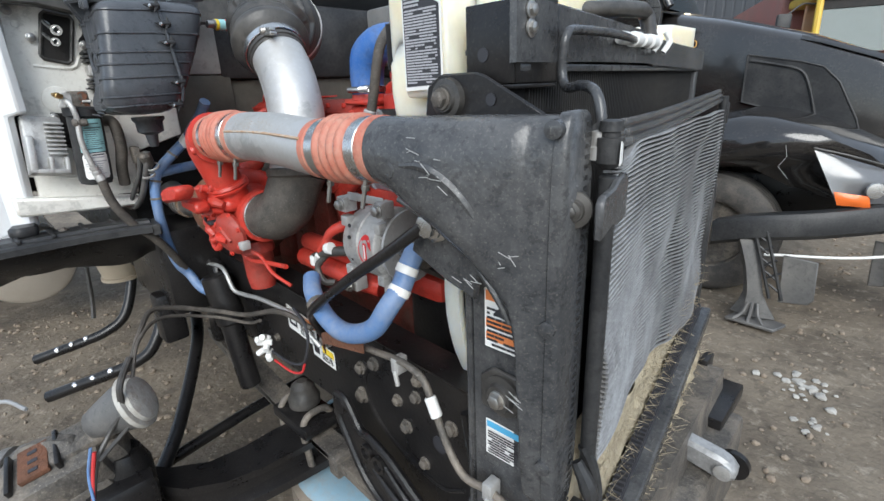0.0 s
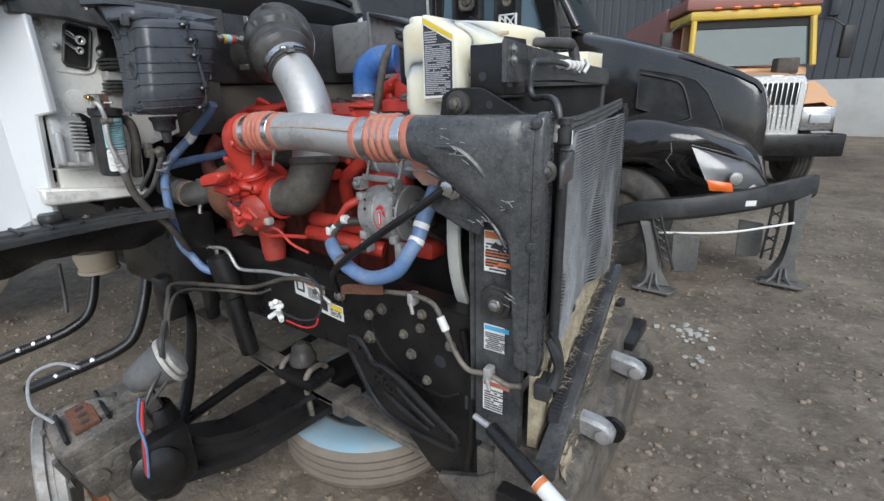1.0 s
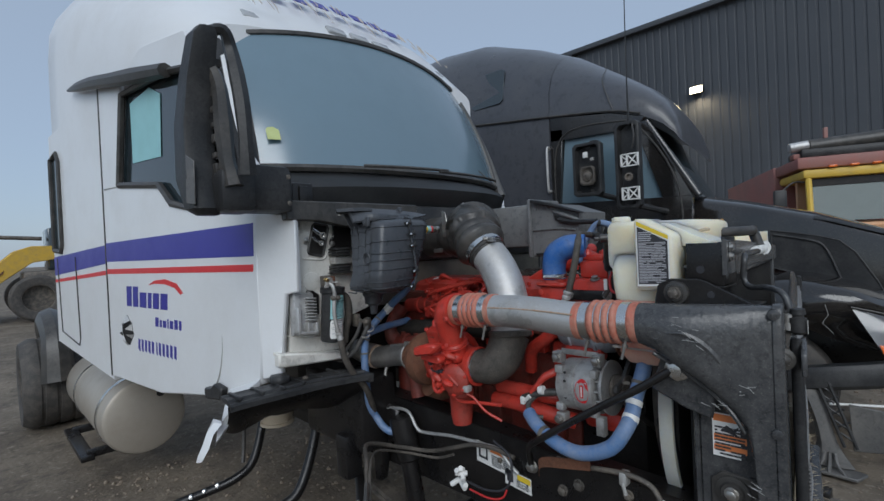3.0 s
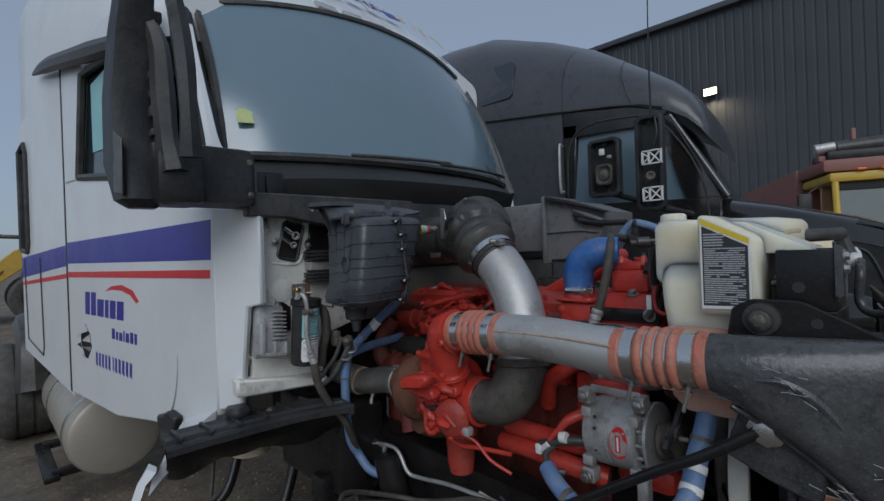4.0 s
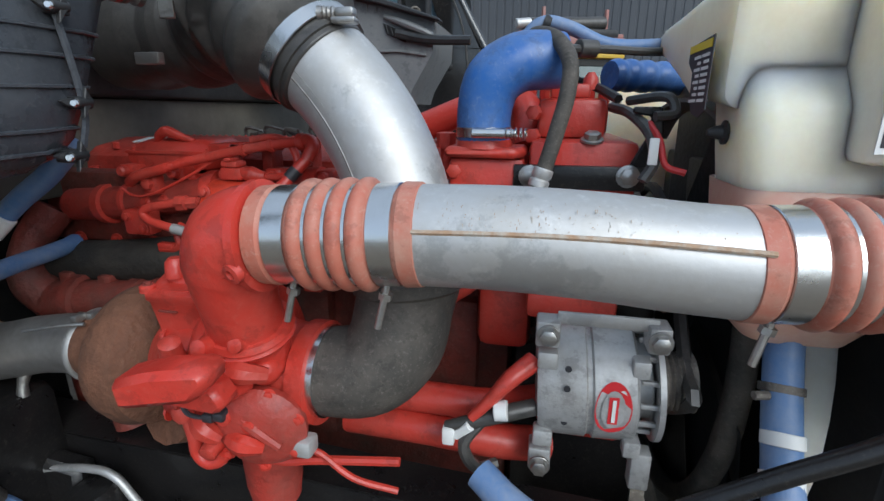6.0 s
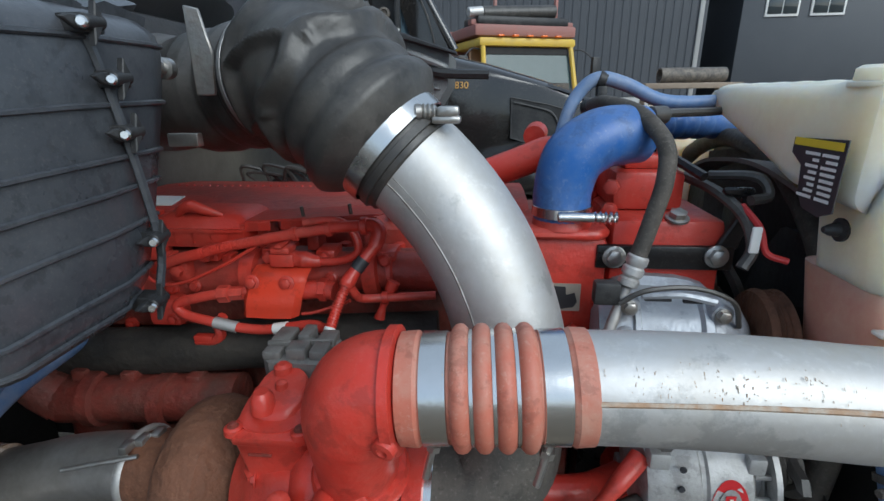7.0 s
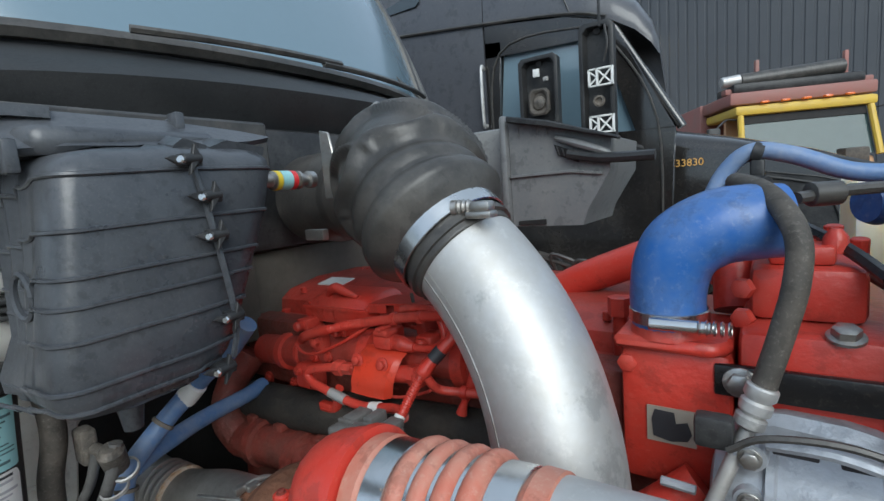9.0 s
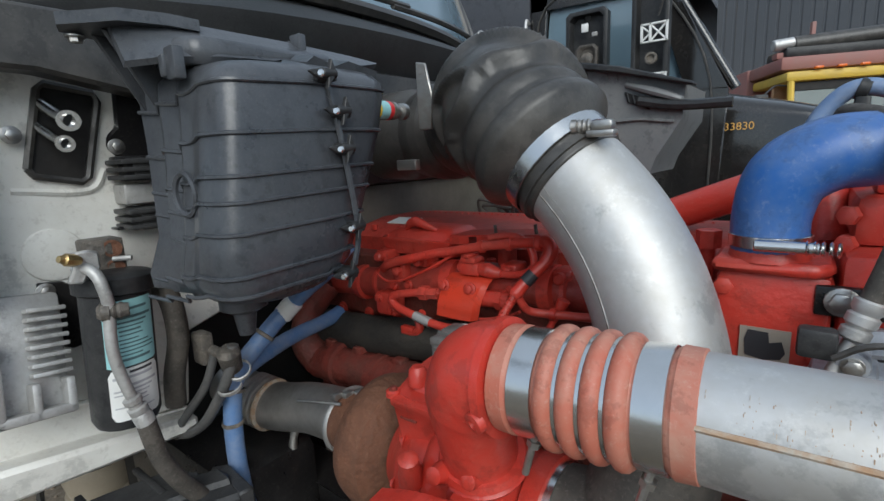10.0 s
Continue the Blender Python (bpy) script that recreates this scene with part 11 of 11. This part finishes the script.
    lathe(b, (-2.80, 0.62, 0.98), (0, 0, -1), [(0, 0.10), (0.03, 0.105), (0.10, 0.09), (0.105, 0.1), (0.12, 0.1), (0.125, 0.05)], 24)
    part("air_bag", b, "tan", truck, "tan plastic cap below the cab")
    part("tie_strap", shape(tube, [(-3.0, 0.5, 0.9), (-2.98, 0.48, 0.72), (-2.96, 0.46, 0.62)], 0.012, 6), "rubber", truck)
    return fr


build_frame()


def build_hoses_left():
    """Hoses at the foot of the firewall."""
    b = bmesh.new()
    tube(b, [(-1.68, 0.80, 1.74), (-1.73, 0.79, 1.69), (-1.78, 0.775, 1.65), (-1.826, 0.76, 1.608), (-1.845, 0.71, 1.560), (-1.856, 0.650, 1.500), (-1.85, 0.628, 1.44), (-1.845, 0.620, 1.34), (-1.85, 0.630, 1.22), (-1.86, 0.65, 1.14), (-1.86, 0.68, 1.09), (-1.808, 0.702, 1.031), (-1.74, 0.75, 1.01)], 0.0175, 14, 7)
    h = part("heater_hose", b, "blue_dusty", truck, "dusty blue heater hose")
    part("paper_tag", shape(cyl, (-1.838, 0.75, 1.59), (-1.81, 0.765, 1.622), 0.020, 14), "label", h)
    b = bmesh.new()
    for c, d in (((-1.845, 0.71, 1.560), (-0.2, -0.9, -0.9)), ((-1.853, 0.638, 1.47), (0.1, -0.3, -1)), ((-1.848, 0.624, 1.41), (0, 0, -1))):
        lathe(b, c, d, [(-0.004, 0.018), (-0.003, 0.0205), (0.003, 0.0205), (0.004, 0.018)], 16, False)
    part("clamp", b, "iron", h)
    b = bmesh.new()
    tube(b, [(-1.945, 0.985, 1.510), (-1.937, 0.96, 1.508), (-1.93, 0.92, 1.506), (-1.92, 0.82, 1.503), (-1.885, 0.71, 1.500), (-1.857, 0.655, 1.498)], 0.0175, 14, 6)
    part("heater_hose", b, "blue_dusty", truck, "dusty blue heater hose")
    b = bmesh.new()
    tube(b, [(-1.93, 0.545, 1.69), (-1.90, 0.555, 1.69), (-1.875, 0.56, 1.665), (-1.87, 0.56, 1.60), (-1.885, 0.55, 1.53), (-1.90, 0.55, 1.47)], 0.018, 12)
    part("drain_hose", b, "rubber_grey", truck)
    b = bmesh.new()
    tube(b, [(-1.79, 0.615, 1.585), (-1.80, 0.605, 1.53), (-1.87, 0.59, 1.43), (-1.93, 0.58, 1.385), (-1.97, 0.575, 1.37)], 0.010, 10)
    part("dusty_tube", b, "grey_plastic", truck, "dusty grey tube under the housing")
    b = bmesh.new()
    tube(b, [(-1.83, 0.60, 1.565), (-1.86, 0.59, 1.50), (-1.91, 0.575, 1.44), (-1.95, 0.565, 1.395)], 0.008, 10)
    part("dusty_tube", b, "grey_plastic", truck, "dusty grey tube under the housing")
    b = bmesh.new()
    tube(b, [(-1.97, 0.575, 1.37), (-1.99, 0.56, 1.38), (-2.0, 0.535, 1.43)], 0.013, 10)
    part("dusty_tube", b, "rubber_grey", truck, "dusty rubber tube under the housing")
    b = bmesh.new()
    box(b, (-1.885, 0.585, 1.54), (-1.845, 0.61, 1.60), 0.006)
    lathe(b, (-1.80, 0.612, 1.555), (0.4, -0.3, 1), [(-0.03, 0.010), (-0.02, 0.018), (0.02, 0.020), (0.03, 0.012)], 14)
    cyl(b, (-1.84, 0.60, 1.57), (-1.79, 0.61, 1.56), 0.010, 10)
    part("joint", b, "iron", truck, "dirty metal pipe joint")
    b = bmesh.new()
    for c, d in (((-1.80, 0.625, 1.53), (0.5, -0.5, 1)), ((-1.812, 0.61, 1.50), (0.2, -0.3, 1))):
        lathe(b, c, d, [(-0.004, 0.019), (-0.003, 0.0215), (0.003, 0.0215), (0.004, 0.019)], 16, False)
    part("spring_clamp", b, "cast", truck)
    part("heater_valve", shape(cyl, (-1.90, 0.565, 1.555), (-1.885, 0.56, 1.575), 0.012, 8), "yellow", truck)


build_hoses_left()


def build_axle():
    """The torn-off front axle end with brake, still lying under the truck."""
    ax = thing("front_axle", (-1.45, 0.9, 0.30), "dirty front axle with leaf spring and turned brake assembly", "axle")
    b = bmesh.new()
    rings = []
    for x, y, z, w, h in ((-1.58, 0.30, 0.42, 0.05, 0.08), (-1.53, 0.40, 0.39, 0.055, 0.06), (-1.49, 0.52, 0.365, 0.055, 0.055), (-1.44, 0.64, 0.39, 0.06, 0.05), (-1.40, 0.76, 0.42, 0.065, 0.05), (-1.37, 1.2, 0.40, 0.06, 0.05), (-1.36, 1.9, 0.42, 0.06, 0.05)):
        w, h = w * 1.35, h * 1.5
        rings.append([(x - w, y, z - h), (x + w, y, z - h), (x + w * 0.95, y, z - h * 0.6), (x + w * 0.4, y, z - h * 0.4), (x + w * 0.4, y, z + h * 0.4), (x + w * 0.95, y, z + h * 0.6), (x + w, y, z + h), (x - w, y, z + h)])
    ring_faces(b, rings)
    part("beam", b, "frame", ax, "black I-section axle beam")
    for k in range(2):
        b = bmesh.new()
        line = [(-2.25, 0.86, 0.62), (-1.9, 0.86, 0.55), (-1.40, 0.86, 0.50 - 0.03 * k), (-1.0, 0.86, 0.47), (-0.66, 0.86, 0.45)]
        rows = [[p + Vector((0, -0.045, -0.012)), p + Vector((0, 0.045, -0.012)), p + Vector((0, 0.045, 0.012)), p + Vector((0, -0.045, 0.012))] for p in (Vector(q) + Vector((0, 0, 0.027 * k)) for q in spline(line[:2 + 3], 4))]
        ring_faces(b, rows)
        part("leaf", b, "iron", ax, "rusty spring leaf")
    b = bmesh.new()
    for x in (-1.50, -1.33):
        tube(b, [(x, 0.81, 0.36), (x, 0.80, 0.56), (x, 0.86, 0.60), (x, 0.92, 0.56), (x, 0.92, 0.36)], 0.014, 10, 5)
    part("u_bolt", b, "iron", ax)
    part("spring_pad", shape(box, (-1.54, 0.78, 0.52), (-1.29, 0.94, 0.57), 0.012), "frame", ax)
    part("spring_clip", shape(box, (-1.18, 0.80, 0.44), (-1.12, 0.93, 0.53), 0.01), "iron", ax)
    part("drag_link", shape(tube, [(-1.62, 0.33, 0.40), (-1.78, 0.50, 0.52), (-2.05, 0.70, 0.70), (-2.25, 0.78, 0.80)], 0.026, 12), "frame", ax, "greasy black drag link")
    part("rubber_bump", shape(lathe, (-1.41, 0.86, 0.60), (0, 0, 1), [(0, 0.06), (0.03, 0.062), (0.05, 0.05), (0.08, 0.045), (0.10, 0.02)], 20), "rubber", ax)
    part("tie_rod", shape(tube, [(-1.75, 0.42, 0.40), (-1.80, 0.9, 0.42), (-1.82, 1.7, 0.45)], 0.024, 12), "frame", ax)
    # knuckle, caliper, disc, chamber
    b = bmesh.new()
    lathe(b, (-1.56, 0.26, 0.28), (0.05, 0.05, 1), [(0, 0.05), (0.04, 0.075), (0.20, 0.08), (0.34, 0.075), (0.40, 0.05)], 20)
    box(b, (-1.68, 0.14, 0.36), (-1.42, 0.34, 0.62), 0.04)
    lathe(b, (-1.44, 0.20, 0.50), (0.8, -0.2, 0.1), [(-0.05, 0.05), (-0.03, 0.085), (0.03, 0.085), (0.05, 0.05)], 20)
    part("knuckle", b, "frame", ax, "greasy black steering knuckle")
    b = bmesh.new()
    m = Matrix.Translation((-1.60, 0.13, 0.62)) @ Euler((radians(14), radians(12), radians(-8))).to_matrix().to_4x4() @ Matrix.Scale(1.12, 4)
    box(b, (-0.09, -0.125, -0.04), (0.09, 0.125, 0.11), 0.035, m)
    box(b, (0.0, -0.12, -0.14), (0.10, 0.11, 0.03), 0.03, m)
    box(b, (0.0, -0.08, -0.24), (0.09, 0.09, -0.11), 0.03, m)
    box(b, (-0.08, 0.09, -0.10), (0.06, 0.17, 0.09), 0.03, m)
    box(b, (-0.07, -0.05, 0.09), (0.04, 0.17, 0.125), 0.015, m)
    for k in range(3):
        lathe(b, m @ Vector((0.095, -0.07 + 0.07 * k, -0.03)), m.to_3x3() @ Vector((1, 0, 0)), [(0, 0.032), (0.02, 0.03), (0.022, 0.018)], 14)
    cal = part("caliper", b, "iron", ax, "mud-caked grey brake caliper")
    pl = part("pad_plate", shape(box, (-0.06, -0.055, 0.111), (0.05, 0.015, 0.128), 0.003, m), "rust", cal, "rusty orange pad plate")
    part("pad_spring", shape(box, (-0.07, 0.03, 0.11), (0.06, 0.042, 0.135), 0.003, m), "frame", cal)
    part("pad_spring", shape(box, (-0.07, -0.085, 0.10), (0.06, -0.073, 0.128), 0.003, m), "frame", cal)
    for k in range(3):
        part("slot", shape(box, (-0.040 + 0.032 * k, -0.03, 0.1285), (-0.028 + 0.032 * k, -0.008, 0.130), 0.0, m), "ink", pl)
    for k in range(4):
        part("caliper_bolt", shape(hexbolt, m @ Vector((-0.08 + 0.055 * k, -0.127, 0.02 - 0.01 * k)), m.to_3x3() @ Vector((0, -1, 0)), 0.014, 1.4), "iron", cal)
    for k in range(3):
        part("caliper_rib", shape(box, (-0.085 + 0.07 * k, -0.135, -0.03), (-0.065 + 0.07 * k, -0.118, 0.09), 0.006, m), "iron", cal)
    part("caliper_bridge", shape(box, (-0.10, -0.16, 0.03), (-0.06, 0.15, 0.075), 0.015, m), "iron", cal)
    part("dust_boot", shape(lathe, m @ Vector((0.10, 0.03, -0.08)), m.to_3x3() @ Vector((1, 0.1, 0)), [(0, 0.05), (0.01, 0.055), (0.02, 0.045), (0.03, 0.05), (0.04, 0.04), (0.05, 0.02)], 20), "rubber", cal)
    b = bmesh.new()
    lathe(b, (-1.735, 0.035, 0.47), (-0.33, -0.94, 0.06), [(0, 0.10), (0, 0.222), (0.006, 0.228), (0.030, 0.228), (0.034, 0.215), (0.048, 0.215), (0.052, 0.228), (0.078, 0.228), (0.084, 0.222), (0.084, 0.12), (0.09, 0.09)], 56)
    part("brake_disc", b, "disc_steel", ax, "worn grey brake disc")
    slab = [(0.0, 0.51), (0.01, 0.66), (0.04, 0.72), (0.11, 0.755), (0.22, 0.785), (0.275, 0.78), (0.305, 0.70), (0.30, 0.47), (0.26, 0.39), (0.20, 0.37), (0.14, 0.43), (0.05, 0.46)]
    sl = part("caliper_slab", shape(prism, slab, (-1.795, 0.05, 0), (0.81, 0.58, 0), (0, 0, 1), 0.075, 0.022), "iron", cal, "mud-caked smooth caliper housing")
    for x, z, r in ((0.08, 0.60, 0.034), (0.20, 0.62, 0.040), (0.24, 0.46, 0.026)):
        part("housing_cap", shape(lathe, Vector((-1.795 + 0.81 * x + 0.58 * 0.072, 0.05 + 0.58 * x - 0.81 * 0.072, z)), (0.58, -0.81, 0.05), [(0, r), (0.010, r * 0.95), (0.014, r * 0.7), (0.015, 0.0)], 18), "iron", sl)
    part("housing_rib", shape(tube, [(-1.735, 0.015, 0.68), (-1.66, 0.065, 0.71), (-1.58, 0.125, 0.735)], [0.008, 0.014, 0.010], 8), "iron", sl)
    rb = part("rust_bar", shape(prism, [(-0.03, 0.44), (0.035, 0.43), (0.075, 0.24), (0.012, 0.23)], (-1.60, 0.05, 0), (0.81, 0.58, 0), (0, 0, 1), 0.012, 0.003), "orange_rust", ax, "rusty perforated bar")
    for x, z in ((0.010, 0.385), (0.022, 0.33), (0.034, 0.275)):
        part("hole", shape(lathe, (-1.60 + 0.81 * x + 0.58 * 0.013, 0.05 + 0.58 * x - 0.81 * 0.013, z), (0.58, -0.81, 0), [(0, 0.012), (0.001, 0.012)], 12), "ink", rb)
    b = bmesh.new()
    o, d = Vector((-1.525, 0.285, 0.825)), Vector((0.45, 0.80, 0.40)).normalized()
    lathe(b, o, d, [(-0.085, 0.025), (-0.07, 0.045), (-0.03, 0.058), (0.03, 0.075), (0.062, 0.082)], 28)
    ch = part("brake_chamber", b, "grey_plastic", ax, "grey brake air chamber with pale band")
    b = bmesh.new()
    lathe(b, o + d * 0.064, d, [(0, 0.082), (0.003, 0.090), (0.018, 0.090), (0.021, 0.082)], 30)
    lathe(b, o + d * 0.086, d, [(0, 0.076), (0.012, 0.072), (0.018, 0.055), (0.020, 0.02)], 28)
    part("chamber_cap", b, "lime", ch)
    b = bmesh.new()
    e = o + d * 0.07
    tube(b, [e + Vector((0.05, -0.04, 0.03)), e + Vector((0.05, -0.03, 0.10)), (-1.50, 0.36, 1.0)], 0.010, 8)
    tube(b, [e + Vector((0.06, -0.04, 0.02)), e + Vector((0.04, -0.09, -0.05)), (-1.43, 0.20, 0.74), (-1.40, 0.16, 0.62), (-1.42, 0.15, 0.48)], 0.007, 8)
    tube(b, [e + Vector((0.05, -0.01, -0.02)), e + Vector((0.05, -0.06, -0.06)), (-1.43, 0.21, 0.75)], 0.007, 8)
    part("air_line", b, "rubber", ch)
    part("red_line", shape(tube, [(-1.43, 0.205, 0.785), (-1.42, 0.185, 0.72), (-1.395, 0.16, 0.62), (-1.41, 0.15, 0.50)], 0.0055, 8), "wire_red", ch)
    part("blue_line", shape(tube, [(-1.435, 0.20, 0.80), (-1.425, 0.175, 0.72), (-1.385, 0.165, 0.64), (-1.39, 0.15, 0.52)], 0.0045, 8), "blue_dusty", ch)
    part("sensor_lead", shape(tube, [(-1.60, 0.0, 0.76), (-1.66, -0.03, 0.82), (-1.70, 0.0, 0.90), (-1.64, 0.06, 0.94), (-1.56, 0.1, 0.93)], 0.006, 8), "fins", ax)
    # a tyre lying under the frame, on which the axle rests
    ty = thing("tyre", (-1.33, 1.22, 0), "worn truck tyre with pale blue rim lying flat on the dirt", "tyre")
    r, w = 0.47, 0.27
    prof = [(0.0, r * 0.60), (0.0, r * 0.80), (0.02, r * 0.93), (0.05, r * 0.985)]
    for g in (0.26, 0.42, 0.58, 0.74):
        prof += [(w * (g - 0.02), r), (w * (g - 0.015), r * 0.965), (w * (g + 0.015), r * 0.965), (w * (g + 0.02), r)]
    prof += [(w - 0.05, r * 0.985), (w - 0.02, r * 0.93), (w, r * 0.80), (w - 0.01, r * 0.62), (w - 0.03, r * 0.58)]
    part("casing", shape(lathe, (-1.33, 1.22, 0.01), (0, 0, 1), prof, 56, False), "tyre_dusty", ty)
    part("rim", shape(lathe, (-1.33, 1.22, 0.01), (0, 0, 1), [(w - 0.02, r * 0.62), (w - 0.002, r * 0.66), (w + 0.004, r * 0.80), (w - 0.004, r * 0.885), (w - 0.014, r * 0.935), (w - 0.030, r * 0.962), (w - 0.032, r * 0.95)], 48, False), "rim_blue", ty, "pale blue painted bead area")
    part("rim_disc", shape(lathe, (-1.33, 1.22, 0.01), (0, 0, 1), [(w - 0.025, r * 0.70), (w - 0.06, r * 0.55), (w - 0.15, r * 0.5), (w - 0.15, 0.02)], 40, False), "rim_blue", ty)


build_axle()
